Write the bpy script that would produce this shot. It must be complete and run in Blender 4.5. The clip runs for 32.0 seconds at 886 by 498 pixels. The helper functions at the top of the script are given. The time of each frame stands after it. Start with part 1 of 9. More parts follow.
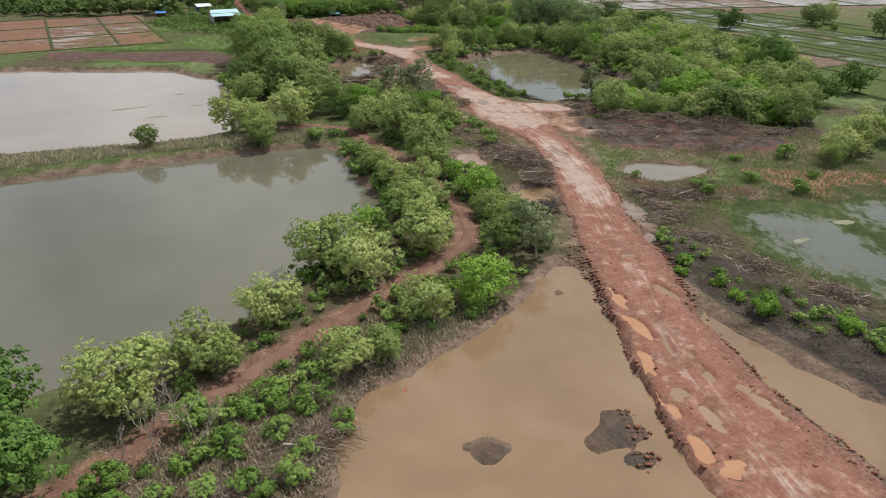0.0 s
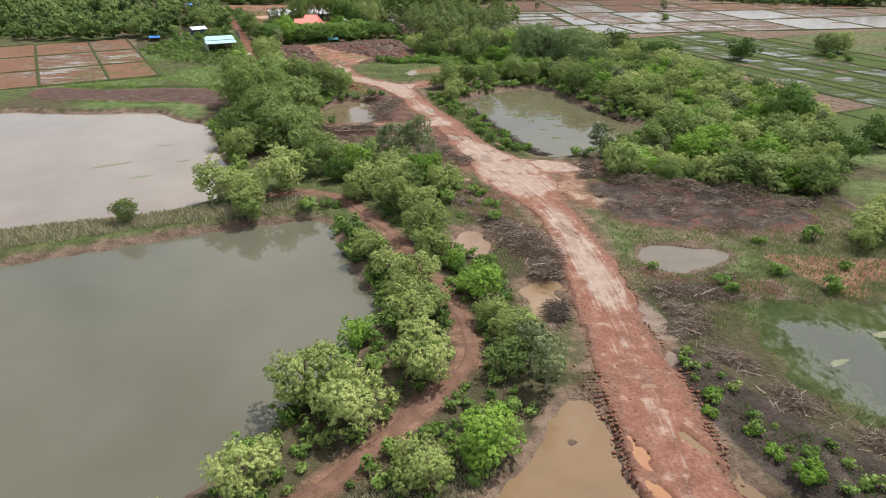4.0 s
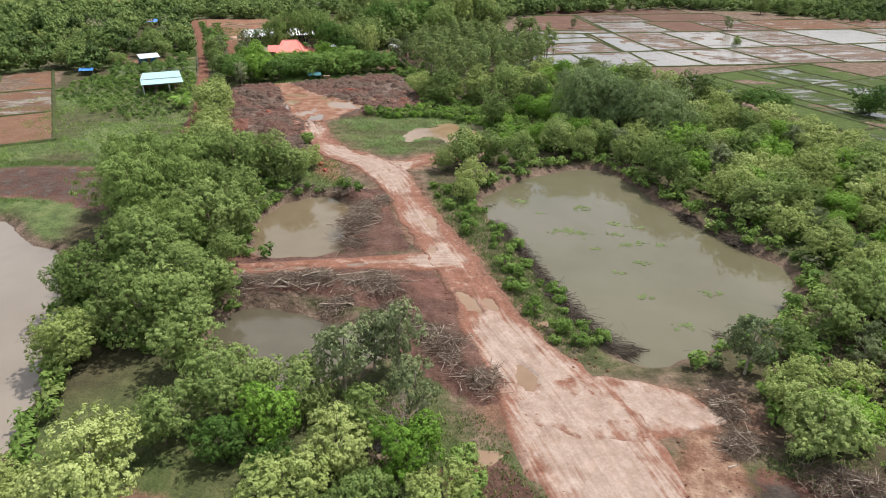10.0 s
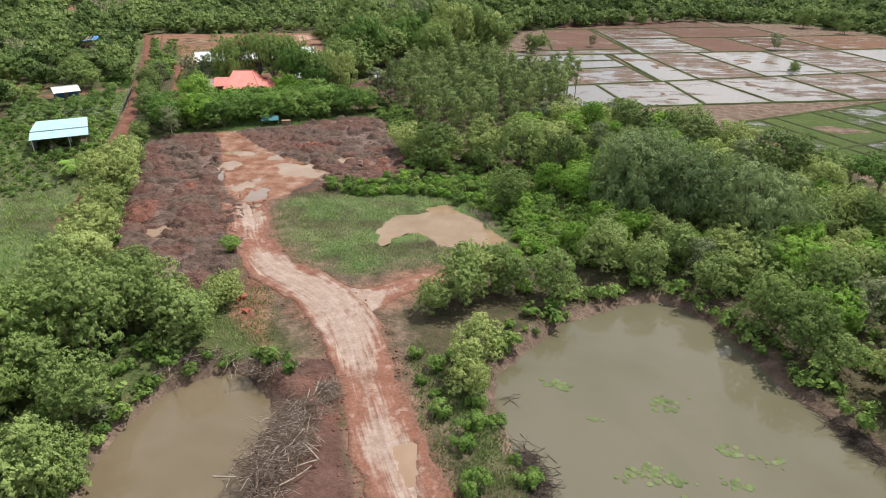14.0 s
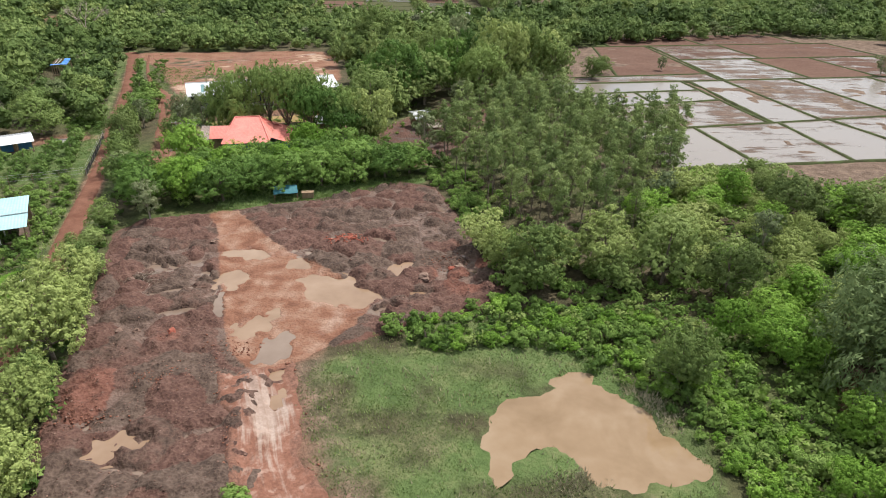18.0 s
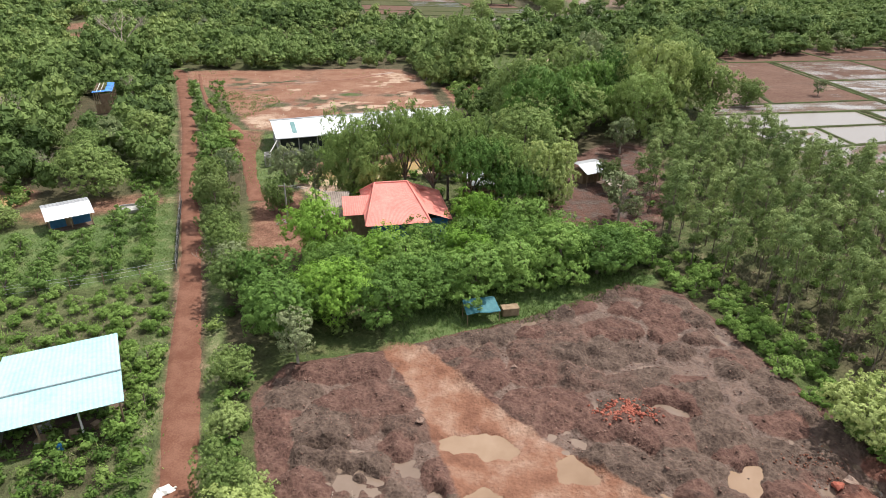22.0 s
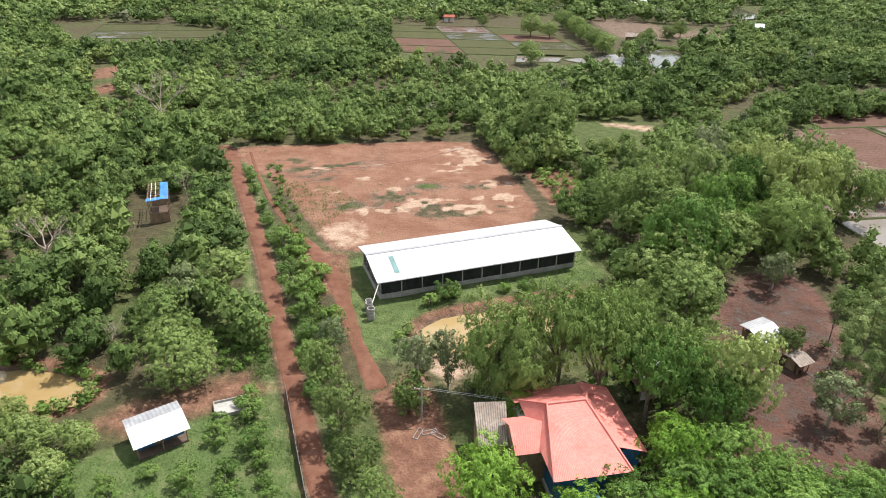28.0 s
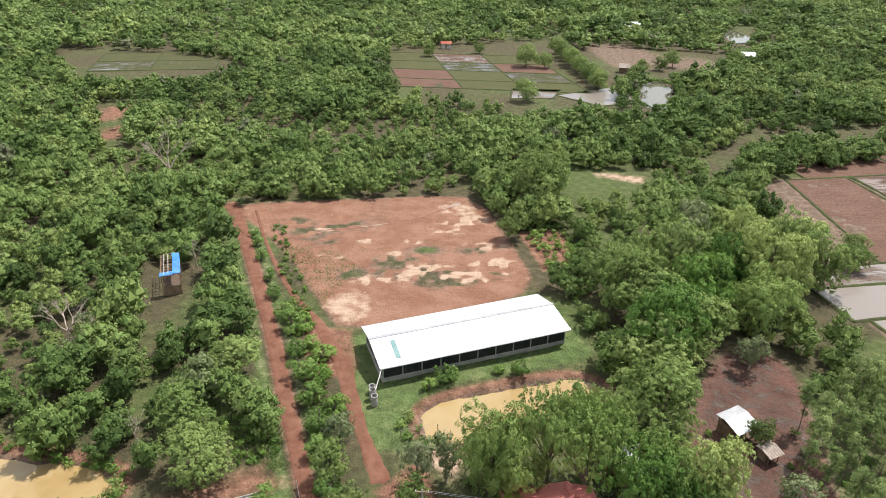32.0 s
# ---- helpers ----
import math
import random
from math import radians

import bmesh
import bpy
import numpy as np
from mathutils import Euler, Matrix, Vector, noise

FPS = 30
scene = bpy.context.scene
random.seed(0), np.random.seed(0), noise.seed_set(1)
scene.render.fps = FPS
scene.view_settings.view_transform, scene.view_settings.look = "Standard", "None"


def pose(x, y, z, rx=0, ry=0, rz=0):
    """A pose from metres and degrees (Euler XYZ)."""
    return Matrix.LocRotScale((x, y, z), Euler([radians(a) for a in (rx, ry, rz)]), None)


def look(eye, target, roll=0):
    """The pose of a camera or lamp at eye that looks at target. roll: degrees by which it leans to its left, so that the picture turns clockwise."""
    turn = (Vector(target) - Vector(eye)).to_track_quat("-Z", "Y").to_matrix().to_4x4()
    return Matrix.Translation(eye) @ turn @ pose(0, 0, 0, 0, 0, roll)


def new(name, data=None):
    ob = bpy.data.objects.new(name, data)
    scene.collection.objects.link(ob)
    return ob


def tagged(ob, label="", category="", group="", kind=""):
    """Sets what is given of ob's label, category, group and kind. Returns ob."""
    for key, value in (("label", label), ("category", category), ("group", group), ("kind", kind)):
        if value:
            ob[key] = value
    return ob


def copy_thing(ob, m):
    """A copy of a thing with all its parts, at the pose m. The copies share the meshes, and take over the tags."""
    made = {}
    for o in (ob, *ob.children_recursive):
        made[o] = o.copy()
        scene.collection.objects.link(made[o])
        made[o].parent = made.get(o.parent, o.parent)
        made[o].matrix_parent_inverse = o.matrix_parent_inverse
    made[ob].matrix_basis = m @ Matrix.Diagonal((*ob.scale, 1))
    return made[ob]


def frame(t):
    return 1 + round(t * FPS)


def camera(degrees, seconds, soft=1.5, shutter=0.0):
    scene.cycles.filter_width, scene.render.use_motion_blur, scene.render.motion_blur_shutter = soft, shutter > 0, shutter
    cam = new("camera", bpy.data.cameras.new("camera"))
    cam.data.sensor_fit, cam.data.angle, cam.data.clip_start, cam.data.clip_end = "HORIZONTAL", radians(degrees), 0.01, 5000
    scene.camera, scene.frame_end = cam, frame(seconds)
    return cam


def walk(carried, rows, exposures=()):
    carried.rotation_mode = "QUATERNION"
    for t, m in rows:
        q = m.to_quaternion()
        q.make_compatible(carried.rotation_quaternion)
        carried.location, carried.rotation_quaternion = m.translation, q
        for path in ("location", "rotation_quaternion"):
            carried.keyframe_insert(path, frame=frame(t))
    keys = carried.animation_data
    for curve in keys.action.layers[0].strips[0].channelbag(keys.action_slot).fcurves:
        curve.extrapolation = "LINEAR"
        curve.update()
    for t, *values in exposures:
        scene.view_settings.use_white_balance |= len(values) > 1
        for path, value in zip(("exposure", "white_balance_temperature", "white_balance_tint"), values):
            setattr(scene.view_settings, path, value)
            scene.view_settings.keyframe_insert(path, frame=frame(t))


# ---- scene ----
cam = camera(68.0, 32.0, soft=0.95)
METRES, EYE, TILT, LEAN, TURN = 280.0, 30.0, -26.0, 0.0, 0.0
ROWS = [
    (0.0, 0.0, 0.0, 0.0, 0.0, 0.0, 0.0),
    (0.5, -0.0001, -0.0031, 0.0065, 0.03, 0.0, -0.03),
    (1.0, -0.0001, -0.0063, 0.013, 0.04, 0.01, -0.05),
    (1.5, 0.0001, -0.0081, 0.0198, 0.06, 0.02, -0.09),
    (2.0, 0.0002, -0.0067, 0.0253, 0.08, 0.04, -0.11),
    (2.5, 0.0002, -0.0021, 0.0285, 0.09, 0.04, -0.14),
    (4.5, 0.0007, 0.0371, 0.0486, 0.1, -0.01, -0.2),
    (5.0, 0.001, 0.0513, 0.0558, 0.09, -0.01, -0.22),
    (5.5, 0.0015, 0.0669, 0.0637, 0.11, -0.01, -0.23),
    (6.0, 0.0018, 0.0833, 0.0722, 0.1, -0.04, -0.24),
    (6.5, 0.0021, 0.1003, 0.081, 0.11, -0.07, -0.24),
    (7.0, 0.0025, 0.1176, 0.0898, 0.11, -0.08, -0.24),
    (7.5, 0.0027, 0.1351, 0.0986, 0.1, -0.08, -0.26),
    (8.0, 0.0029, 0.1529, 0.1077, 0.98, -0.1, -0.7),
    (8.5, 0.0033, 0.171, 0.1166, 1.49, -0.09, -0.97),
    (9.0, 0.0036, 0.1892, 0.1256, 1.51, -0.1, -0.96),
    (9.5, 0.0037, 0.2075, 0.1347, 1.51, -0.11, -0.96),
    (10.0, 0.0037, 0.226, 0.1438, 1.51, -0.11, -0.95),
    (10.5, 0.0036, 0.2447, 0.1531, 1.5, -0.13, -0.94),
    (11.0, 0.0034, 0.2637, 0.1624, 1.46, -0.13, -0.98),
    (11.5, 0.0035, 0.2824, 0.1718, 1.47, -0.14, -0.98),
    (12.0, 0.0034, 0.3014, 0.1811, 1.46, -0.14, -0.95),
    (12.5, 0.0032, 0.3203, 0.1904, 1.43, -0.13, -0.97),
    (13.0, 0.0029, 0.338, 0.1991, 1.4, -0.13, -0.99),
    (13.5, 0.0025, 0.3571, 0.2084, 1.38, -0.12, -0.99),
    (14.0, 0.0023, 0.376, 0.218, 1.37, -0.14, -1.01),
    (14.5, 0.0015, 0.395, 0.2271, 1.37, -0.15, -1.01),
    (16.5, -0.018, 0.465, 0.2618, 1.26, -0.16, -1.0),
    (17.0, -0.027, 0.481, 0.2693, 1.23, -0.12, -1.03),
    (17.5, -0.0371, 0.4965, 0.2767, 1.2, -0.1, -1.04),
    (18.0, -0.0482, 0.5115, 0.2839, 1.18, -0.11, -1.05),
    (18.5, -0.0599, 0.5265, 0.2908, 1.18, -0.09, -1.07),
    (19.0, -0.0724, 0.5412, 0.2977, 1.15, -0.1, -1.1),
    (19.5, -0.0853, 0.5558, 0.3043, 1.14, -0.11, -1.08),
    (20.0, -0.0985, 0.5702, 0.311, 1.14, -0.13, -1.1),
    (20.5, -0.1122, 0.5844, 0.3176, 1.13, -0.15, -1.11),
    (21.0, -0.1258, 0.5984, 0.3242, 1.15, -0.2, -1.1),
    (21.5, -0.1398, 0.6125, 0.3305, 1.16, -0.2, -1.11),
    (22.0, -0.1541, 0.6264, 0.3368, 1.16, -0.21, -1.11),
    (22.5, -0.1687, 0.6405, 0.3432, 1.15, -0.25, -1.11),
    (23.0, -0.1834, 0.6544, 0.3495, 1.11, -0.26, -1.11),
    (23.5, -0.1967, 0.6691, 0.3563, 1.11, -0.31, -1.09),
    (24.0, -0.2085, 0.6844, 0.3641, 1.12, -0.34, -1.07),
    (24.5, -0.2174, 0.6948, 0.3743, 1.17, -0.4, -1.01),
    (25.0, -0.2231, 0.6995, 0.3844, 1.16, -0.42, -1.05),
    (25.5, -0.2267, 0.7011, 0.3932, 1.14, -0.48, -1.05),
    (27.5, -0.2289, 0.6907, 0.4197, 1.01, -0.59, -0.94),
    (28.0, -0.229, 0.6876, 0.4263, 0.97, -0.62, -0.92),
    (28.5, -0.229, 0.6846, 0.4329, 0.95, -0.65, -0.89),
    (29.0, -0.2291, 0.6816, 0.4397, 0.93, -0.7, -0.86),
    (29.5, -0.2293, 0.6785, 0.4462, 0.89, -0.72, -0.82),
    (30.0, -0.2293, 0.6754, 0.4528, 0.88, -0.74, -0.81),
    (30.5, -0.2295, 0.6723, 0.4592, 0.83, -0.76, -0.79),
    (31.0, -0.2294, 0.6693, 0.4659, 0.82, -0.78, -0.77),
    (31.5, -0.2296, 0.6662, 0.4726, 0.79, -0.82, -0.75),
    (32.0, -0.2295, 0.663, 0.4793, 0.78, -0.84, -0.73),
]
walk(cam, [(t, pose(0, 0, EYE, TILT, LEAN, TURN) @ pose(METRES * x, METRES * y, METRES * z, 90 + pitch, roll, yaw)) for t, x, y, z, yaw, pitch, roll in ROWS], exposures=[(0.0, 0.08), (1.0, 0.27), (6.0, 0.33), (9.0, 0.38), (14.0, 0.36), (20.0, 0.45), (25.0, 0.62), (32.0, 0.64)])

# ---- light ----
SUN_AZ, SUN_EL = 52.0, 62.0        # compass way to the sun from +y towards +x, and its height
world = bpy.data.worlds.new("sky")
scene.world = world
world.use_nodes = True
wn, wl = world.node_tree.nodes, world.node_tree.links
sky = wn.new("ShaderNodeTexSky")
sky.sky_type, sky.sun_disc = "NISHITA", False
sky.sun_elevation, sky.sun_rotation = radians(SUN_EL), radians(SUN_AZ)
sky.air_density, sky.dust_density = 1.0, 2.0
cloud_noise = wn.new("ShaderNodeTexNoise")
cloud_noise.inputs["Scale"].default_value, cloud_noise.inputs["Detail"].default_value = 2.2, 6.0
cloud_ramp = wn.new("ShaderNodeValToRGB")
cloud_ramp.color_ramp.elements[0].position, cloud_ramp.color_ramp.elements[1].position = 0.36, 0.62
cloud_mix = wn.new("ShaderNodeMix")
cloud_mix.data_type = "RGBA"
cloud_mix.inputs["B"].default_value = (8.0, 8.2, 8.5, 1)
wl.new(cloud_noise.outputs["Fac"], cloud_ramp.inputs["Fac"])
wl.new(cloud_ramp.outputs["Color"], cloud_mix.inputs["Factor"])
wl.new(sky.outputs["Color"], cloud_mix.inputs["A"])
wl.new(cloud_mix.outputs["Result"], wn["Background"].inputs["Color"])
wn["Background"].inputs["Strength"].default_value = 0.106
sun = new("sun", bpy.data.lights.new("sun", "SUN"))
sun.data.energy, sun.data.angle, sun.data.color = 4.8, radians(1.0), (1.0, 0.96, 0.9)
az, el = radians(SUN_AZ), radians(SUN_EL)
to_sun = Vector((math.sin(az) * math.cos(el), math.cos(az) * math.cos(el), math.sin(el)))
sun.matrix_world = look(to_sun * 300 + Vector((0, 200, 0)), (0, 200, 0))


# ---- materials ----
class Mat:
    """A small builder of node materials."""

    def __init__(self, name, rough=0.85, spec=0.3, metal=0.0):
        self.m = bpy.data.materials.new(name)
        self.m.use_nodes = True
        self.n, self.l = self.m.node_tree.nodes, self.m.node_tree.links
        self.b = self.n["Principled BSDF"]
        self.b.inputs["Roughness"].default_value = rough
        self.b.inputs["Specular IOR Level"].default_value = spec
        self.b.inputs["Metallic"].default_value = metal
        self.where = None

    def node(self, kind, **links):
        nd = self.n.new(kind)
        for key, value in links.items():
            self.put(nd, key.replace("_", " "), value)
        return nd

    def put(self, nd, key, value):
        sock = nd.inputs[key]
        if hasattr(value, "is_linked"):
            self.l.new(value, sock)
        else:
            sock.default_value = value if not isinstance(value, tuple) or len(value) != 3 or sock.type == "VECTOR" else (*value, 1)

    def place(self, kind="Position"):
        if kind == "Position":
            return self.n.new("ShaderNodeNewGeometry").outputs["Position"]
        return self.n.new("ShaderNodeTexCoord").outputs[kind]

    def noise(self, scale, detail=4.0, rough=0.55, where="Position", stretch=None, distort=0.0):
        v = self.place(where)
        if stretch:
            mp = self.n.new("ShaderNodeMapping")
            mp.inputs["Scale"].default_value = stretch
            self.l.new(v, mp.inputs["Vector"])
            v = mp.outputs["Vector"]
        nd = self.node("ShaderNodeTexNoise", Vector=v, Scale=scale, Detail=detail, Roughness=rough, Distortion=distort)
        return nd.outputs["Fac"]

    def attr(self, name):
        nd = self.n.new("ShaderNodeAttribute")
        nd.attribute_name = name
        return nd.outputs["Fac"]

    def math(self, op, a, b=0.5, c=None):
        nd = self.n.new("ShaderNodeMath")
        nd.operation = op
        for i, v in enumerate((a, b) if c is None else (a, b, c)):
            if hasattr(v, "is_linked"):
                self.l.new(v, nd.inputs[i])
            else:
                nd.inputs[i].default_value = v
        return nd.outputs[0]

    def step(self, v, lo, hi):
        nd = self.n.new("ShaderNodeMapRange")
        nd.interpolation_type = "SMOOTHSTEP"
        self.l.new(v, nd.inputs["Value"])
        nd.inputs["From Min"].default_value, nd.inputs["From Max"].default_value = lo, hi
        return nd.outputs["Result"]

    def mix(self, fac, a, b, how="MIX"):
        nd = self.n.new("ShaderNodeMix")
        nd.data_type, nd.blend_type = "RGBA", how
        self.put(nd, "Factor", fac) if hasattr(fac, "is_linked") else None
        if not hasattr(fac, "is_linked"):
            nd.inputs["Factor"].default_value = fac
        for key, v in (("A", a), ("B", b)):
            sock = [s for s in nd.inputs if s.name == key and s.type == "RGBA"][0]
            if hasattr(v, "is_linked"):
                self.l.new(v, sock)
            else:
                sock.default_value = (*v, 1)
        return [s for s in nd.outputs if s.type == "RGBA"][0]

    def ramp(self, fac, *stops):
        nd = self.n.new("ShaderNodeValToRGB")
        els = nd.color_ramp.elements
        while len(els) < len(stops):
            els.new(0.5)
        for e, (p, c) in zip(els, stops):
            e.position, e.color = p, (*c, 1)
        self.l.new(fac, nd.inputs["Fac"])
        return nd.outputs["Color"]

    def bump(self, height, strength=0.5, distance=0.1):
        nd = self.node("ShaderNodeBump", Height=height, Strength=strength, Distance=distance)
        self.l.new(nd.outputs["Normal"], self.b.inputs["Normal"])

    def colour(self, c):
        self.put(self.b, "Base Color", c)
        return self


def speckled(name, c1, c2, scale=1.0, rough=0.85, spec=0.3, bump=0.3, metal=0.0, where="Position", fine=12.0):
    """Two tones mixed by a broad and a fine noise, with a fine relief."""
    k = Mat(name, rough, spec, metal)
    a, b = k.noise(scale, 4, where=where), k.noise(scale * fine, 3, where=where)
    f = k.math("ADD", k.math("MULTIPLY", a, 0.6), k.math("MULTIPLY", b, 0.4))
    k.colour(k.mix(k.step(f, 0.35, 0.65), c1, c2))
    if bump:
        k.bump(b, bump, 0.05)
    return k.m


def leafy(name, dark, mid, light, through_light=0.28, toned=False):
    """Foliage: tone by leaf, by tree and by bough."""
    k = Mat(name, 0.65, 0.12)
    info = k.n.new("ShaderNodeObjectInfo").outputs["Random"]
    leaf = k.n.new("ShaderNodeNewGeometry").outputs["Random Per Island"]
    bough = k.noise(0.45, 2)
    tone = k.attr("tone") if toned else info
    f = k.math("ADD", k.math("MULTIPLY", leaf, 0.16 if toned else 0.32), k.math("ADD", k.math("MULTIPLY", bough, 0.36 if toned else 0.46), k.math("MULTIPLY", tone, 0.60 if toned else 0.42)))
    col = k.ramp(f, (0.25, dark), (0.6, mid), (0.95, light))
    if toned:
        col = k.mix(k.step(k.attr("hue"), 0.68, 0.92), col, k.mix(leaf, (0.15, 0.195, 0.055), (0.25, 0.31, 0.10)))
        col = k.mix(k.step(k.attr("hue"), 0.12, 0.02), col, k.mix(leaf, (0.085, 0.10, 0.055), (0.19, 0.195, 0.12)))
    k.colour(col)
    tr = k.node("ShaderNodeBsdfTranslucent")
    k.l.new(k.mix(0.5, col, light), tr.inputs["Color"])
    mx = k.n.new("ShaderNodeMixShader")
    mx.inputs["Fac"].default_value = through_light
    k.l.new(k.b.outputs["BSDF"], mx.inputs[1])
    k.l.new(tr.outputs["BSDF"], mx.inputs[2])
    k.l.new(mx.outputs["Shader"], k.n["Material Output"].inputs["Surface"])
    return k.m


def muddy_water(name, c1, c2, c3, scale=0.06, rough=0.05):
    k = Mat(name, rough, 0.5)
    k.b.inputs["IOR"].default_value = 1.42
    f = k.noise(scale, 4, distort=0.8)
    g = k.noise(scale * 5, 3)
    c = k.ramp(k.math("ADD", k.math("MULTIPLY", f, 0.75), k.math("MULTIPLY", g, 0.25)), (0.3, c1), (0.5, c2), (0.7, c3))
    k.colour(c)
    k.bump(k.noise(2.0, 3), 0.02, 0.02)
    return k.m


LEAF = {
    "broadleaf": leafy("broadleaf_leaves", (0.086, 0.138, 0.040), (0.184, 0.256, 0.076), (0.315, 0.385, 0.14)),
    "pale": leafy("pale_leaves", (0.165, 0.218, 0.066), (0.295, 0.360, 0.116), (0.42, 0.475, 0.185)),
    "feathery": leafy("feathery_leaves", (0.105, 0.165, 0.044), (0.185, 0.262, 0.074), (0.290, 0.375, 0.122)),
    "bamboo": leafy("bamboo_leaves", (0.078, 0.120, 0.048), (0.142, 0.200, 0.080), (0.225, 0.285, 0.122)),
    "fresh": leafy("fresh_green_leaves", (0.080, 0.165, 0.022), (0.165, 0.295, 0.044), (0.270, 0.420, 0.080)),
    "olive": leafy("olive_green_leaves", (0.064, 0.098, 0.030), (0.132, 0.182, 0.056), (0.215, 0.262, 0.096)),
    "deep": leafy("deep_green_leaves", (0.066, 0.128, 0.030), (0.138, 0.238, 0.054), (0.230, 0.350, 0.086)),
    "dark": leafy("dark_green_leaves", (0.038, 0.080, 0.016), (0.078, 0.150, 0.032), (0.125, 0.215, 0.05)),
    "orchard": leafy("orchard_leaves", (0.068, 0.124, 0.032), (0.134, 0.218, 0.056), (0.212, 0.306, 0.088)),
    "grey": leafy("grey_green_leaves", (0.090, 0.124, 0.062), (0.154, 0.193, 0.089), (0.258, 0.286, 0.152)),
    "bush": leafy("bush_leaves", (0.084, 0.156, 0.030), (0.161, 0.261, 0.058), (0.258, 0.360, 0.103)),
    "wood": leafy("plantation_leaves", (0.086, 0.132, 0.044), (0.172, 0.232, 0.078), (0.285, 0.345, 0.132)),
    "toned": leafy("mixed_wood_leaves", (0.050, 0.084, 0.024), (0.118, 0.178, 0.050), (0.205, 0.272, 0.088), 0.2, True),
    "under": leafy("undergrowth_leaves", (0.057, 0.107, 0.024), (0.132, 0.215, 0.046), (0.218, 0.311, 0.083), toned=True),
    "grass": leafy("grass_blades", (0.072, 0.130, 0.036), (0.140, 0.215, 0.062), (0.262, 0.290, 0.122), 0.25),
    "straw": leafy("dry_reed_blades", (0.179, 0.165, 0.100), (0.314, 0.286, 0.188), (0.470, 0.418, 0.300), 0.2),
}
BARK = speckled("grey_brown_bark", (0.10, 0.075, 0.055), (0.24, 0.20, 0.16), 2.0, 0.9, 0.2, 0.6)
BARK_PALE = speckled("pale_bark", (0.24, 0.21, 0.17), (0.42, 0.38, 0.32), 2.0, 0.9, 0.2, 0.5)
DEADWOOD = speckled("bleached_dead_wood", (0.20, 0.155, 0.12), (0.42, 0.36, 0.31), 3.0, 0.95, 0.15, 0.5)


def ground_material():
    """Grass, bare earth, red earth, churned mud and pale sand, laid out by the attributes of the sheet."""
    k = Mat("ground", 0.95, 0.12)
    big, midn, fine = k.noise(0.05, 5), k.noise(0.5, 5, 0.6), k.noise(3.2, 5, 0.7)
    ragged = k.math("ADD", k.math("MULTIPLY", midn, 0.7), k.math("MULTIPLY", fine, 0.3))

    def edge(name, lo=0.42, hi=0.58):
        return k.step(k.math("ADD", k.attr(name), k.math("MULTIPLY_ADD", ragged, 0.9, -0.45)), lo, hi)
    grass = k.ramp(k.math("ADD", k.math("MULTIPLY", midn, 0.6), k.math("MULTIPLY", fine, 0.4)),
                   (0.30, (0.035, 0.055, 0.018)), (0.5, (0.066, 0.088, 0.030)), (0.7, (0.125, 0.12, 0.058)))
    floor_ = k.ramp(ragged, (0.3, (0.035, 0.036, 0.018)), (0.5, (0.068, 0.06, 0.034)), (0.7, (0.11, 0.083, 0.055)))
    lush = k.ramp(k.math("ADD", k.math("MULTIPLY", ragged, 0.6), k.math("MULTIPLY", k.noise(0.12, 4), 0.4)), (0.32, (0.046, 0.076, 0.024)), (0.5, (0.088, 0.128, 0.044)), (0.66, (0.160, 0.165, 0.078)))
    soil = k.ramp(ragged, (0.32, (0.066, 0.045, 0.033)), (0.5, (0.13, 0.092, 0.069)), (0.68, (0.22, 0.16, 0.12)))
    red = k.ramp(ragged, (0.32, (0.095, 0.047, 0.032)), (0.5, (0.165, 0.085, 0.058)), (0.68, (0.27, 0.16, 0.106)))
    red = k.mix(k.math("MULTIPLY", k.attr("even"), 0.8), red, k.mix(k.step(k.noise(0.16, 4), 0.35, 0.65), (0.172, 0.084, 0.054), (0.232, 0.130, 0.088)))
    clod = k.node("ShaderNodeTexVoronoi", Vector=k.place(), Scale=1.7).outputs["Distance"]
    churn = k.ramp(k.math("ADD", k.math("MULTIPLY", k.noise(0.22, 3), 0.42), k.math("ADD", k.math("MULTIPLY", ragged, 0.38), k.math("MULTIPLY", clod, 0.10))),
                   (0.28, (0.046, 0.025, 0.020)), (0.40, (0.086, 0.047, 0.037)), (0.52, (0.125, 0.070, 0.055)), (0.64, (0.175, 0.102, 0.081)))
    peat = k.ramp(ragged, (0.32, (0.022, 0.017, 0.0145)), (0.52, (0.052, 0.041, 0.035)), (0.7, (0.112, 0.088, 0.074)))
    pale = k.ramp(ragged, (0.3, (0.23, 0.14, 0.09)), (0.6, (0.38, 0.28, 0.21)))
    c = k.mix(edge("grassy", 0.25, 0.75), floor_, grass)
    c = k.mix(edge("lush", 0.28, 0.72), c, lush)
    c = k.mix(edge("bare", 0.28, 0.72), c, soil)
    c = k.mix(edge("red", 0.2, 0.8), c, red)
    churn = k.mix(k.math("MULTIPLY", k.step(k.noise(0.11, 3), 0.52, 0.66), 0.4), churn, k.ramp(ragged, (0.3, (0.075, 0.030, 0.022)), (0.7, (0.20, 0.085, 0.06))))
    c = k.mix(edge("churned"), c, churn)
    c = k.mix(edge("peat"), c, peat)
    c = k.mix(edge("pale", 0.3, 0.75), c, pale)
    k.colour(c)
    wet = edge("churned")
    k.put(k.b, "Roughness", k.math("SUBTRACT", 0.95, k.math("MULTIPLY", k.math("MULTIPLY", wet, 0.5), k.step(midn, 0.4, 0.75))))
    k.bump(k.math("ADD", k.math("MULTIPLY", midn, 0.6), k.math("ADD", k.math("MULTIPLY", fine, 0.4), k.math("MULTIPLY", clod, 0.2))), 1.0, 0.55)
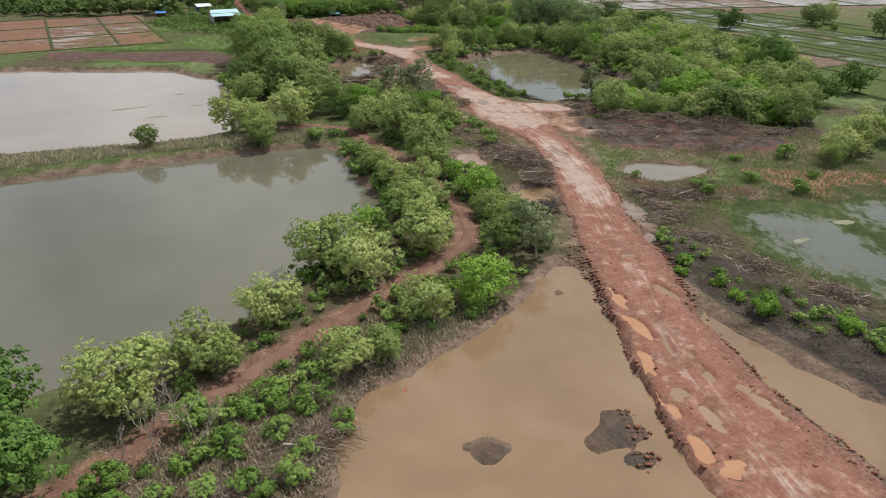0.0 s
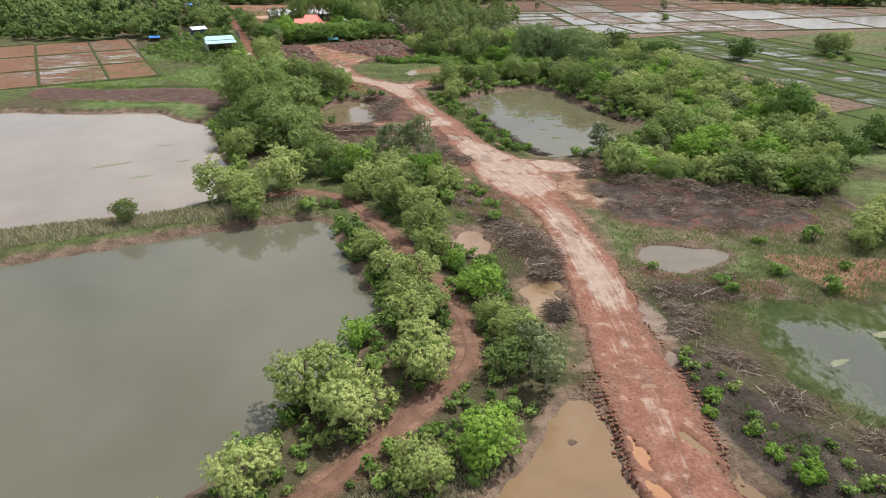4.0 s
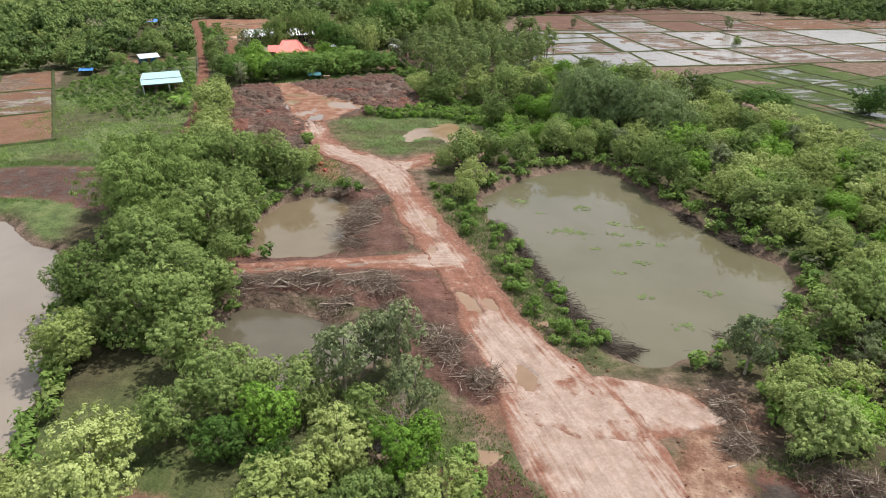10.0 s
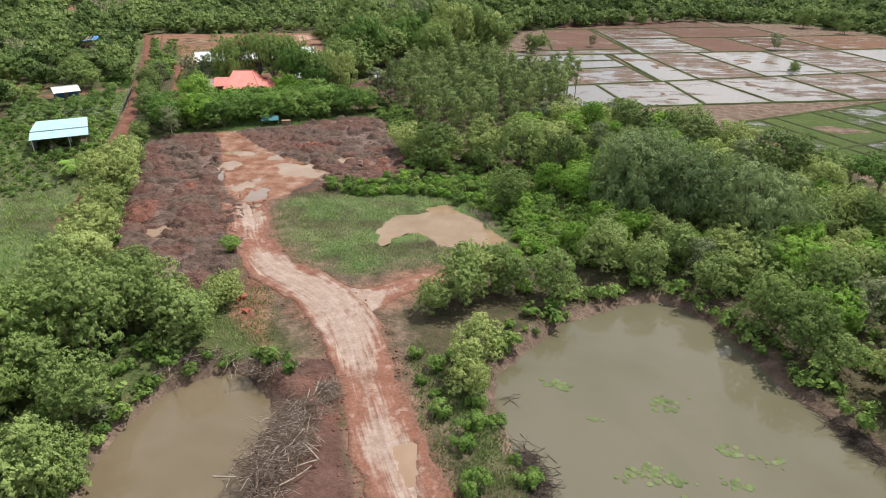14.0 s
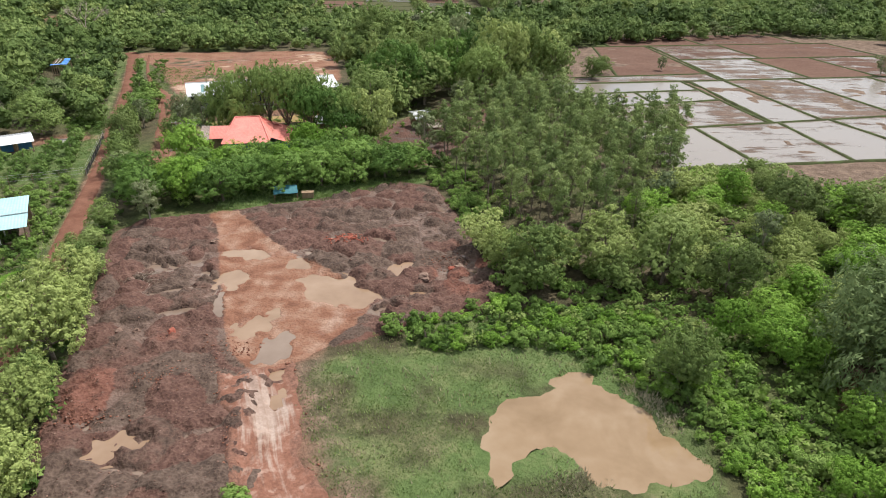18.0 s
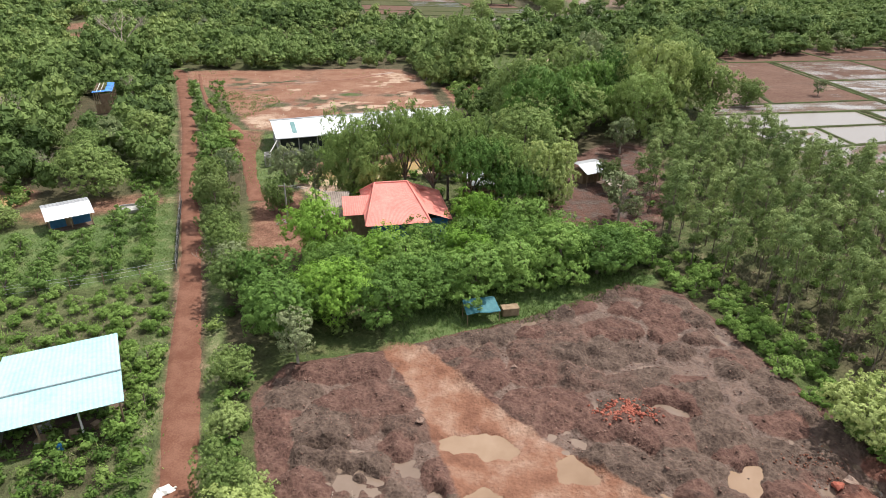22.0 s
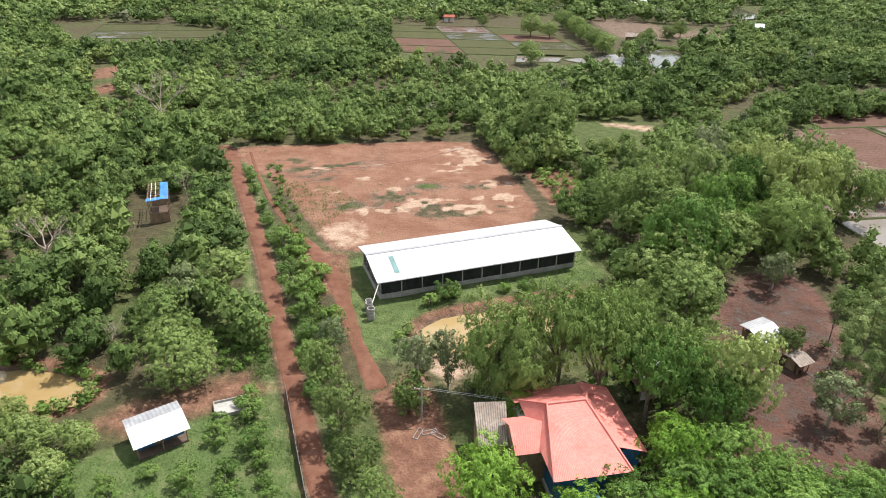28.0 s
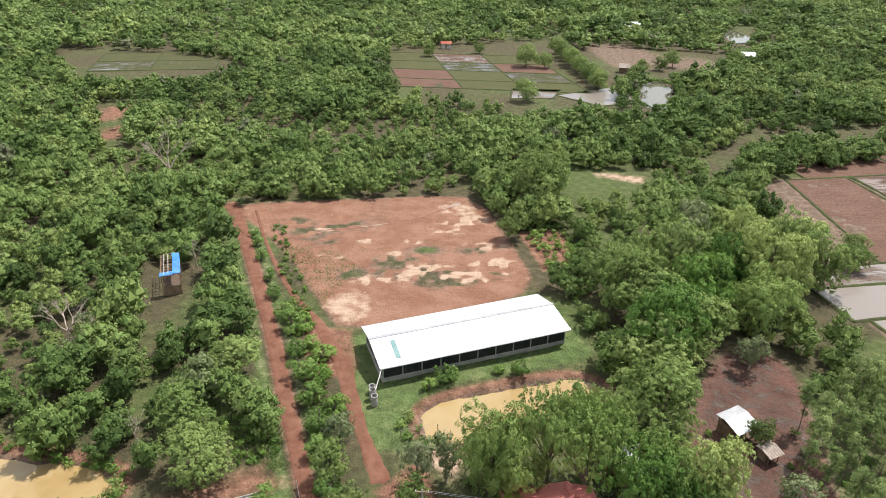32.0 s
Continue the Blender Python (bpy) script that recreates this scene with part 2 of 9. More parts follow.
    return k.m


def tipped_material():
    """Tipped loads of red-brown mud, each load with its own tone, crumbled, wet in the hollows; a rolled orange track through them."""
    k = Mat("tipped_earth", 0.9, 0.2)
    big, midn, fine, crumb = k.noise(0.13, 4), k.noise(0.8, 5, 0.65), k.noise(4.2, 5, 0.7), k.node("ShaderNodeTexVoronoi", Vector=k.place(), Scale=3.1).outputs["Distance"]
    grain = k.math("ADD", k.math("MULTIPLY", midn, 0.5), k.math("ADD", k.math("MULTIPLY", fine, 0.35), k.math("MULTIPLY", crumb, 0.2)))
    grey = k.ramp(grain, (0.34, (0.036, 0.024, 0.019)), (0.5, (0.074, 0.050, 0.039)), (0.68, (0.132, 0.094, 0.074)))
    plum = k.ramp(grain, (0.34, (0.042, 0.021, 0.017)), (0.5, (0.085, 0.045, 0.035)), (0.68, (0.142, 0.082, 0.064)))
    rust = k.ramp(grain, (0.34, (0.078, 0.029, 0.019)), (0.5, (0.128, 0.051, 0.035)), (0.68, (0.190, 0.088, 0.064)))
    tone = k.math("ADD", k.attr("tone"), k.math("MULTIPLY_ADD", midn, 0.5, -0.25))
    c = k.mix(k.step(tone, 0.30, 0.55), grey, plum)
    c = k.mix(k.math("MULTIPLY", k.step(tone, 0.84, 1.04), 0.75), c, rust)
    silt = k.ramp(midn, (0.35, (0.085, 0.055, 0.043)), (0.65, (0.150, 0.102, 0.080)))
    low = k.step(k.math("ADD", k.attr("rise"), k.math("MULTIPLY_ADD", midn, 0.3, -0.15)), 0.16, 0.02)
    c = k.mix(k.math("MULTIPLY", low, 0.8), c, silt)
    soft_n = k.noise(0.35, 4, 0.55)
    rolled = k.ramp(soft_n, (0.34, (0.130, 0.058, 0.036)), (0.46, (0.190, 0.092, 0.058)), (0.56, (0.225, 0.130, 0.090)), (0.68, (0.290, 0.192, 0.142)))
    rolled = k.mix(k.math("MULTIPLY", k.step(fine, 0.55, 0.35), 0.35), rolled, (0.125, 0.060, 0.040))
    t = k.step(k.math("ADD", k.attr("rolled"), k.math("MULTIPLY_ADD", midn, 0.6, -0.3)), 0.4, 0.62)
    c = k.mix(t, c, rolled)
    k.colour(c)
    k.put(k.b, "Roughness", k.math("SUBTRACT", 0.92, k.math("MULTIPLY", low, 0.45)))
    k.bump(k.math("ADD", k.math("MULTIPLY", midn, 0.4), k.math("ADD", k.math("MULTIPLY", fine, 0.4), k.math("MULTIPLY", crumb, 0.3))), 1.0, 0.30)
    return k.m


def road_material():
    """Packed laterite: red clods at the sides, pale dried wheel tracks along it."""
    k = Mat("packed_laterite", 0.9, 0.2)
    fine, midn, big = k.noise(3.5, 5, 0.6), k.noise(0.55, 5, 0.6), k.noise(0.10, 3)
    across = k.attr("across")
    uv = k.n.new("ShaderNodeAttribute")
    uv.attribute_name = "lane"
    streak = k.node("ShaderNodeTexNoise", Vector=uv.outputs["Vector"], Scale=1.0, Detail=5.0, Roughness=0.6).outputs["Fac"]
    middle = k.math("SUBTRACT", 0.92, k.math("MULTIPLY", k.math("ABSOLUTE", across), 0.95))
    f = k.math("ADD", middle, k.math("MULTIPLY_ADD", midn, 1.2, -0.6))
    f = k.math("ADD", f, k.math("MULTIPLY_ADD", streak, 2.4, -1.2))
    f = k.math("ADD", f, k.math("MULTIPLY_ADD", big, 1.2, -0.6))
    f = k.math("ADD", f, k.math("MULTIPLY_ADD", k.attr("pale"), 0.95, -0.62))
    red = k.ramp(k.math("ADD", k.math("MULTIPLY", midn, 0.5), k.math("MULTIPLY", fine, 0.5)),
                 (0.32, (0.105, 0.046, 0.030)), (0.5, (0.172, 0.080, 0.054)), (0.68, (0.24, 0.13, 0.095)))
    pale = k.ramp(k.math("ADD", k.math("MULTIPLY", streak, 0.35), k.math("ADD", k.math("MULTIPLY", fine, 0.3), k.math("MULTIPLY", midn, 0.35))),
                  (0.34, (0.180, 0.122, 0.095)), (0.5, (0.258, 0.192, 0.157)), (0.66, (0.360, 0.290, 0.250)))
    c = k.mix(k.step(f, 0.10, 0.90), red, pale)
    churned = k.math("MULTIPLY", k.step(k.math("ADD", k.math("MULTIPLY", streak, 0.45), k.math("MULTIPLY", k.noise(0.3, 4, 0.6), 0.55)), 0.52, 0.62), k.math("MULTIPLY_ADD", k.attr("pale"), -0.6, 0.75))
    c = k.mix(churned, c, k.ramp(fine, (0.32, (0.070, 0.036, 0.026)), (0.52, (0.135, 0.072, 0.052)), (0.68, (0.20, 0.125, 0.095))))
    c = k.mix(k.math("MULTIPLY", k.step(k.noise(0.75, 4, 0.6), 0.56, 0.68), 0.5), c, (0.33, 0.235, 0.19))
    edge = k.step(k.math("SUBTRACT", k.math("ADD", k.math("ABSOLUTE", across), k.math("MULTIPLY_ADD", midn, 1.0, -0.5)), k.math("MULTIPLY", k.attr("pale"), 0.22)), 0.62, 0.92)
    c = k.mix(edge, c, k.ramp(fine, (0.35, (0.085, 0.042, 0.03)), (0.65, (0.18, 0.095, 0.068))))
    k.colour(c)
    k.bump(k.math("ADD", k.math("MULTIPLY", midn, 0.5), k.math("ADD", k.math("MULTIPLY", fine, 0.4), k.math("MULTIPLY", streak, 0.3))), 0.7, 0.14)
    return k.m


GROUND_MAT, ROAD_MAT, TIPPED_MAT = ground_material(), road_material(), tipped_material()
BANK_PATH_MAT = speckled("trodden_red_earth", (0.100, 0.054, 0.038), (0.165, 0.098, 0.072), 0.6, 0.95, 0.15, 0.4)
PATH_MAT = speckled("red_path_earth", (0.110, 0.047, 0.030), (0.168, 0.083, 0.056), 0.5, 0.95, 0.15, 0.4)
def marsh_material():
    """Shallow grey water closing over with green algae."""
    k = Mat("marsh_water", 0.1, 0.35)
    n = k.math("ADD", k.math("MULTIPLY", k.noise(0.22, 5, 0.6), 0.6), k.math("MULTIPLY", k.noise(1.4, 4, 0.6, stretch=(1, 0.6, 1)), 0.4))
    open_ = k.step(k.math("ADD", k.attr("open"), k.math("MULTIPLY_ADD", n, 2.2, -1.1)), 0.42, 0.9)
    green = k.ramp(n, (0.36, (0.024, 0.034, 0.013)), (0.5, (0.040, 0.055, 0.019)), (0.64, (0.070, 0.078, 0.036)))
    k.colour(k.mix(open_, green, k.mix(n, (0.052, 0.058, 0.042), (0.080, 0.084, 0.066))))
    k.put(k.b, "Roughness", k.math("MULTIPLY_ADD", open_, -0.72, 0.9))
    k.put(k.b, "Specular IOR Level", k.math("MULTIPLY_ADD", open_, 0.38, 0.06))
    k.bump(n, 0.12, 0.1)
    return k.m


WATER = {
    "grey": muddy_water("grey_pond_water", (0.077, 0.074, 0.050), (0.090, 0.087, 0.063), (0.104, 0.10, 0.074), 0.03),
    "milky": muddy_water("milky_pond_water", (0.150, 0.124, 0.098), (0.186, 0.156, 0.128), (0.215, 0.186, 0.158), 0.03),
    "orange": muddy_water("orange_flood_water", (0.138, 0.090, 0.051), (0.170, 0.113, 0.065), (0.200, 0.139, 0.086), 0.08),
    "olive": muddy_water("olive_pond_water", (0.090, 0.080, 0.048), (0.106, 0.098, 0.063), (0.122, 0.106, 0.076), 0.05),
    "brown": muddy_water("brown_pond_water", (0.100, 0.077, 0.045), (0.125, 0.097, 0.061), (0.146, 0.117, 0.079), 0.07),
    "dark": muddy_water("dark_pool_water", (0.060, 0.052, 0.034), (0.076, 0.066, 0.046), (0.095, 0.082, 0.06), 0.08),
    "tan": muddy_water("tan_puddle_water", (0.168, 0.106, 0.066), (0.212, 0.140, 0.091), (0.252, 0.175, 0.120), 0.14),
    "yellow": muddy_water("yellow_pond_water", (0.246, 0.168, 0.071), (0.285, 0.202, 0.094), (0.301, 0.231, 0.124), 0.1),
    "paddy": muddy_water("paddy_water", (0.164, 0.133, 0.113), (0.197, 0.168, 0.148), (0.219, 0.197, 0.183), 0.1),
    "clay": muddy_water("clay_pool_water", (0.160, 0.106, 0.058), (0.208, 0.142, 0.084), (0.245, 0.178, 0.115), 0.16),
    "silt": muddy_water("silty_puddle_water", (0.130, 0.092, 0.068), (0.165, 0.120, 0.092), (0.198, 0.149, 0.117), 0.16),
    "marsh": marsh_material(),
    "dull": muddy_water("dull_pool_water", (0.105, 0.088, 0.066), (0.128, 0.108, 0.083), (0.150, 0.128, 0.102), 0.1),
    "seep": muddy_water("seeping_brown_water", (0.120, 0.083, 0.062), (0.160, 0.114, 0.087), (0.200, 0.148, 0.115), 0.12),
    "ochre": muddy_water("ochre_puddle_water", (0.235, 0.115, 0.060), (0.285, 0.148, 0.080), (0.33, 0.185, 0.108), 0.15),
}


# ---- the lie of the land ----
def lattice(ix, iy, seed):
    n = (ix.astype(np.int64) * 374761393 + iy.astype(np.int64) * 668265263 + seed * 974634777) & 0x7FFFFFFF
    n = ((n ^ (n >> 13)) * 1274126177) & 0x7FFFFFFF
    return ((n ^ (n >> 16)) & 0xFFFF) / 65535.0


def vnoise(x, y, size, seed=0):
    """Smooth noise of 0 to 1 with bumps of that size in metres."""
    x, y = np.asarray(x, float) / size, np.asarray(y, float) / size
    ix, iy = np.floor(x), np.floor(y)
    fx, fy = x - ix, y - iy
    fx, fy = fx * fx * (3 - 2 * fx), fy * fy * (3 - 2 * fy)
    a, b = lattice(ix, iy, seed), lattice(ix + 1, iy, seed)
    c, d = lattice(ix, iy + 1, seed), lattice(ix + 1, iy + 1, seed)
    return (a * (1 - fx) + b * fx) * (1 - fy) + (c * (1 - fx) + d * fx) * fy


def rounded(poly, times=2):
    """Cut the corners of an outline."""
    p = np.array(poly, float)
    for _ in range(times):
        q = np.roll(p, -1, 0)
        p = np.stack([p * 0.75 + q * 0.25, p * 0.25 + q * 0.75], 1).reshape(-1, 2)
    return p


def inside(x, y, poly):
    """Metres inside an outline (outside: minus)."""
    x, y = np.asarray(x, float), np.asarray(y, float)
    p = np.asarray(poly, float)
    best = np.full(x.shape, 1e12)
    hit = np.zeros(x.shape, bool)
    for (x0, y0), (x1, y1) in zip(p, np.roll(p, -1, 0)):
        ex, ey = x1 - x0, y1 - y0
        u = np.clip(((x - x0) * ex + (y - y0) * ey) / max(ex * ex + ey * ey, 1e-9), 0, 1)
        best = np.minimum(best, (x - x0 - u * ex) ** 2 + (y - y0 - u * ey) ** 2)
        if y0 != y1:
            hit ^= ((y0 > y) != (y1 > y)) & (x < ex * (y - y0) / (y1 - y0) + x0)
    return np.where(hit, 1, -1) * np.sqrt(best)


def from_line(x, y, pts):
    """Metres from a line of points."""
    x, y = np.asarray(x, float), np.asarray(y, float)
    best = np.full(x.shape, 1e12)
    for (x0, y0), (x1, y1) in zip(pts[:-1], pts[1:]):
        ex, ey = x1 - x0, y1 - y0
        u = np.clip(((x - x0) * ex + (y - y0) * ey) / max(ex * ex + ey * ey, 1e-9), 0, 1)
        best = np.minimum(best, (x - x0 - u * ex) ** 2 + (y - y0 - u * ey) ** 2)
    return np.sqrt(best)


def soft(d, width):
    u = np.clip(d / width * 0.5 + 0.5, 0, 1)
    return u * u * (3 - 2 * u)


# ponds: outline, water level, width of the bank, water, label
PONDS = [
    ([(-62, 82), (-45, 90), (-33, 95.5), (-22, 99.5), (-16, 99), (-14, 91), (-11, 84), (-7, 75), (-9, 66), (-14, 57), (-18, 49), (-24, 42), (-40, 34), (-75, 30), (-95, 60)], -1.0, 2.0, "grey", "large still pond of grey-green muddy water"),
    ([(-110, 163), (-84, 159), (-67, 163), (-58, 153), (-51, 152), (-44, 135), (-37, 120), (-35, 110), (-39, 104), (-53, 98), (-70, 93), (-110, 80), (-130, 120)], -0.8, 2.0, "milky", "wide shallow pond of pale milky water"),
    ([(-6, 22), (-7, 35), (-6, 38), (-4, 39.5), (1, 44.5), (7, 50), (11, 59), (14, 58.5), (14, 51), (15, 45), (15.5, 38), (16, 30), (17, 20), (5, 14)], -0.45, 1.0, "orange", "flooded hollow of orange muddy water beside the road"),
    ([(21.5, 53), (24, 47.5), (27, 42.5), (30, 38.5), (34, 34), (36, 26), (30, 24), (27.5, 30), (26, 33.5), (25, 37), (23.5, 43)], -0.45, 0.8, "orange", "strip of orange flood water along the road"),
    ([(4, 172), (7, 178), (13, 184.5), (20, 188), (26, 189), (30, 183), (33, 171), (37.5, 160), (44, 150), (40, 141), (30, 134), (23, 129), (18, 129), (14.5, 135), (12, 144), (8, 157), (5, 165)], -1.0, 1.6, "olive", "square pond of olive muddy water with lilies"),
    ([(-27, 150.5), (-28.5, 161), (-28, 168.5), (-23, 174), (-18, 172.5), (-15.5, 168), (-17, 162), (-14, 155), (-16, 151.8)], -0.9, 1.4, "brown", "small pond of brown muddy water"),
    ([(-25, 138.5), (-19, 138.2), (-12, 135), (-8, 136), (-5, 131), (-8, 127.5), (-12, 124.5), (-16, 122), (-21, 124), (-26, 131)], -0.9, 1.4, "dark", "dark pool below the causeway"),
    ([(-12, 207.8), (-7.9, 212.2), (-1.8, 215.6), (2, 213.4), (4.8, 208.2), (6.6, 203.6), (5.2, 200.8), (0.4, 201.4), (-2.7, 200.8), (-3.5, 204.5), (-5.1, 206.3), (-7.8, 202.3), (-10.6, 201)], -0.22, 1.4, "clay", "shallow pool of tan water in the grass"),
    ([(9, 81), (14.5, 81), (14, 76), (11.5, 69.5), (9.3, 71)], -0.35, 0.8, "clay", "small pool of brown muddy water"),
    ([(1, 96), (7, 94.5), (5.5, 86), (1.3, 88)], -0.35, 0.8, "tan", "small pool of tan muddy water"),
    ([(26, 91), (38, 89), (35.5, 85), (29, 82), (25.3, 83)], -0.35, 0.9, "dull", "shallow pool of grey-brown water by bushes"),
    ([(-6.5, 121), (-3.5, 120), (-3.5, 115.5), (-6.5, 115)], -0.5, 0.8, "dark", "dark pool under trees"),
    ([(31.5, 66), (33, 71), (37, 75.5), (42, 76.5), (45, 75), (49, 75), (52, 78), (60, 79), (64, 66), (54, 58), (45, 50), (41, 47), (37.5, 52), (34, 57.5), (32, 62)], -0.25, 1.8, "marsh", "marshy shallow water green with algae"),
    ([(-140, 297), (-124, 294.5), (-112, 293.2), (-109, 289), (-112, 286.5), (-130, 285), (-145, 288)], -0.6, 1.0, "yellow", "pond of opaque yellow water with red banks"),
    ([(-69, 305), (-67, 308.5), (-56, 312), (-44, 316), (-38, 313.3), (-40, 309.5), (-50, 306), (-57, 302), (-63, 299), (-68, 300)], -0.8, 1.1, "yellow", "pond of yellow water beside the long shed"),
    ([(20, 212), (26, 218), (34, 215), (32, 206), (24, 204)], -0.5, 1.0, "orange", "small flooded hollow under trees"),
    ([(22, 538), (41, 541), (26, 494), (12, 494)], -0.4, 1.5, "grey", "far pond among trees"),
    ([(128, 712), (154, 730), (124, 656), (104, 655)], -0.4, 1.5, "grey", "far pond among trees"),
]
PONDS = [(rounded(p), *rest) for p, *rest in PONDS]

# tracks: points x, y, half width
MAIN_ROAD = [(27, 6, 6.6), (23.2, 18, 6.4), (20.7, 29, 6.0), (19.6, 36, 4.9), (18.6, 43, 4.2), (18.3, 49.5, 3.8), (18.6, 59, 4.0), (18.3, 71, 3.4), (18.2, 80, 3.7), (17.8, 88, 3.2), (16.7, 99.6, 2.9), (14.4, 108.4, 4.4), (12.2, 116, 6.4), (9.6, 123.5, 5.4), (5.0, 134, 3.8),
             (2.3, 144, 3.2), (-1, 153, 3.3), (-4.5, 162, 3.2), (-7.6, 171, 3.0), (-11, 181, 3.2), (-16, 188, 3.4), (-22.5, 193.5, 3.0), (-27.5, 201.5, 2.8), (-29.8, 207.5, 2.9), (-32.8, 215, 3.6)]
SIDE_ROAD = [(6, 121, 2.6), (11, 121.5, 4.6), (16, 121.4, 4.8), (20, 121, 3.6), (23, 120.4, 1.6), (24.4, 120.2, 0.5)]
APRON = rounded([(22.9, 121), (19.9, 117), (16.4, 112), (18.1, 107.4), (20.4, 104.2), (23, 102.2), (27.4, 101.2), (26, 106), (24, 110.5), (23.6, 116)], 1)
BRANCH = [(-15.5, 185.5, 1.6), (-12, 186, 4.2), (-8.5, 187.6, 2.2), (-3.5, 191.6, 1.8), (1, 193, 1.2)]
CAUSEWAY = [(1, 149, 2.0), (-4, 149, 2.6), (-9, 148.6, 2.0), (-14.5, 148.2, 1.8), (-20, 147.2, 1.7), (-28, 146, 1.5)]
RED_PATH = [(-56, 206, 1.3), (-60.5, 225, 1.4), (-66, 241.5, 1.7), (-69.3, 250.7, 1.7), (-73.2, 262.5, 1.5), (-76.6, 272, 1.4), (-82.3, 287, 1.4), (-88.6, 303, 1.5), (-96, 323, 1.5), (-107, 350, 1.6), (-119.2, 379, 1.8), (-124, 388, 2.2)]
BANK_PATH = [(-26, 24, 0.9), (-20, 32, 0.9), (-16, 38, 0.9), (-11, 45, 0.8), (-7, 50, 0.8), (-1, 58, 0.9), (2.6, 64, 0.8), (2.4, 70, 0.8), (0.5, 76, 0.8), (-6, 91, 0.8), (-11, 99.5, 0.8), (-14, 104, 1.0), (-18, 107.5, 1.2), (-24, 109, 1.2), (-30, 106, 0.9)]
YARD_PATH = [(-116, 384, 0.5), (-108, 364, 0.5), (-98.5, 344, 0.7), (-90, 331, 1.2), (-83.5, 319, 1.7), (-80.5, 310, 1.5), (-77, 300, 1.3), (-73.5, 291, 1.6)]
YARD = [(-74, 290), (-68, 296), (-64.5, 284), (-62.5, 275), (-65.5, 268), (-69.5, 272), (-71.5, 281)]

MUD = rounded([(-62.5, 249), (-49, 253), (-34, 260), (-19, 270.5), (-11.5, 249), (-5.5, 229.5), (-21, 221), (-29, 217), (-31, 208), (-27.5, 201), (-26, 192), (-31, 187), (-41.5, 190), (-47.5, 203), (-52, 217), (-57, 233)], 1)
MUD_TRACK = rounded([(-51.5, 254), (-46, 254), (-39, 243.5), (-31, 237), (-24, 230.5), (-23, 226), (-26, 219), (-31, 214), (-35.5, 216), (-40, 227), (-44, 238), (-47, 247)], 2)
RED_FIELD = rounded([(-123, 386), (-115, 389), (-71, 395), (-57, 394), (-50, 365), (-46, 345), (-60, 335), (-84, 327), (-91, 338), (-101, 358)], 1)
GRASS_FIELD = rounded([(-29, 211), (-27, 217), (-19, 223), (-8, 228), (4, 220), (9, 208), (7, 197), (-3, 194), (-16, 191), (-23, 197)], 2)
LEFT_MEADOW = [(-105, 180), (-60, 168), (-46, 190), (-57, 222), (-68, 255), (-100, 262), (-110, 215)]
DARK_BANK = rounded([(-105, 172), (-84, 168), (-64, 168), (-50, 160), (-52, 178), (-66, 186), (-88, 181), (-106, 186)], 2)
RIGHT_MUD = rounded([(20, 110), (24, 116), (31, 110), (46, 107), (56, 101), (52, 94), (42, 93), (30, 95), (24, 98)], 2)
RIGHT_BANK = rounded([(22.4, 65), (23, 58), (25.4, 49.5), (29.4, 43), (33, 36), (38, 28), (45, 32), (39.5, 43), (34, 50.5), (28, 58), (24.6, 65)], 1)
PINK_TRACK = rounded([(40, 88), (46.4, 86.5), (56, 86), (66, 84), (66, 80), (56, 81.5), (50, 80), (49.2, 76.5), (45.6, 75.8), (43.6, 81)], 1)
EUCALYPT = [(-16, 276), (-6, 250), (6, 241), (22, 258), (30, 290), (9, 314), (-14, 303), (-19, 290)]
ORCHARD = [(-109, 276), (-86, 291), (-77, 268), (-84, 264), (-98, 259)]
NURSERY = [(-98, 259), (-77, 266), (-72, 254), (-72.5, 250.5), (-84, 247), (-97, 246)]
WHITE_PATCH = rounded([(-90, 341), (-84, 344), (-79, 338), (-82, 330), (-88, 330)], 2)
PADDIES = [(12, 346), (22, 307), (36, 276), (52, 266), (66, 246), (78, 205), (86, 160), (240, 150), (262, 384), (176, 392), (150, 436), (103, 440), (26, 408)]
PASTURE = [(132, 256), (126, 275), (150, 292), (250, 300), (250, 100), (195, 100)]
LEFT_PADDY = [(-150, 254), (-116, 268), (-97, 222), (-82, 200), (-107, 188), (-150, 205)]
FAR_PADDY = [(-102, 615), (2, 660), (14, 600), (11, 534), (2, 493), (-29, 501), (-52, 528), (-91, 524)]
FAR_PADDY_B = [(-297, 615), (-224, 601), (-173, 579), (-204, 550), (-250, 547)]
FAR_BROWN = [(13, 640), (90, 607), (62, 561), (17, 573)]
FAR_CLEAR = [(-210, 492), (-196, 492), (-176, 441), (-184, 440)]
PLOUGHED = [(-48, 372), (-38, 374), (-35, 358), (-44, 352)]
EAST_YARD = rounded([(-31, 284), (-24, 274), (-16, 278), (-10, 296), (-4, 322), (-14, 326), (-24, 312), (-30, 300)], 2)
SHED_LAWN = rounded([(-86, 327), (-83, 318), (-78, 296), (-66, 297), (-70, 310), (-40, 319), (-37, 324), (-46, 345), (-60, 336)], 1)


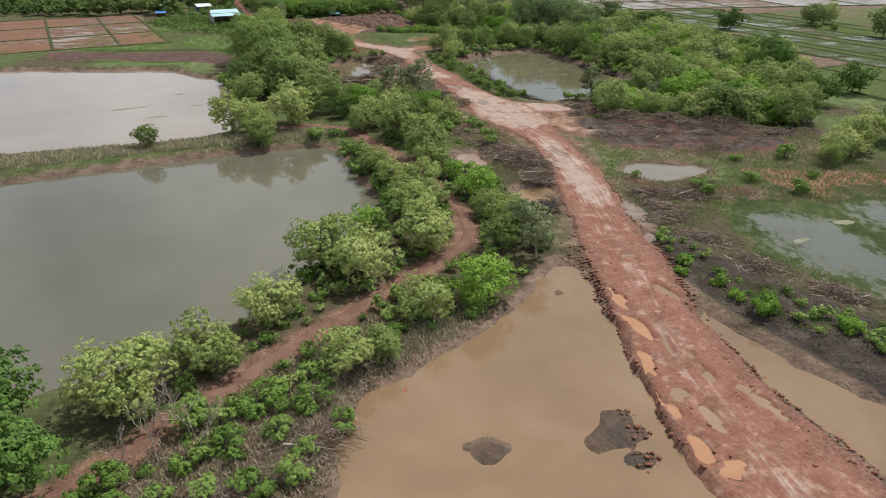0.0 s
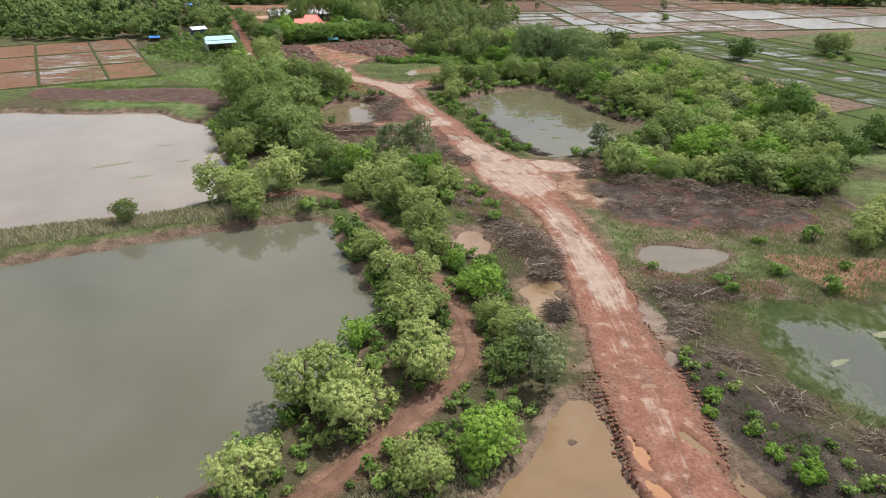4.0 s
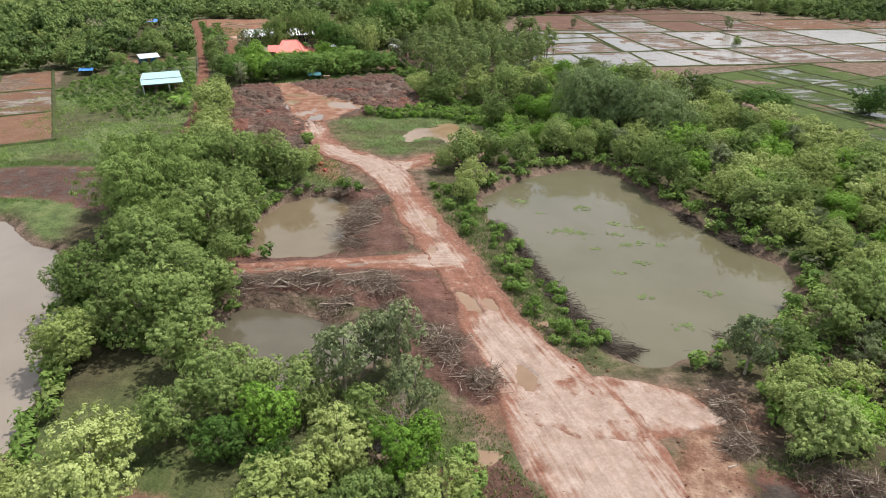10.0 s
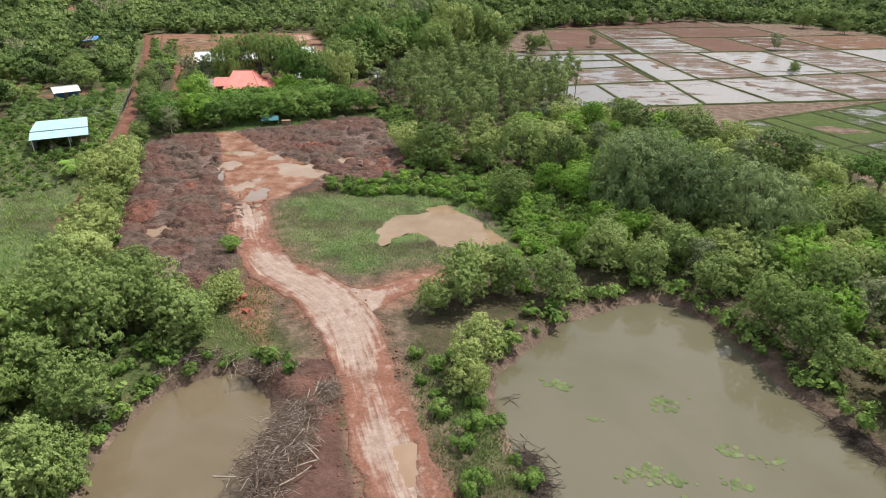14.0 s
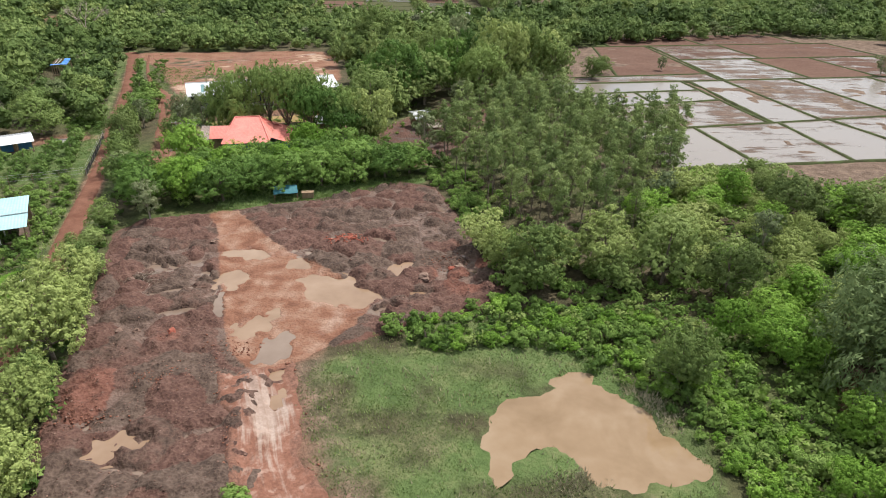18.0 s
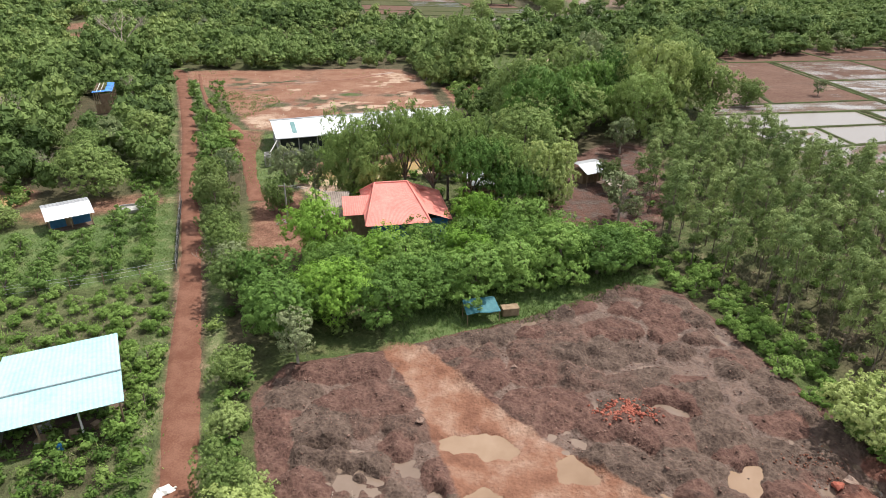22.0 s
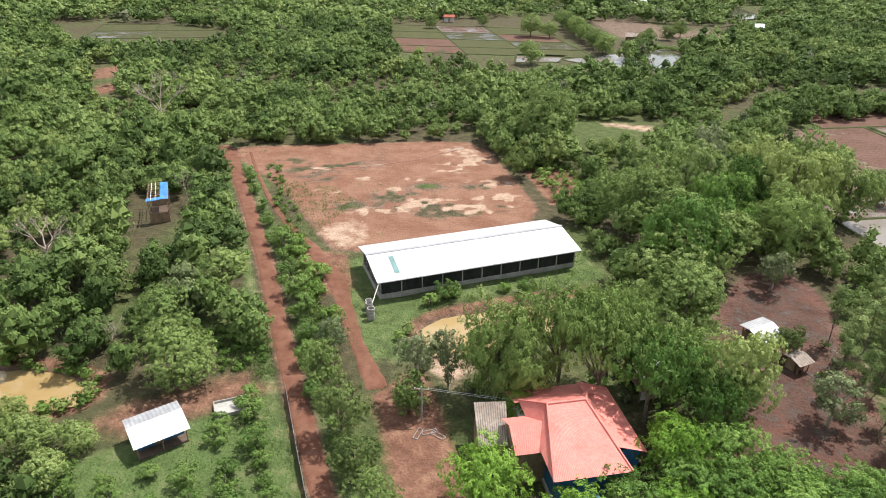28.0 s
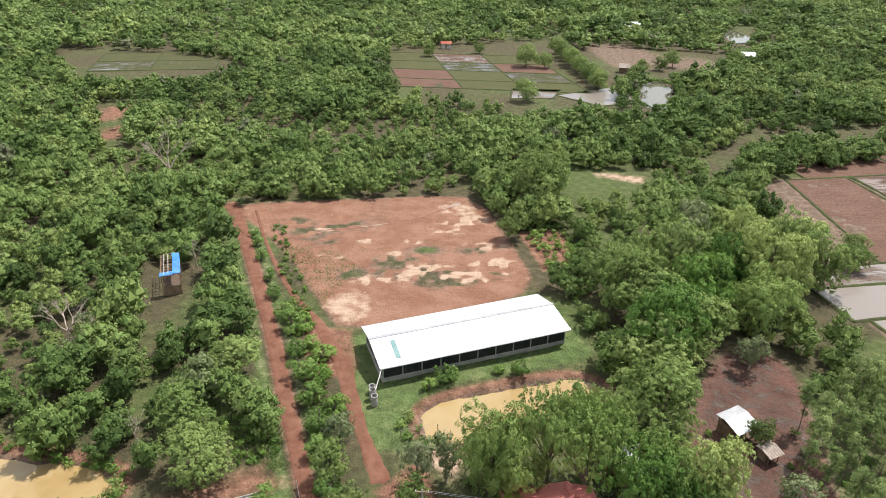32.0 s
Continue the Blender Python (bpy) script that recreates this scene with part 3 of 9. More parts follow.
def heaps(x, y, spacing=3.7, seed=50):
    """Rounded tipped loads of earth, side by side, 0 to 1 high."""
    gx_, gy_ = np.floor(x / spacing), np.floor(y / spacing)
    top, tone = np.zeros(x.shape), np.full(x.shape, 0.5)
    for i in (-1, 0, 1):
        for j in (-1, 0, 1):
            cx, cy = gx_ + i, gy_ + j
            px = (cx + 0.15 + 0.7 * lattice(cx, cy, seed)) * spacing
            py = (cy + 0.15 + 0.7 * lattice(cx, cy, seed + 1)) * spacing
            r = spacing * (0.42 + 0.46 * lattice(cx, cy, seed + 2))
            d = np.hypot(x - px, y - py) / r
            here = np.clip(1 - d ** 3, 0, 1) ** 0.8 * (0.45 + 0.55 * lattice(cx, cy, seed + 3))
            tone = np.where(here > top, lattice(cx, cy, seed + 4), tone)
            top = np.maximum(top, here)
    return top, tone


def height(x, y):
    """The height of the ground at any place."""
    x, y = np.asarray(x, float), np.asarray(y, float)
    near = soft(420 - np.hypot(x + 30, y - 220), 40)
    z = ((vnoise(x, y, 9, 1) - 0.5) * 0.35 + (vnoise(x, y, 2.5, 2) - 0.5) * 0.14) * near
    wx, wy = x + 1.6 * vnoise(x, y, 2.2, 41), y + 1.6 * vnoise(x, y, 2.2, 42)
    lumps = (vnoise(wx, wy, 4.2, 3) - 0.42) * 0.8 + (vnoise(wx, wy, 1.7, 9) - 0.5) * 0.34 + (vnoise(wx, wy, 0.8, 4) - 0.5) * 0.16
    m = soft(inside(x, y, MUD) - 0.3, 1.6) * (1 - soft(inside(x, y, MUD_TRACK), 1.6))
    flat = soft(inside(x, y, MUD_TRACK), 2.0)
    z = z * (1 - flat * 0.7) + flat * 0.08
    loads = m * (heaps(wx, wy)[0] * (0.62 + 0.5 * vnoise(x, y, 0.9, 61)) + (vnoise(wx, wy, 1.2, 9) - 0.5) * 0.34 + (vnoise(y, x, 0.7, 62) - 0.5) * 0.2 + 0.10 - 0.22 * soft(vnoise(x, y, 7, 63) - 0.62, 0.25))
    z = z * (1 - m) + 0.08 * m
    z = z * (1 - 0.8 * soft(inside(x, y, RED_FIELD), 3.0))
    for area, amount in ((RIGHT_MUD, 1.1), (RIGHT_BANK, 1.2), (DARK_BANK, 0.6)):
        z = z + soft(inside(x, y, area) - 0.5, 3.0) * (lumps * 0.8 + 0.25) * amount
    for line, wide, tall in DEBRIS_BANKS:
        d = from_line(x, y, line)
        z = z + np.exp(-(d / wide) ** 2) * (tall + lumps * 0.6)
    for line, flat in FLAT_LINES:
        d = from_line(x, y, [p[:2] for p in line])
        k = 1 - soft(d - flat, 1.6)
        z = z * (1 - k) + 0.06 * k
    wob = (vnoise(x, y, 3.0, 7) - 0.5) * 1.1 + (vnoise(x, y, 1.1, 8) - 0.5) * 0.5
    for poly, level, bank, tint, *_ in PONDS:
        lo, hi = poly.min(0) - 6, poly.max(0) + 6
        box = (x > lo[0]) & (x < hi[0]) & (y > lo[1]) & (y < hi[1])
        if not box.any():
            continue
        d = inside(x[box], y[box], poly) + wob[box] * (2.4 if tint in ("marsh", "clay", "tan") else 1.0)
        up = np.clip(-d / bank, 0, 1) ** 0.8
        zz = z[box]
        bed = np.where(d > 0, level - np.minimum(d * (0.16 if tint == "marsh" else 0.5), 1.2) + (0.34 * soft(vnoise(x[box], y[box], 3.2, 91) - 0.62, 0.16) if tint == "marsh" else 0), level + (np.maximum(zz, level + 0.15) - level) * up)
        z[box] = np.where(d > -bank, np.minimum(bed, np.maximum(zz, bed * 0 + level - 1.2)), zz)
    for px, py, ra, rb, turn, *_ in PUDDLES:
        c, s = math.cos(radians(turn)), math.sin(radians(turn))
        box = (np.abs(x - px) < 3 * ra + 1) & (np.abs(y - py) < 3 * ra + 1)
        if box.any():
            u, v = x[box] - px, y[box] - py
            e = np.hypot((u * c + v * s) / ra, (v * c - u * s) / rb) + (vnoise(x[box], y[box], max(0.8 * rb, 0.7), 15) - 0.5) * 1.1 + (vnoise(x[box], y[box], max(0.4 * rb, 0.5), 16) - 0.5) * 0.4
            k = 1 - soft(e - 1.1, 0.35)
            rim = 1 - soft(e - 2.1, 0.4)
            zb = z[box] * (1 - rim) + np.maximum(z[box], 0.07) * rim
            z[box] = zb * (1 - k) + np.minimum(zb, -0.34 + 0.03 * e) * k
            loads[box] *= 1 - 0.75 * k
    z = z + loads
    for cx, cy, r, top in ISLANDS:
        d = np.hypot(x - cx, (y - cy) * 0.8) + wob * 2.2
        z = np.maximum(z, np.where(d < r * 1.6, top + 0.5 * (1 - (d / r) ** 2), -9) + lumps * 0.1)
    return z


DEBRIS_BANKS = [([(-27, 141), (-20, 142), (-12, 141.5), (-6, 141)], 2.2, 0.9), ([(-15, 154), (-13.5, 160), (-12.5, 167), (-16, 172)], 2.0, 0.9), ([(-4, 141), (-1, 134), (2, 128), (4.5, 123)], 2.2, 0.7),
                ([(9.5, 92), (12, 86), (13, 82)], 2.0, 0.9), ([(2, 106), (7, 100), (10, 94)], 1.8, 0.5), ([(30, 112), (40, 108), (52, 105), (60, 104)], 2.0, 1.0), ([(25, 82), (30, 79), (38, 78)], 2.0, 0.5), ([(-33, 280), (-28, 281.5)], 2.0, 1.0)]
FLAT_LINES = [(MAIN_ROAD, 3.4), (SIDE_ROAD, 3.6), (BRANCH, 1.6), (CAUSEWAY, 2.2), (RED_PATH, 1.6), (YARD_PATH, 1.2), (BANK_PATH, 0.9)]
# puddles: x, y, half length, half width, turn, water
PUDDLES = [
    (15.8, 51.4, 1.5, 0.45, 100, "ochre"), (16.3, 46.6, 1.9, 0.45, 115, "ochre"), (15.7, 41.2, 1.8, 0.4, 95, "ochre"), (16.0, 36.4, 1.8, 0.42, 92, "ochre"), (16.6, 32.2, 1.6, 0.5, 105, "ochre"), (18.0, 30.4, 0.9, 0.6, 70, "ochre"), (18.4, 34.6, 1.2, 0.4, 100, "tan"), (22.6, 37.4, 3.0, 0.35, 104, "orange"), (20.6, 52.4, 1.7, 0.3, 120, "orange"), (17.9, 44, 1.2, 0.2, 98, "orange"), (19.6, 41, 1.6, 0.2, 100, "orange"), (16.8, 37.6, 0.8, 0.5, 60, "orange"),
    (17.2, 94, 2.6, 0.55, 112, "tan"), (7.6, 125, 1.9, 0.8, 105, "tan"), (2.2, 139, 2.4, 0.75, 112, "tan"), (4.5, 138.9, 1.3, 0.6, 112, "tan"), (-3.2, 161.2, 2.6, 0.85, 106, "tan"), (-2.8, 152, 0.8, 0.65, 0, "tan"), (3.2, 114.8, 1.0, 0.6, 0, "tan"), (10.5, 135.1, 0.8, 0.4, 10, "tan"),
    (-23.6, 146.3, 1.0, 0.35, 0, "milky"), (-19, 146.8, 0.8, 0.3, 10, "milky"), (-12, 148, 1.0, 0.4, 5, "milky"), (22.6, 71.2, 2.6, 0.8, 100, "milky"), (24.2, 68.6, 1.4, 0.6, 20, "milky"), (22.3, 64, 0.9, 0.5, 90, "milky"), (22.4, 37.0, 1.9, 0.45, 115, "tan"), (18.8, 59.8, 0.8, 0.3, 20, "tan"), 
    (-50.6, 235.4, 2.4, 1.1, 150, "paddy"), (-40.9, 239.7, 2.4, 1.1, 165, "tan"), (-40.8, 232.6, 2.0, 1.5, 60, "tan"), (-26.9, 230.6, 4.2, 2.5, 140, "tan"), (-20.4, 236.4, 1.7, 1.0, 70, "tan"), (-24.4, 244.7, 2.0, 0.6, 165, "milky"), (-33.5, 237.2, 1.1, 1.2, 90, "tan"), (-46.6, 229.8, 2.0, 0.5, 20, "milky"), (-44.1, 225.2, 2.0, 0.6, 20, "milky"), (-53.4, 238.7, 1.6, 0.5, 10, "milky"),
    (-31.8, 218.4, 2.2, 1.4, 80, "paddy"), (-35.2, 222.6, 2.6, 1.3, 60, "tan"), (-40.2, 226.4, 2.8, 0.5, 105, "milky"), (-21.3, 226.4, 1.4, 0.9, 20, "milky"), (-44.1, 234.2, 1.3, 0.5, 100, "milky"), (-17.3, 230.2, 1.8, 0.5, 170, "tan"), (-40.8, 204.3, 2.6, 1.4, 20, "tan"), (-35.7, 193, 1.0, 0.7, 90, "milky"), (-38.1, 191, 1.1, 0.6, 120, "milky"), (-30.6, 214.1, 0.9, 0.8, 0, "tan"), (-29.5, 210.5, 1.2, 0.5, 90, "tan"),
    (47, 99, 2.6, 1.0, 20, "dark"), (53, 103, 2.2, 1.2, 0, "dark"),
]
ISLANDS = [(12.0, 34.2, 2.0, -0.62), (12.4, 31.4, 1.8, -0.62), (3.2, 32, 1.2, -0.62), (4.6, 30, 1.3, -0.62), (5.8, 28, 1.0, -0.62), (10.6, 53, 0.5, -0.55), (27.5, 37.6, 0.5, -0.55)]


def spaced(lo, hi, step, reach, growth=1.22):
    core = list(np.arange(lo, hi + step / 2, step))
    left, right, s = [lo], [core[-1]], step
    while left[-1] > -reach or right[-1] < reach:
        s *= growth
        left.append(left[-1] - s)
        right.append(right[-1] + s)
    return np.array(left[:0:-1] + core + right[1:])


def mesh_from(name, verts, faces, material, smooth=False):
    """A mesh of arrays: faces all with the same number of corners."""
    me = bpy.data.meshes.new(name)
    verts, faces = np.asarray(verts, np.float32), np.asarray(faces, np.int32)
    n, k = faces.shape
    me.vertices.add(len(verts))
    me.vertices.foreach_set("co", verts.ravel())
    me.loops.add(n * k)
    me.loops.foreach_set("vertex_index", faces.ravel())
    me.polygons.add(n)
    me.polygons.foreach_set("loop_start", np.arange(0, n * k, k, dtype=np.int32))
    me.polygons.foreach_set("loop_total", np.full(n, k, np.int32))
    if smooth:
        me.polygons.foreach_set("use_smooth", np.ones(n, bool))
    me.materials.append(material)
    me.update(calc_edges=True)
    return me


def grid_faces(nx, ny):
    i = np.arange(nx - 1)[None, :] + np.arange(ny - 1)[:, None] * nx
    return np.stack([i, i + 1, i + nx + 1, i + nx], -1).reshape(-1, 4)


def field(me, name, values):
    me.attributes.new(name, "FLOAT", "POINT").data.foreach_set("value", np.asarray(values, np.float32).ravel())


gx, gy = spaced(-132, 98, 0.62, 4300), spaced(14, 404, 0.62, 4300)
GX, GY = np.meshgrid(gx, gy)
GZ = height(GX, GY) - 0.7 * soft(inside(GX, GY, MUD) - 1.6, 1.2)
ground_mesh = mesh_from("ground", np.stack([GX, GY, GZ], -1).reshape(-1, 3), grid_faces(len(gx), len(gy)), GROUND_MAT, True)
ground = tagged(new("ground", ground_mesh), "flat country of grass, red earth and churned mud", "ground", kind="structure")

shore = np.full(GX.shape, -99.0)
for poly, *_ in [q for i, q in enumerate(PONDS) if i not in (7, 12)]:
    lo, hi = poly.min(0) - 8, poly.max(0) + 8
    box = (GX > lo[0]) & (GX < hi[0]) & (GY > lo[1]) & (GY < hi[1])
    shore[box] = np.maximum(shore[box], inside(GX[box], GY[box], poly))
road_d = np.minimum.reduce([from_line(GX, GY, [p[:2] for p in ln]) for ln in (MAIN_ROAD, SIDE_ROAD, BRANCH)])
path_d = np.minimum(from_line(GX, GY, [p[:2] for p in RED_PATH]), from_line(GX, GY, [p[:2] for p in BANK_PATH]))
cause_d = from_line(GX, GY, [p[:2] for p in CAUSEWAY])
debris_d = np.minimum.reduce([from_line(GX, GY, ln) - w for ln, w, _ in DEBRIS_BANKS])


def area(poly, width=2.0):
    return soft(inside(GX, GY, poly), width)


mud = np.maximum.reduce([area([(-30, 151), (-5, 151), (1, 141), (6, 127), (3, 121), (-4, 127), (-7, 137), (-20, 141), (-29, 140)], 2.5), area([(-17, 175), (-11, 175), (-8.5, 163), (-5, 152), (-15, 151), (-13, 160), (-14, 168)], 2) * 0.85, area([(-2, 113), (4, 116), (10, 108), (12.5, 96), (13, 86), (9.5, 84), (7, 94)], 2.5) * 0.8, area(MUD, 1.2) * (1 - area(MUD_TRACK, 1.5)), area(RIGHT_MUD, 3) * (1 - 0.8 * area(APRON, 2)), area(DARK_BANK, 3) * 0.7, area(EAST_YARD, 3) * (0.62 + 0.4 * vnoise(GX, GY, 6, 18)), area([(-38, 277), (-30, 286), (-24, 283), (-27, 276), (-33, 273)], 2), soft(-debris_d, 2.0) * 0.7])
peat = np.maximum.reduce([np.clip(area(RIGHT_BANK, 2.5) * 1.5, 0, 1), area(DARK_BANK, 3) * 0.5, area([(22, 76), (26, 80), (32, 79), (30, 75), (24, 70)], 2) * 0.7, area([(9, 82), (13, 80), (15, 74), (13, 70), (15.5, 84)], 2) * 0.7, area([(32, 112), (62, 106), (62, 101), (36, 107)], 3) * 0.7, area(RIGHT_MUD, 3) * (0.42 + 0.3 * vnoise(GX, GY, 1.8, 61)), area(EAST_YARD, 3) * 0.47])
for cx, cy, r, _ in ISLANDS[:5]:
    peat = np.maximum(peat, 0.52 * soft(r * 1.5 - np.hypot(GX - cx, GY - cy), 1.0))
green_spots = np.clip(sum(np.exp(-(((GX - a) / r) ** 2 + ((GY - b) / (r * 0.5)) ** 2)) for a, b, r in ((-99, 372, 7), (-90, 375, 6), (-77, 356, 7), (-108, 374, 5), (-66, 350, 6), (-58, 362, 5), (-86, 350, 5), (-66, 347, 7), (-56, 350, 5), (-74, 350, 5), (-104, 378, 5), (-95, 366, 4), (-70, 362, 4))), 0, 1) * soft(vnoise(GX, GY, 1.9, 77) - 0.40, 0.3)
red = np.maximum.reduce([area(APRON, 2) * 0.9, soft(4.2 - road_d, 3.0) * 0.62, area(MUD_TRACK, 2), area(RED_FIELD, 2.0) * (0.62 + 0.5 * vnoise(GX, GY, 14, 17) - 0.9 * green_spots), soft(1.9 - path_d, 1.0) * 0.55, soft(2.0 - cause_d, 1.5) * 0.7, area(EAST_YARD, 3) * 0.5, area(YARD, 2),
                         area([(-108, 283), (-100, 281), (-86, 291), (-91, 295), (-104, 288)], 3) * 0.7, soft(1.0 - np.abs(inside(GX, GY, PONDS[13][0]) + 1.5), 2.0), soft(1.0 - np.abs(inside(GX, GY, PONDS[14][0]) + 1.2), 1.5) * 0.8,
                         area([(-88, 312), (-80, 316), (-83, 328), (-92, 330)], 2), area(PINK_TRACK, 1.5) * 0.8, area(FAR_CLEAR, 4), area(PLOUGHED, 1.5), area([(-31, 208), (-26, 200), (-25, 183), (-19, 177), (-22, 190)], 3)])
bare = np.maximum.reduce([area(FAR_BROWN, 6) * 0.8, area(GRASS_FIELD, 2) * soft(vnoise(GX, GY, 3.6, 98) - 0.66, 0.3) * 0.42, area(PINK_TRACK, 1.5), area(NURSERY, 2) * 0.35, area(RED_FIELD, 2.0) * (1 - 0.8 * green_spots), area(EAST_YARD, 3), soft(shore + 1.6, 2.2) * 0.85, soft(7.5 - road_d, 5.0) * 0.62, soft(1.8 - path_d, 1.4) * 0.7, soft(-debris_d + 0.5, 2.0),
                          area([(20, 112), (60, 102), (58, 88), (40, 90), (34, 76), (24, 62), (21, 90)], 6) * (0.25 + 0.5 * vnoise(GX, GY, 7, 95)), area([(-22, 32), (-4, 40), (4, 46), (-8, 38), (-6, 24), (-18, 22)], 3) * 0.75, area(PADDIES, 2) * 0.9 * (1 - area(PASTURE, 4) * (0.35 + 0.6 * vnoise(GX, GY, 9, 47))), area([(-15, 276), (-5, 250), (6, 243), (22, 260), (28, 290), (9, 312), (-13, 302)], 4) * 0.3, area(LEFT_PADDY, 2) * 0.9])
lush = np.maximum.reduce([area(PASTURE, 3) * 0.5, soft(1.3 - np.abs(path_d - 3.0), 1.2) * 0.62 * soft(GY - 222, 6), area([(20, 97), (31, 97), (39, 92), (40, 84), (33, 79), (23, 81), (21, 90)], 2) * (0.35 + 0.5 * vnoise(GX, GY, 2.6, 93)), area(GRASS_FIELD, 2) * (0.30 + 0.6 * vnoise(GX, GY, 4, 78)), area(LEFT_MEADOW, 5) * (0.3 + 0.55 * vnoise(GX, GY, 9, 79)), area([(-51, 262), (-30, 268), (-19, 270), (-19, 268), (-33, 259), (-50, 252)], 1.0), area(ORCHARD, 2) * 0.75, area(NURSERY, 2) * 0.45, area([(60, 118), (78, 150), (170, 150), (170, 40), (66, 46), (62, 80)], 8) * (0.2 + 0.5 * vnoise(GX, GY, 8, 94)), area(SHED_LAWN, 2) * 0.62,
                          area([(-64, 232), (-60, 240), (-72, 258), (-76, 262), (-70, 244)], 2) * 0.6, area([(-90, 172), (-55, 172), (-52, 150), (-60, 150), (-66, 163), (-84, 160)], 4) * 0.6, area([(32, 76), (62, 76), (62, 50), (42, 48), (32, 60)], 4) * 0.6])
grassy = np.clip(0.42 + (vnoise(GX, GY, 14, 11) - 0.5) * 0.9, 0, 1)
pale = np.maximum.reduce([soft(1.2 - np.abs(path_d - 2.8), 1.0) * 0.36 * soft(GY - 222, 6), area(EUCALYPT, 3) * 0.30, area([(-22, 28), (-18, 38), (-9, 46), (0, 54), (3, 48), (-6, 38), (-8, 22)], 2) * 0.3 * vnoise(GX, GY, 2.2, 99), area(APRON, 2.5) * 0.5, area(PINK_TRACK, 2) * 0.34, area(MUD_TRACK, 2) * (0.05 + 0.5 * vnoise(GX, GY, 7, 19)), area(WHITE_PATCH, 4) * (0.3 + 0.7 * vnoise(GX, GY, 2.4, 88)), area([(-66, 392), (-58, 390), (-56, 378), (-64, 382)], 3) * 0.6, area(RED_FIELD, 1) * np.clip(sum(np.exp(-(((GX - a) / r) ** 2 + ((GY - b) / (r * 0.45)) ** 2)) for a, b, r in ((-64, 386, 7), (-60, 380, 5), (-70, 352, 8), (-60, 349, 6), (-80, 347, 6), (-56, 356, 4), (-74, 366, 3), (-92, 358, 3), (-66, 372, 5), (-56, 364, 5), (-52, 356, 5), (-62, 378, 6), (-78, 360, 3), (-84, 366, 3), (-96, 372, 3), (-50, 350, 4))) * soft(vnoise(GX, GY, 1.5, 14) - 0.5, 0.28) + 0.1, 0, 1), area(WHITE_PATCH, 2.5) * (0.25 + 0.8 * vnoise(GX, GY, 1.8, 89)), area([(-24, 413), (-8, 405), (-6, 412), (-20, 417)], 3) * 0.7,
                          area([(-70, 298), (-66, 302), (-60, 297), (-64, 291)], 2) * 0.7])
# the field of tipped mud, a finer sheet laid over the ground
def mud_height(x, y):
    on = soft(inside(x, y, MUD) - 0.4, 1.0) * (1 - 0.85 * soft(inside(x, y, MUD_TRACK), 1.6))
    crumbs = (vnoise(x, y, 0.9, 71) - 0.5) * 0.34 + (vnoise(y, x, 0.45, 72) - 0.5) * 0.16 + np.maximum(vnoise(x, y, 0.6, 73) - 0.66, 0) * 0.9
    return height(x, y) + crumbs * on


mux, muy = np.arange(-63.2, -4.6, 0.23), np.arange(185.5, 271.5, 0.23)
MX, MY = np.meshgrid(mux, muy)
m_in = inside(MX, MY, MUD)
MZ = mud_height(MX, MY) - 0.35 * soft(-0.1 - m_in, 0.7) + 0.015
mud_faces = grid_faces(len(mux), len(muy))
mud_faces = mud_faces[(m_in.ravel()[mud_faces] > -0.9).all(1)]
used, mud_faces = np.unique(mud_faces, return_inverse=True)
mud_mesh = mesh_from("mud_field", np.stack([MX, MY, MZ], -1).reshape(-1, 3)[used], mud_faces.reshape(-1, 4), TIPPED_MAT, True)
wx, wy = MX + 1.6 * vnoise(MX, MY, 2.2, 41), MY + 1.6 * vnoise(MX, MY, 2.2, 42)
rise, tone = heaps(wx, wy)
brick_red = np.clip(sum(np.exp(-((MX - a) ** 2 + (MY - b) ** 2) / r ** 2) for a, b, r in ((-45, 212, 3.2), (-47.5, 207, 3.6), (-49, 203.5, 3), (-14.5, 236, 3.4), (-12.5, 232, 3), (-10, 238, 2.5), (-20, 226, 3), (-43, 219.5, 2))), 0, 1)
for nm, v in (("rise", rise), ("tone", np.clip(tone * 0.86 + 0.4 * brick_red, 0, 1)), ("rolled", soft(inside(MX, MY, MUD_TRACK), 1.5))):
    field(mud_mesh, nm, v.ravel()[used])
tagged(new("mud_field", mud_mesh), "field of tipped red-brown mud heaps with a rolled track", "mud field", kind="structure")
mp = MUD.mean(0) + (MUD - MUD.mean(0)) * 0.985
bm = bmesh.new()
bm.faces.new([bm.verts.new((a, b, -0.03)) for a, b in mp])
bmesh.ops.triangulate(bm, faces=bm.faces[:])
me = bpy.data.meshes.new("seep_water")
bm.to_mesh(me)
bm.free()
me.materials.append(WATER["seep"])
tagged(new("seep_water", me), "brown rain water standing between the mud heaps", "puddle", kind="structure")
for nm, v in (("even", area(RED_FIELD, 3)), ("peat", peat), ("churned", mud), ("red", red), ("bare", bare), ("lush", lush), ("grassy", grassy), ("pale", pale)):
    field(ground_mesh, nm, v)

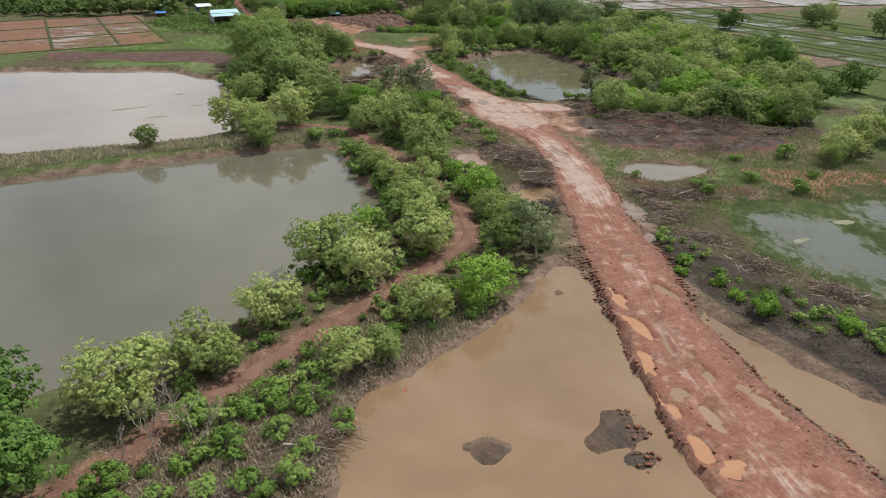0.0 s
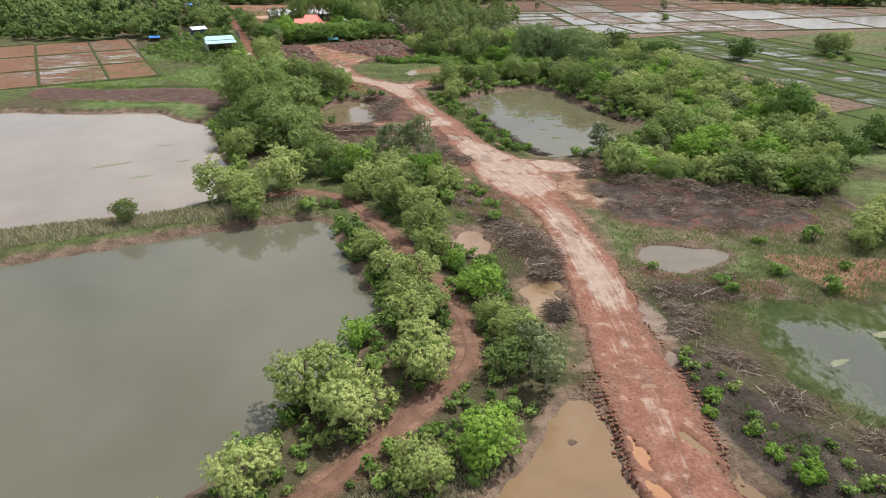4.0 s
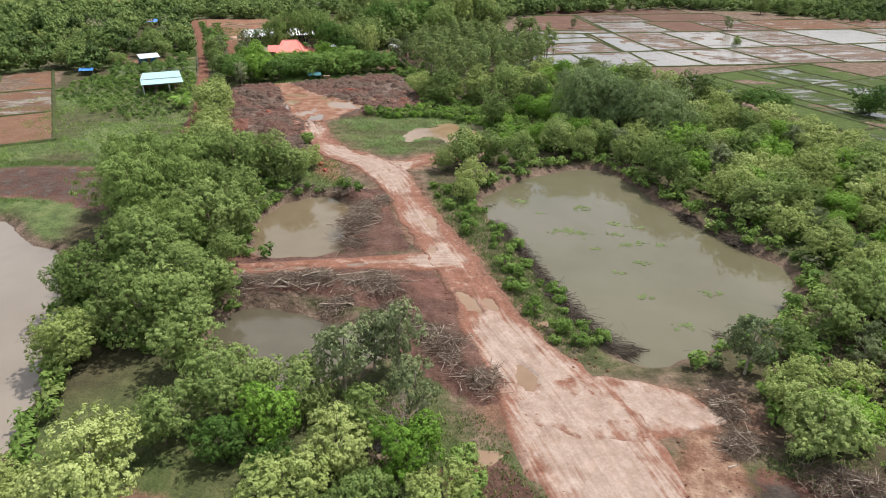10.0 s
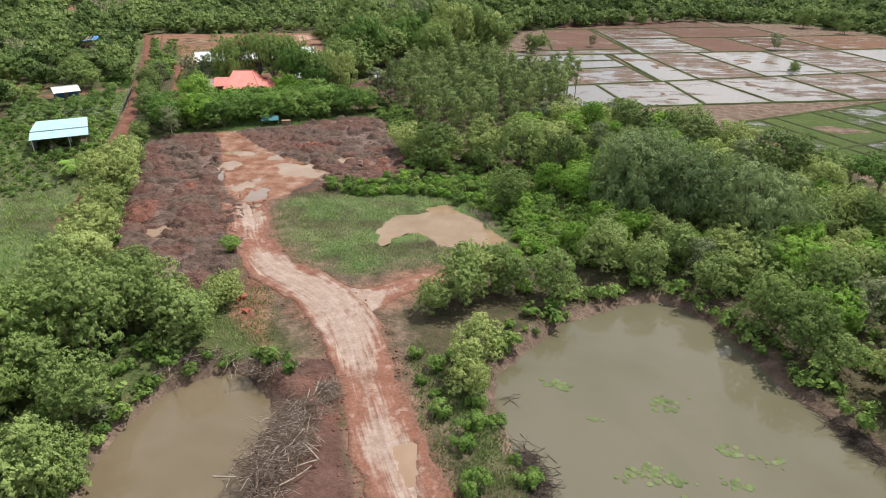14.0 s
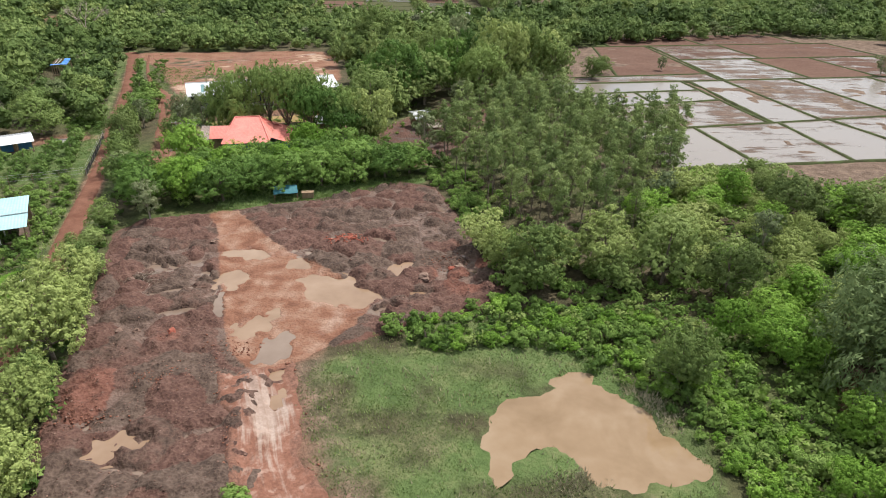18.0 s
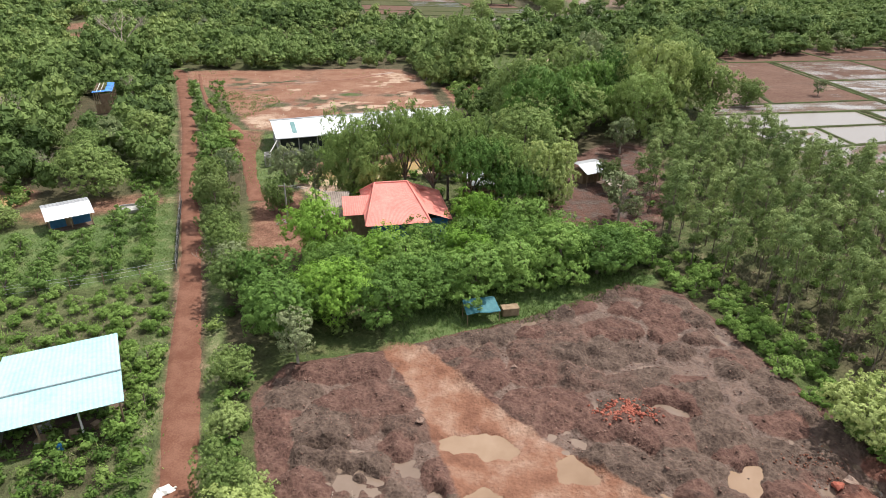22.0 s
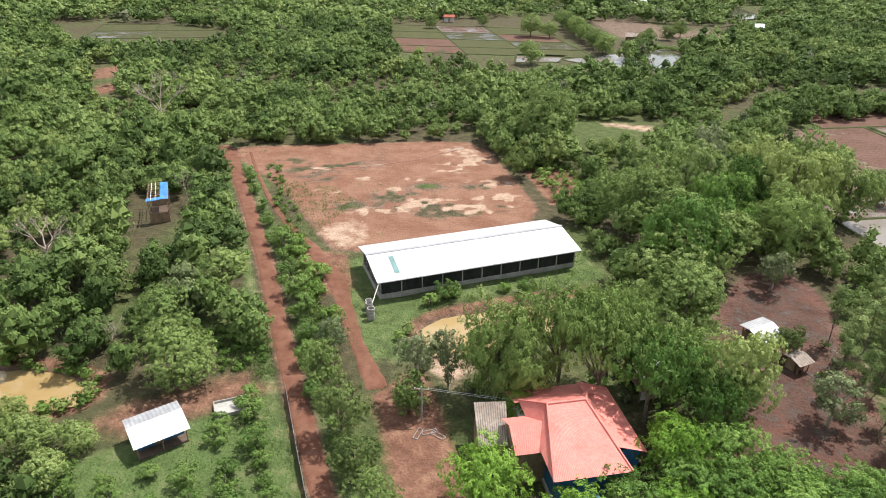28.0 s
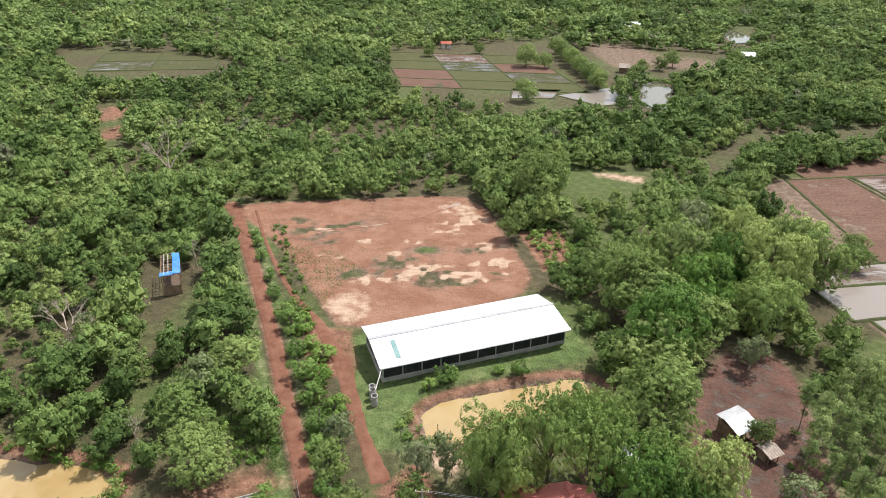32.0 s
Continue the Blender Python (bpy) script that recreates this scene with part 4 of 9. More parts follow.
MARSH_OPEN = [rounded([(33.5, 69), (37, 73.5), (41.7, 72.5), (45, 69), (47, 63), (47, 56), (43, 52), (38, 54.5), (35.4, 59), (34.4, 65)], 2), rounded([(48, 74), (55, 76), (58, 68), (51, 65), (47.5, 67)], 2)]
for poly, level, bank, kind_, label in PONDS:
    if kind_ == "marsh":
        mx, my = np.meshgrid(np.arange(30, 66, 0.5), np.arange(45, 81, 0.5))
        me = mesh_from("pond_water", np.stack([mx, my, mx * 0 + level], -1).reshape(-1, 3), grid_faces(mx.shape[1], mx.shape[0]), WATER["marsh"])
        field(me, "open", np.maximum.reduce([soft(inside(mx, my, q), 7.0) for q in MARSH_OPEN]))
        tagged(new("pond_water", me), label, "pond", kind="structure")
        continue
    p = poly - poly.mean(0)
    p = p * (1 + 1.6 / np.hypot(p[:, 0], p[:, 1])[:, None]) + poly.mean(0)
    bm = bmesh.new()
    bm.faces.new([bm.verts.new((a, b, level)) for a, b in p])
    bmesh.ops.triangulate(bm, faces=bm.faces[:])
    me = bpy.data.meshes.new("pond_water")
    bm.to_mesh(me)
    bm.free()
    me.materials.append(WATER[kind_])
    tagged(new("pond_water", me), label, "pond", kind="structure")


def puddle_outline(px, py, ra, rb, turn, grow=1.7, n=24):
    """A sheet wide enough to meet the ground all round; the ground makes the shore."""
    c, s = math.cos(radians(turn)), math.sin(radians(turn))
    return [(px + (ra * math.cos(a) * c - rb * math.sin(a) * s) * grow, py + (ra * math.cos(a) * s + rb * math.sin(a) * c) * grow) for a in np.linspace(0, 2 * math.pi, n, endpoint=False)]


def ragged_outline(px, py, ra, rb, turn, n=60):
    c, s = math.cos(radians(turn)), math.sin(radians(turn))
    out = []
    for a in np.linspace(0, 2 * math.pi, n, endpoint=False):
        g = 0.9 + 0.45 * noise.noise((math.cos(a) * 1.6 + px, math.sin(a) * 1.6 + py, 0.5)) + 0.22 * noise.noise((math.cos(a) * 6 + px, math.sin(a) * 6 + py, 2.5))
        out.append((px + (ra * math.cos(a) * c - rb * math.sin(a) * s) * g, py + (ra * math.cos(a) * s + rb * math.sin(a) * c) * g))
    return out


for number, (px, py, ra, rb, turn, kind_) in enumerate(PUDDLES):
    kind_ = {"milky": "silt", "paddy": "silt"}.get(kind_, kind_)
    bm = bmesh.new()
    bm.faces.new([bm.verts.new((a, b, 0.005 + 0.0006 * number)) for a, b in puddle_outline(px, py, ra, rb, turn)])
    me = bpy.data.meshes.new("puddle")
    bm.to_mesh(me)
    bm.free()
    me.materials.append(WATER[kind_])
    tagged(new("puddle", me), "shallow muddy rain puddle lying in the rutted earth", "puddle", kind="structure")


def smooth_line(pts, step=0.5):
    """A Catmull-Rom line through points, every step metres."""
    p = np.array([pts[0], *pts, pts[-1]], float)
    out = []
    for i in range(1, len(p) - 2):
        a, b, c, d = p[i - 1:i + 3]
        n = max(2, int(np.hypot(*(c - b)[:2]) / step))
        for u in np.arange(n) / n:
            out.append(0.5 * (2 * b + (c - a) * u + (2 * a - 5 * b + 4 * c - d) * u * u + (3 * b - a - 3 * c + d) * u ** 3))
    out.append(p[-2])
    return np.array(out)


PALE_SPOTS = [(-64, 389, 4), (-84, 376, 3), (19.5, 76, 3.5), (18.5, 82, 4), (15, 118, 6), (9, 113, 4), (18, 121, 5), (-13, 183, 5), (-5, 163, 4), (-1, 150, 3), (-3, 149.4, 2.6), (-17, 189, 5), (5, 132, 4), (16, 98, 4), (-30, 209, 4), (12, 121, 7), (20, 119, 6), (10, 114, 7), (16, 114, 5), (-13, 186, 5), (7, 128, 5), (-9, 176, 5), (-23, 195, 4), (17, 90, 4)]


def track(name, pts, material, label, lift=0.05, rut=0.08, across=16, ragged=0.9, seed=0, tracks=(0.36,), streaks=True, clods=0.12):
    """A strip of road over the ground, with a ragged edge and wheel ruts."""
    ln = smooth_line(pts)
    t = np.gradient(ln[:, :2], axis=0)
    t /= np.hypot(t[:, 0], t[:, 1])[:, None]
    side = np.stack([t[:, 1], -t[:, 0]], -1)
    u = np.linspace(-1, 1, across + 1)
    ws = np.arange(len(ln)) * 0.5
    wr = ln[:, 2] + np.minimum(ln[:, 2], 2.6) * ragged * (0.45 * vnoise(ws, ws * 0 + 3, 5, seed) + 0.32 * vnoise(ws, ws * 0 + 9, 1.3, seed) - 0.36)
    wl_ = ln[:, 2] + np.minimum(ln[:, 2], 2.6) * ragged * (0.45 * vnoise(ws, ws * 0 + 23, 5, seed) + 0.32 * vnoise(ws, ws * 0 + 29, 1.3, seed) - 0.36)
    off = np.where(u[None, :] > 0, u[None, :] * wr[:, None], u[None, :] * wl_[:, None])
    X, Y = ln[:, 0:1] + side[:, 0:1] * off, ln[:, 1:2] + side[:, 1:2] * off
    dip = sum(np.exp(-((np.abs(u) - q) / 0.13) ** 2) for q in tracks)[None, :]
    Z = height(X, Y) + lift + (vnoise(X, Y, 0.8, 5) - 0.5) * clods * (1 - dip * 0.6) - rut * dip
    low = height(X[:, [0, 1, -2, -1]], Y[:, [0, 1, -2, -1]])
    Z[:, 0], Z[:, -1] = low[:, 0] - 0.12, low[:, 3] - 0.12
    Z[:, 1], Z[:, -2] = low[:, 1] + lift * 0.7, low[:, 2] + lift * 0.7
    Z[:2] -= 0.1
    Z[-2:] -= 0.1
    me = mesh_from(name, np.stack([X, Y, Z], -1).reshape(-1, 3), grid_faces(across + 1, len(ln))[:, ::-1], material, True)
    field(me, "across", np.broadcast_to(u[None, :], X.shape))
    field(me, "pale", np.clip(sum(np.exp(-((X - a) ** 2 + (Y - b) ** 2) / r ** 2) for a, b, r in PALE_SPOTS), 0, 1))
    lane = np.stack([off * 2.4, np.broadcast_to(ws[:, None] * 0.16, off.shape), off * 0 + seed], -1) if streaks else np.stack([X * 0.9 + Y * 0.3, Y * 0.3 - X * 0.1, X * 0], -1)
    me.attributes.new("lane", "FLOAT_VECTOR", "POINT").data.foreach_set("vector", lane.astype(np.float32).ravel())
    return tagged(new(name, me), label, "road", kind="structure")


track("side_road", SIDE_ROAD, ROAD_MAT, "pale packed-earth turning place off the haul road", 0.13, 0.03, seed=3, streaks=False)
track("branch_road", BRANCH, ROAD_MAT, "short pale earth spur beside the grass", 0.12, 0.03, seed=4, streaks=False)
track("causeway", CAUSEWAY, ROAD_MAT, "red earth causeway between two ponds", 0.14, 0.03, seed=5)
track("haul_road", MAIN_ROAD, ROAD_MAT, "rutted red laterite road with pale wheel tracks", 0.17, 0.07, 28, seed=1, tracks=(0.2, 0.46, 0.7), clods=0.2)
track("farm_path", RED_PATH, PATH_MAT, "straight red earth farm path", 0.12, 0.03, 8, 0.5, seed=6, tracks=(0.45,))
track("sandy_track", [(-98, 371.4, 0.3), (-88, 373.8, 0.4), (-80, 376.6, 0.4), (-72, 381, 0.5), (-66, 386.5, 0.8), (-62, 390.5, 1.3)], ROAD_MAT, "faint pale tyre track across the red field", 0.09, 0.02, 6, 0.9, seed=9)
track("yard_path", YARD_PATH, PATH_MAT, "faint red track beside the farm path", 0.10, 0.02, 8, 0.9, seed=8, tracks=(0.45,))
track("bank_path", BANK_PATH, BANK_PATH_MAT, "narrow red path along the pond bank", 0.11, 0.02, 6, 0.7, seed=7, tracks=(0.0,))


# ---- trees ----
def tubes(paths, sides=6):
    """Tapered tubes along lists of (x, y, z, radius), as arrays of corners and four-cornered faces."""
    V, F, base = [], [], 0
    a = np.arange(sides) / sides * 2 * np.pi
    for p in paths:
        p = np.array(p, float)
        t = np.gradient(p[:, :3], axis=0)
        t /= np.linalg.norm(t, axis=1)[:, None] + 1e-9
        ref = np.where(np.abs(t[:, 2:3]) > 0.9, [[1.0, 0, 0]], [[0, 0, 1.0]])
        e1 = np.cross(t, ref)
        e1 /= np.linalg.norm(e1, axis=1)[:, None] + 1e-9
        e2 = np.cross(t, e1)
        ring = p[:, None, :3] + p[:, None, 3:4] * (np.cos(a)[None, :, None] * e1[:, None] + np.sin(a)[None, :, None] * e2[:, None])
        V.append(ring.reshape(-1, 3))
        i = np.arange(len(p) - 1)[:, None] * sides + np.arange(sides)[None, :]
        j = np.arange(len(p) - 1)[:, None] * sides + (np.arange(sides)[None, :] + 1) % sides
        F.append(np.stack([i, j, j + sides, i + sides], -1).reshape(-1, 4) + base)
        base += len(p) * sides
    return np.concatenate(V), np.concatenate(F)


def leaves(rng, centres, radii, count, length, width, droop=0.0, flat=0.5, core=None, tri=False, sprig=14):
    """Single leaves set round the boughs: a folded blade of four corners each (tri: three corners)."""
    nr = max(6, count // sprig)
    bough = rng.choice(len(centres), nr, p=radii ** 2 / (radii ** 2).sum())
    g = rng.normal(size=(nr, 3))
    g[:, 2] = g[:, 2] * 0.8 + 0.3
    g /= np.linalg.norm(g, axis=1)[:, None]
    heart = centres[bough] + g * (radii[bough] * rng.uniform(0.72, 1.08, nr))[:, None] * np.array([1, 1, 0.75])
    which = rng.integers(0, nr, count)
    d = rng.normal(size=(count, 3)) + g[which] * 0.6
    d /= np.linalg.norm(d, axis=1)[:, None]
    pos = heart[which] + d * (length * 1.15 * rng.uniform(0.5, 1.1, count))[:, None] * np.array([1, 1, 0.7])
    out = pos - (core if core is not None else centres.mean(0))
    out /= np.linalg.norm(out, axis=1)[:, None] + 1e-9
    nrm = out * 0.25 + g[which] * 0.5 + d * 0.6 + rng.normal(size=(count, 3)) * 0.3
    nrm[:, 2] += flat * 0.35
    nrm /= np.linalg.norm(nrm, axis=1)[:, None]
    along = out * 0.7 + rng.normal(size=(count, 3)) * 0.6
    along[:, 2] -= droop
    along -= nrm * (along * nrm).sum(1)[:, None]
    along /= np.linalg.norm(along, axis=1)[:, None] + 1e-9
    side = np.cross(nrm, along)
    L = length * rng.uniform(0.6, 1.35, count)[:, None]
    W = width * rng.uniform(0.6, 1.3, count)[:, None]
    a = pos - along * L * 0.5
    b = pos + along * L * 0.5 - nrm * L * 0.12
    s1, s2 = pos + side * W * 0.5 - nrm * W * 0.15, pos - side * W * 0.5 - nrm * W * 0.15
    if tri:
        return np.stack([a + side * W * 0.5, b, a - side * W * 0.5], 1).reshape(-1, 3), np.arange(count * 3).reshape(-1, 3)
    return np.stack([a, s1, b, s2], 1).reshape(-1, 3), np.arange(count * 4).reshape(-1, 4)


def boughs(rng, n, radius, tall, low, crown="round"):
    """Places and sizes of the leaf clumps of a crown."""
    d = rng.normal(size=(n, 3))
    d /= np.linalg.norm(d, axis=1)[:, None]
    if crown == "flat":
        d[:, 2] = np.abs(d[:, 2]) * 0.5
    r = rng.uniform(0.45, 0.95, n)[:, None]
    c = d * r * np.array([radius, radius, tall / 2])
    c[:, 2] += low + tall / 2
    taper = 1 - 0.35 * np.clip((c[:, 2] - low) / tall, 0, 1) if crown == "cone" else 1
    c[:, :2] *= np.asarray(taper).reshape(-1, 1) if np.ndim(taper) else taper
    return c, radius * rng.uniform(0.17, 0.40, n) ** 1.0


TREE_SORTS = {
    # sort: radius, crown height, crown foot, boughs, leaves, leaf length, width, droop, flatness, leaf, bark, crown, label
    "broadleaf_tree": (3.6, 5.8, 0.7, 44, 15000, 0.19, 0.155, 0.1, 0.9, "broadleaf", BARK, "round", "broad-leaved tree with a dense mid-green crown"),
    "pale_tree": (3.6, 5.4, 0.5, 48, 15000, 0.185, 0.155, 0.1, 0.9, "pale", BARK, "round", "bushy tree with pale yellow-green leaves"),
    "feathery_tree": (3.8, 6.6, 0.4, 60, 12000, 0.31, 0.12, 0.3, 0.6, "feathery", BARK, "round", "clump of feathery bamboo-like green foliage"),
    "deep_green_tree": (4.0, 5.4, 0.8, 46, 14000, 0.25, 0.15, 0.3, 0.8, "deep", BARK, "round", "dense tree with glossy deep-green drooping leaves"),
    "dark_tree": (4.0, 5.2, 0.8, 46, 14000, 0.24, 0.15, 0.3, 0.8, "dark", BARK, "round", "dense round tree with dark green leaves"),
    "bamboo_clump": (3.8, 6.4, 0.3, 64, 11000, 0.34, 0.11, 0.4, 0.5, "bamboo", BARK, "round", "large drooping clump of dull green bamboo"),
    "fresh_tree": (3.4, 5.2, 0.5, 44, 14000, 0.19, 0.15, 0.1, 0.9, "fresh", BARK, "round", "young tree with fresh bright green leaves"),
    "lime_tree": (4.0, 5.4, 0.8, 46, 14000, 0.25, 0.14, 0.3, 0.8, "fresh", BARK, "round", "dense tree flushed with lime-green new leaves"),
    "olive_tree": (3.4, 5.6, 0.8, 42, 12000, 0.20, 0.15, 0.1, 0.9, "olive", BARK, "round", "scrubby tree with dull olive-green leaves"),
    "grey_tree": (3.0, 6.0, 1.0, 30, 2800, 0.29, 0.19, 0.1, 0.5, "grey", BARK_PALE, "cone", "thin tree with sparse grey-green leaves"),
    "slender_tree": (1.5, 6.6, 3.0, 30, 1700, 0.30, 0.12, 0.4, 0.4, "wood", BARK, "cone", "tall slender plantation tree with a bare thin trunk"),
    "spreading_tree": (5.0, 2.8, 3.0, 46, 8000, 0.26, 0.15, 0.1, 0.9, "feathery", BARK, "flat", "spreading tree with a flat feathery light-green crown"),
    "bush": (1.7, 2.0, 0.05, 16, 4000, 0.16, 0.13, 0.0, 0.9, "bush", BARK, "round", "leafy bright green bush"),
    "thicket": (1.7, 1.5, 0.0, 18, 4200, 0.17, 0.14, 0.1, 0.9, "fresh", BARK, "round", "low thicket smothered in green creeper"),
    "umbrella_tree": (5.0, 2.6, 2.6, 60, 12000, 0.24, 0.15, 0.1, 0.9, "dark", BARK, "flat", "umbrella-shaped tree with a flat dark crown"),
    "fruit_tree": (1.6, 2.6, 0.25, 18, 3600, 0.17, 0.12, 0.2, 0.6, "orchard", BARK, "round", "small round fruit tree"),
}
templates = {}


def grow(sort, variant):
    """One tree with its trunk and crown."""
    radius, tall, low, nb, nl, ll, lw, droop, flat, leaf, bark, crown, label = TREE_SORTS[sort]
    rng = np.random.default_rng(hash_of(sort) + variant * 17)
    c, r = boughs(rng, nb, radius, tall, low, crown)
    lean = rng.normal(size=2) * 0.25
    top = low + tall * 0.75
    girth = 0.06 + 0.035 * radius if sort != "slender_tree" else 0.07
    stem = [(lean[0] * u * u, lean[1] * u * u, -0.3 + (top + 0.3) * u, girth * (1 - 0.8 * u) + 0.02) for u in np.linspace(0, 1, 6)]
    paths = [stem]
    stems = 4 if sort in ("feathery_tree", "bush", "thicket") else 7 if sort == "bamboo_clump" else 1
    own_stems = []
    for i in range(1, stems):
        w = rng.normal(size=2) * radius * 0.25
        (own_stems if sort == "bamboo_clump" else paths).append([(w[0] * u + w[0] * 0.2, w[1] * u + w[1] * 0.2, -0.3 + (top + 0.3) * u, girth * 0.6 * (1 - 0.8 * u) + 0.01) for u in np.linspace(0, 1, 5)])
    for q in c[:9] if sort != "bamboo_clump" else ():
        u = min(0.9, max(0.3, (q[2] - low * 0.6) / (top + 0.3) * 0.7))
        s = np.array([lean[0] * u * u, lean[1] * u * u, (top + 0.3) * u - 0.3])
        paths.append([(*(s * (1 - v) + q * v + np.array([0, 0, 0.3 * v * (1 - v)])), girth * 0.5 * (1 - u * 0.6) * (1 - 0.75 * v)) for v in np.linspace(0, 1, 4)])
    root = new(sort)
    root.empty_display_size = 0.3
    V, F = tubes(paths, 5)
    trunk = new("trunk", mesh_from("trunk", V, F, bark, True))
    V, F = leaves(rng, c, r, nl, ll, lw, droop, flat, tri=True)
    V[:, 2] = np.maximum(V[:, 2], 0.05)
    leaf_ob = new("crown", mesh_from("crown", V, F, LEAF[leaf]))
    trunk.parent = leaf_ob.parent = root
    for path in own_stems:
        V, F = tubes([path], 5)
        new("stem", mesh_from("stem", V, F, bark, True)).parent = root
    return tagged(root, label, "bush" if sort in ("bush", "thicket") else "tree")


def hash_of(word):
    return sum(ord(ch) * (i + 3) for i, ch in enumerate(word))


def plant(sort, x, y, size=1.0, group="", label="", variants=3, stretch=1.0):
    """A tree of that sort at a place; size multiplies its own."""
    v = random.randrange(variants)
    z = float(height(np.array([x]), np.array([y]))[0]) - 0.05
    m = pose(x, y, z, 0, 0, random.uniform(0, 360)) @ Matrix.Diagonal((size, size, size * stretch * random.uniform(0.92, 1.1), 1))
    key = (sort, v)
    if key not in templates:
        templates[key] = grow(sort, v)
        ob = templates[key]
        ob.matrix_basis = m
    else:
        src_ob = templates[key]
        kept, src_ob.scale = src_ob.scale.copy(), (1, 1, 1)
        ob = copy_thing(src_ob, m)
        src_ob.scale = kept
    tagged(ob, label or TREE_SORTS[sort][-1], group=group)
    planted.append((x, y, size * TREE_SORTS[sort][0]))
    return ob


planted = []


def scatter(poly, spacing, seed, keep=lambda x, y: True, tries=30):
    """Places spread over an outline with about that spacing."""
    rng = random.Random(seed)
    p = np.array(poly, float)
    lo, hi = p.min(0), p.max(0)
    n = int((hi[0] - lo[0]) * (hi[1] - lo[1]) / spacing ** 2 * 3)
    cells, got = {}, []
    pts = np.array([(rng.uniform(lo[0], hi[0]), rng.uniform(lo[1], hi[1])) for _ in range(n)])
    ok = inside(pts[:, 0], pts[:, 1], p) > 0
    for x, y in pts[ok]:
        i, j = int(x // spacing), int(y // spacing)
        near = [q for a in (-1, 0, 1) for b in (-1, 0, 1) for q in cells.get((i + a, j + b), ())]
        if all((x - q[0]) ** 2 + (y - q[1]) ** 2 > spacing ** 2 * 0.72 for q in near) and keep(x, y):
            cells.setdefault((i, j), []).append((x, y))
            got.append((float(x), float(y)))
    return got


def clear_of(x, y, road_gap=2.0, pond_gap=0.5):
    """Whether a place is neither in water nor on a track."""
    X, Y = np.array([x]), np.array([y])
    for ln in (MAIN_ROAD, SIDE_ROAD, BRANCH, CAUSEWAY, RED_PATH, BANK_PATH):
        wide = min(max(p[2] for p in ln), 4.0)
        if from_line(X, Y, [p[:2] for p in ln])[0] < wide + road_gap:
            return False
    return all(inside(X, Y, p)[0] < -pond_gap for p, *_ in PONDS if p[:, 0].min() - 9 < x < p[:, 0].max() + 9 and p[:, 1].min() - 9 < y < p[:, 1].max() + 9)


def grove(sorts, places, group, lo=0.8, hi=1.25, seed=0):
    rng = random.Random(seed)
    for x, y in places:
        plant(rng.choice(sorts), x, y, rng.uniform(lo, hi), group)


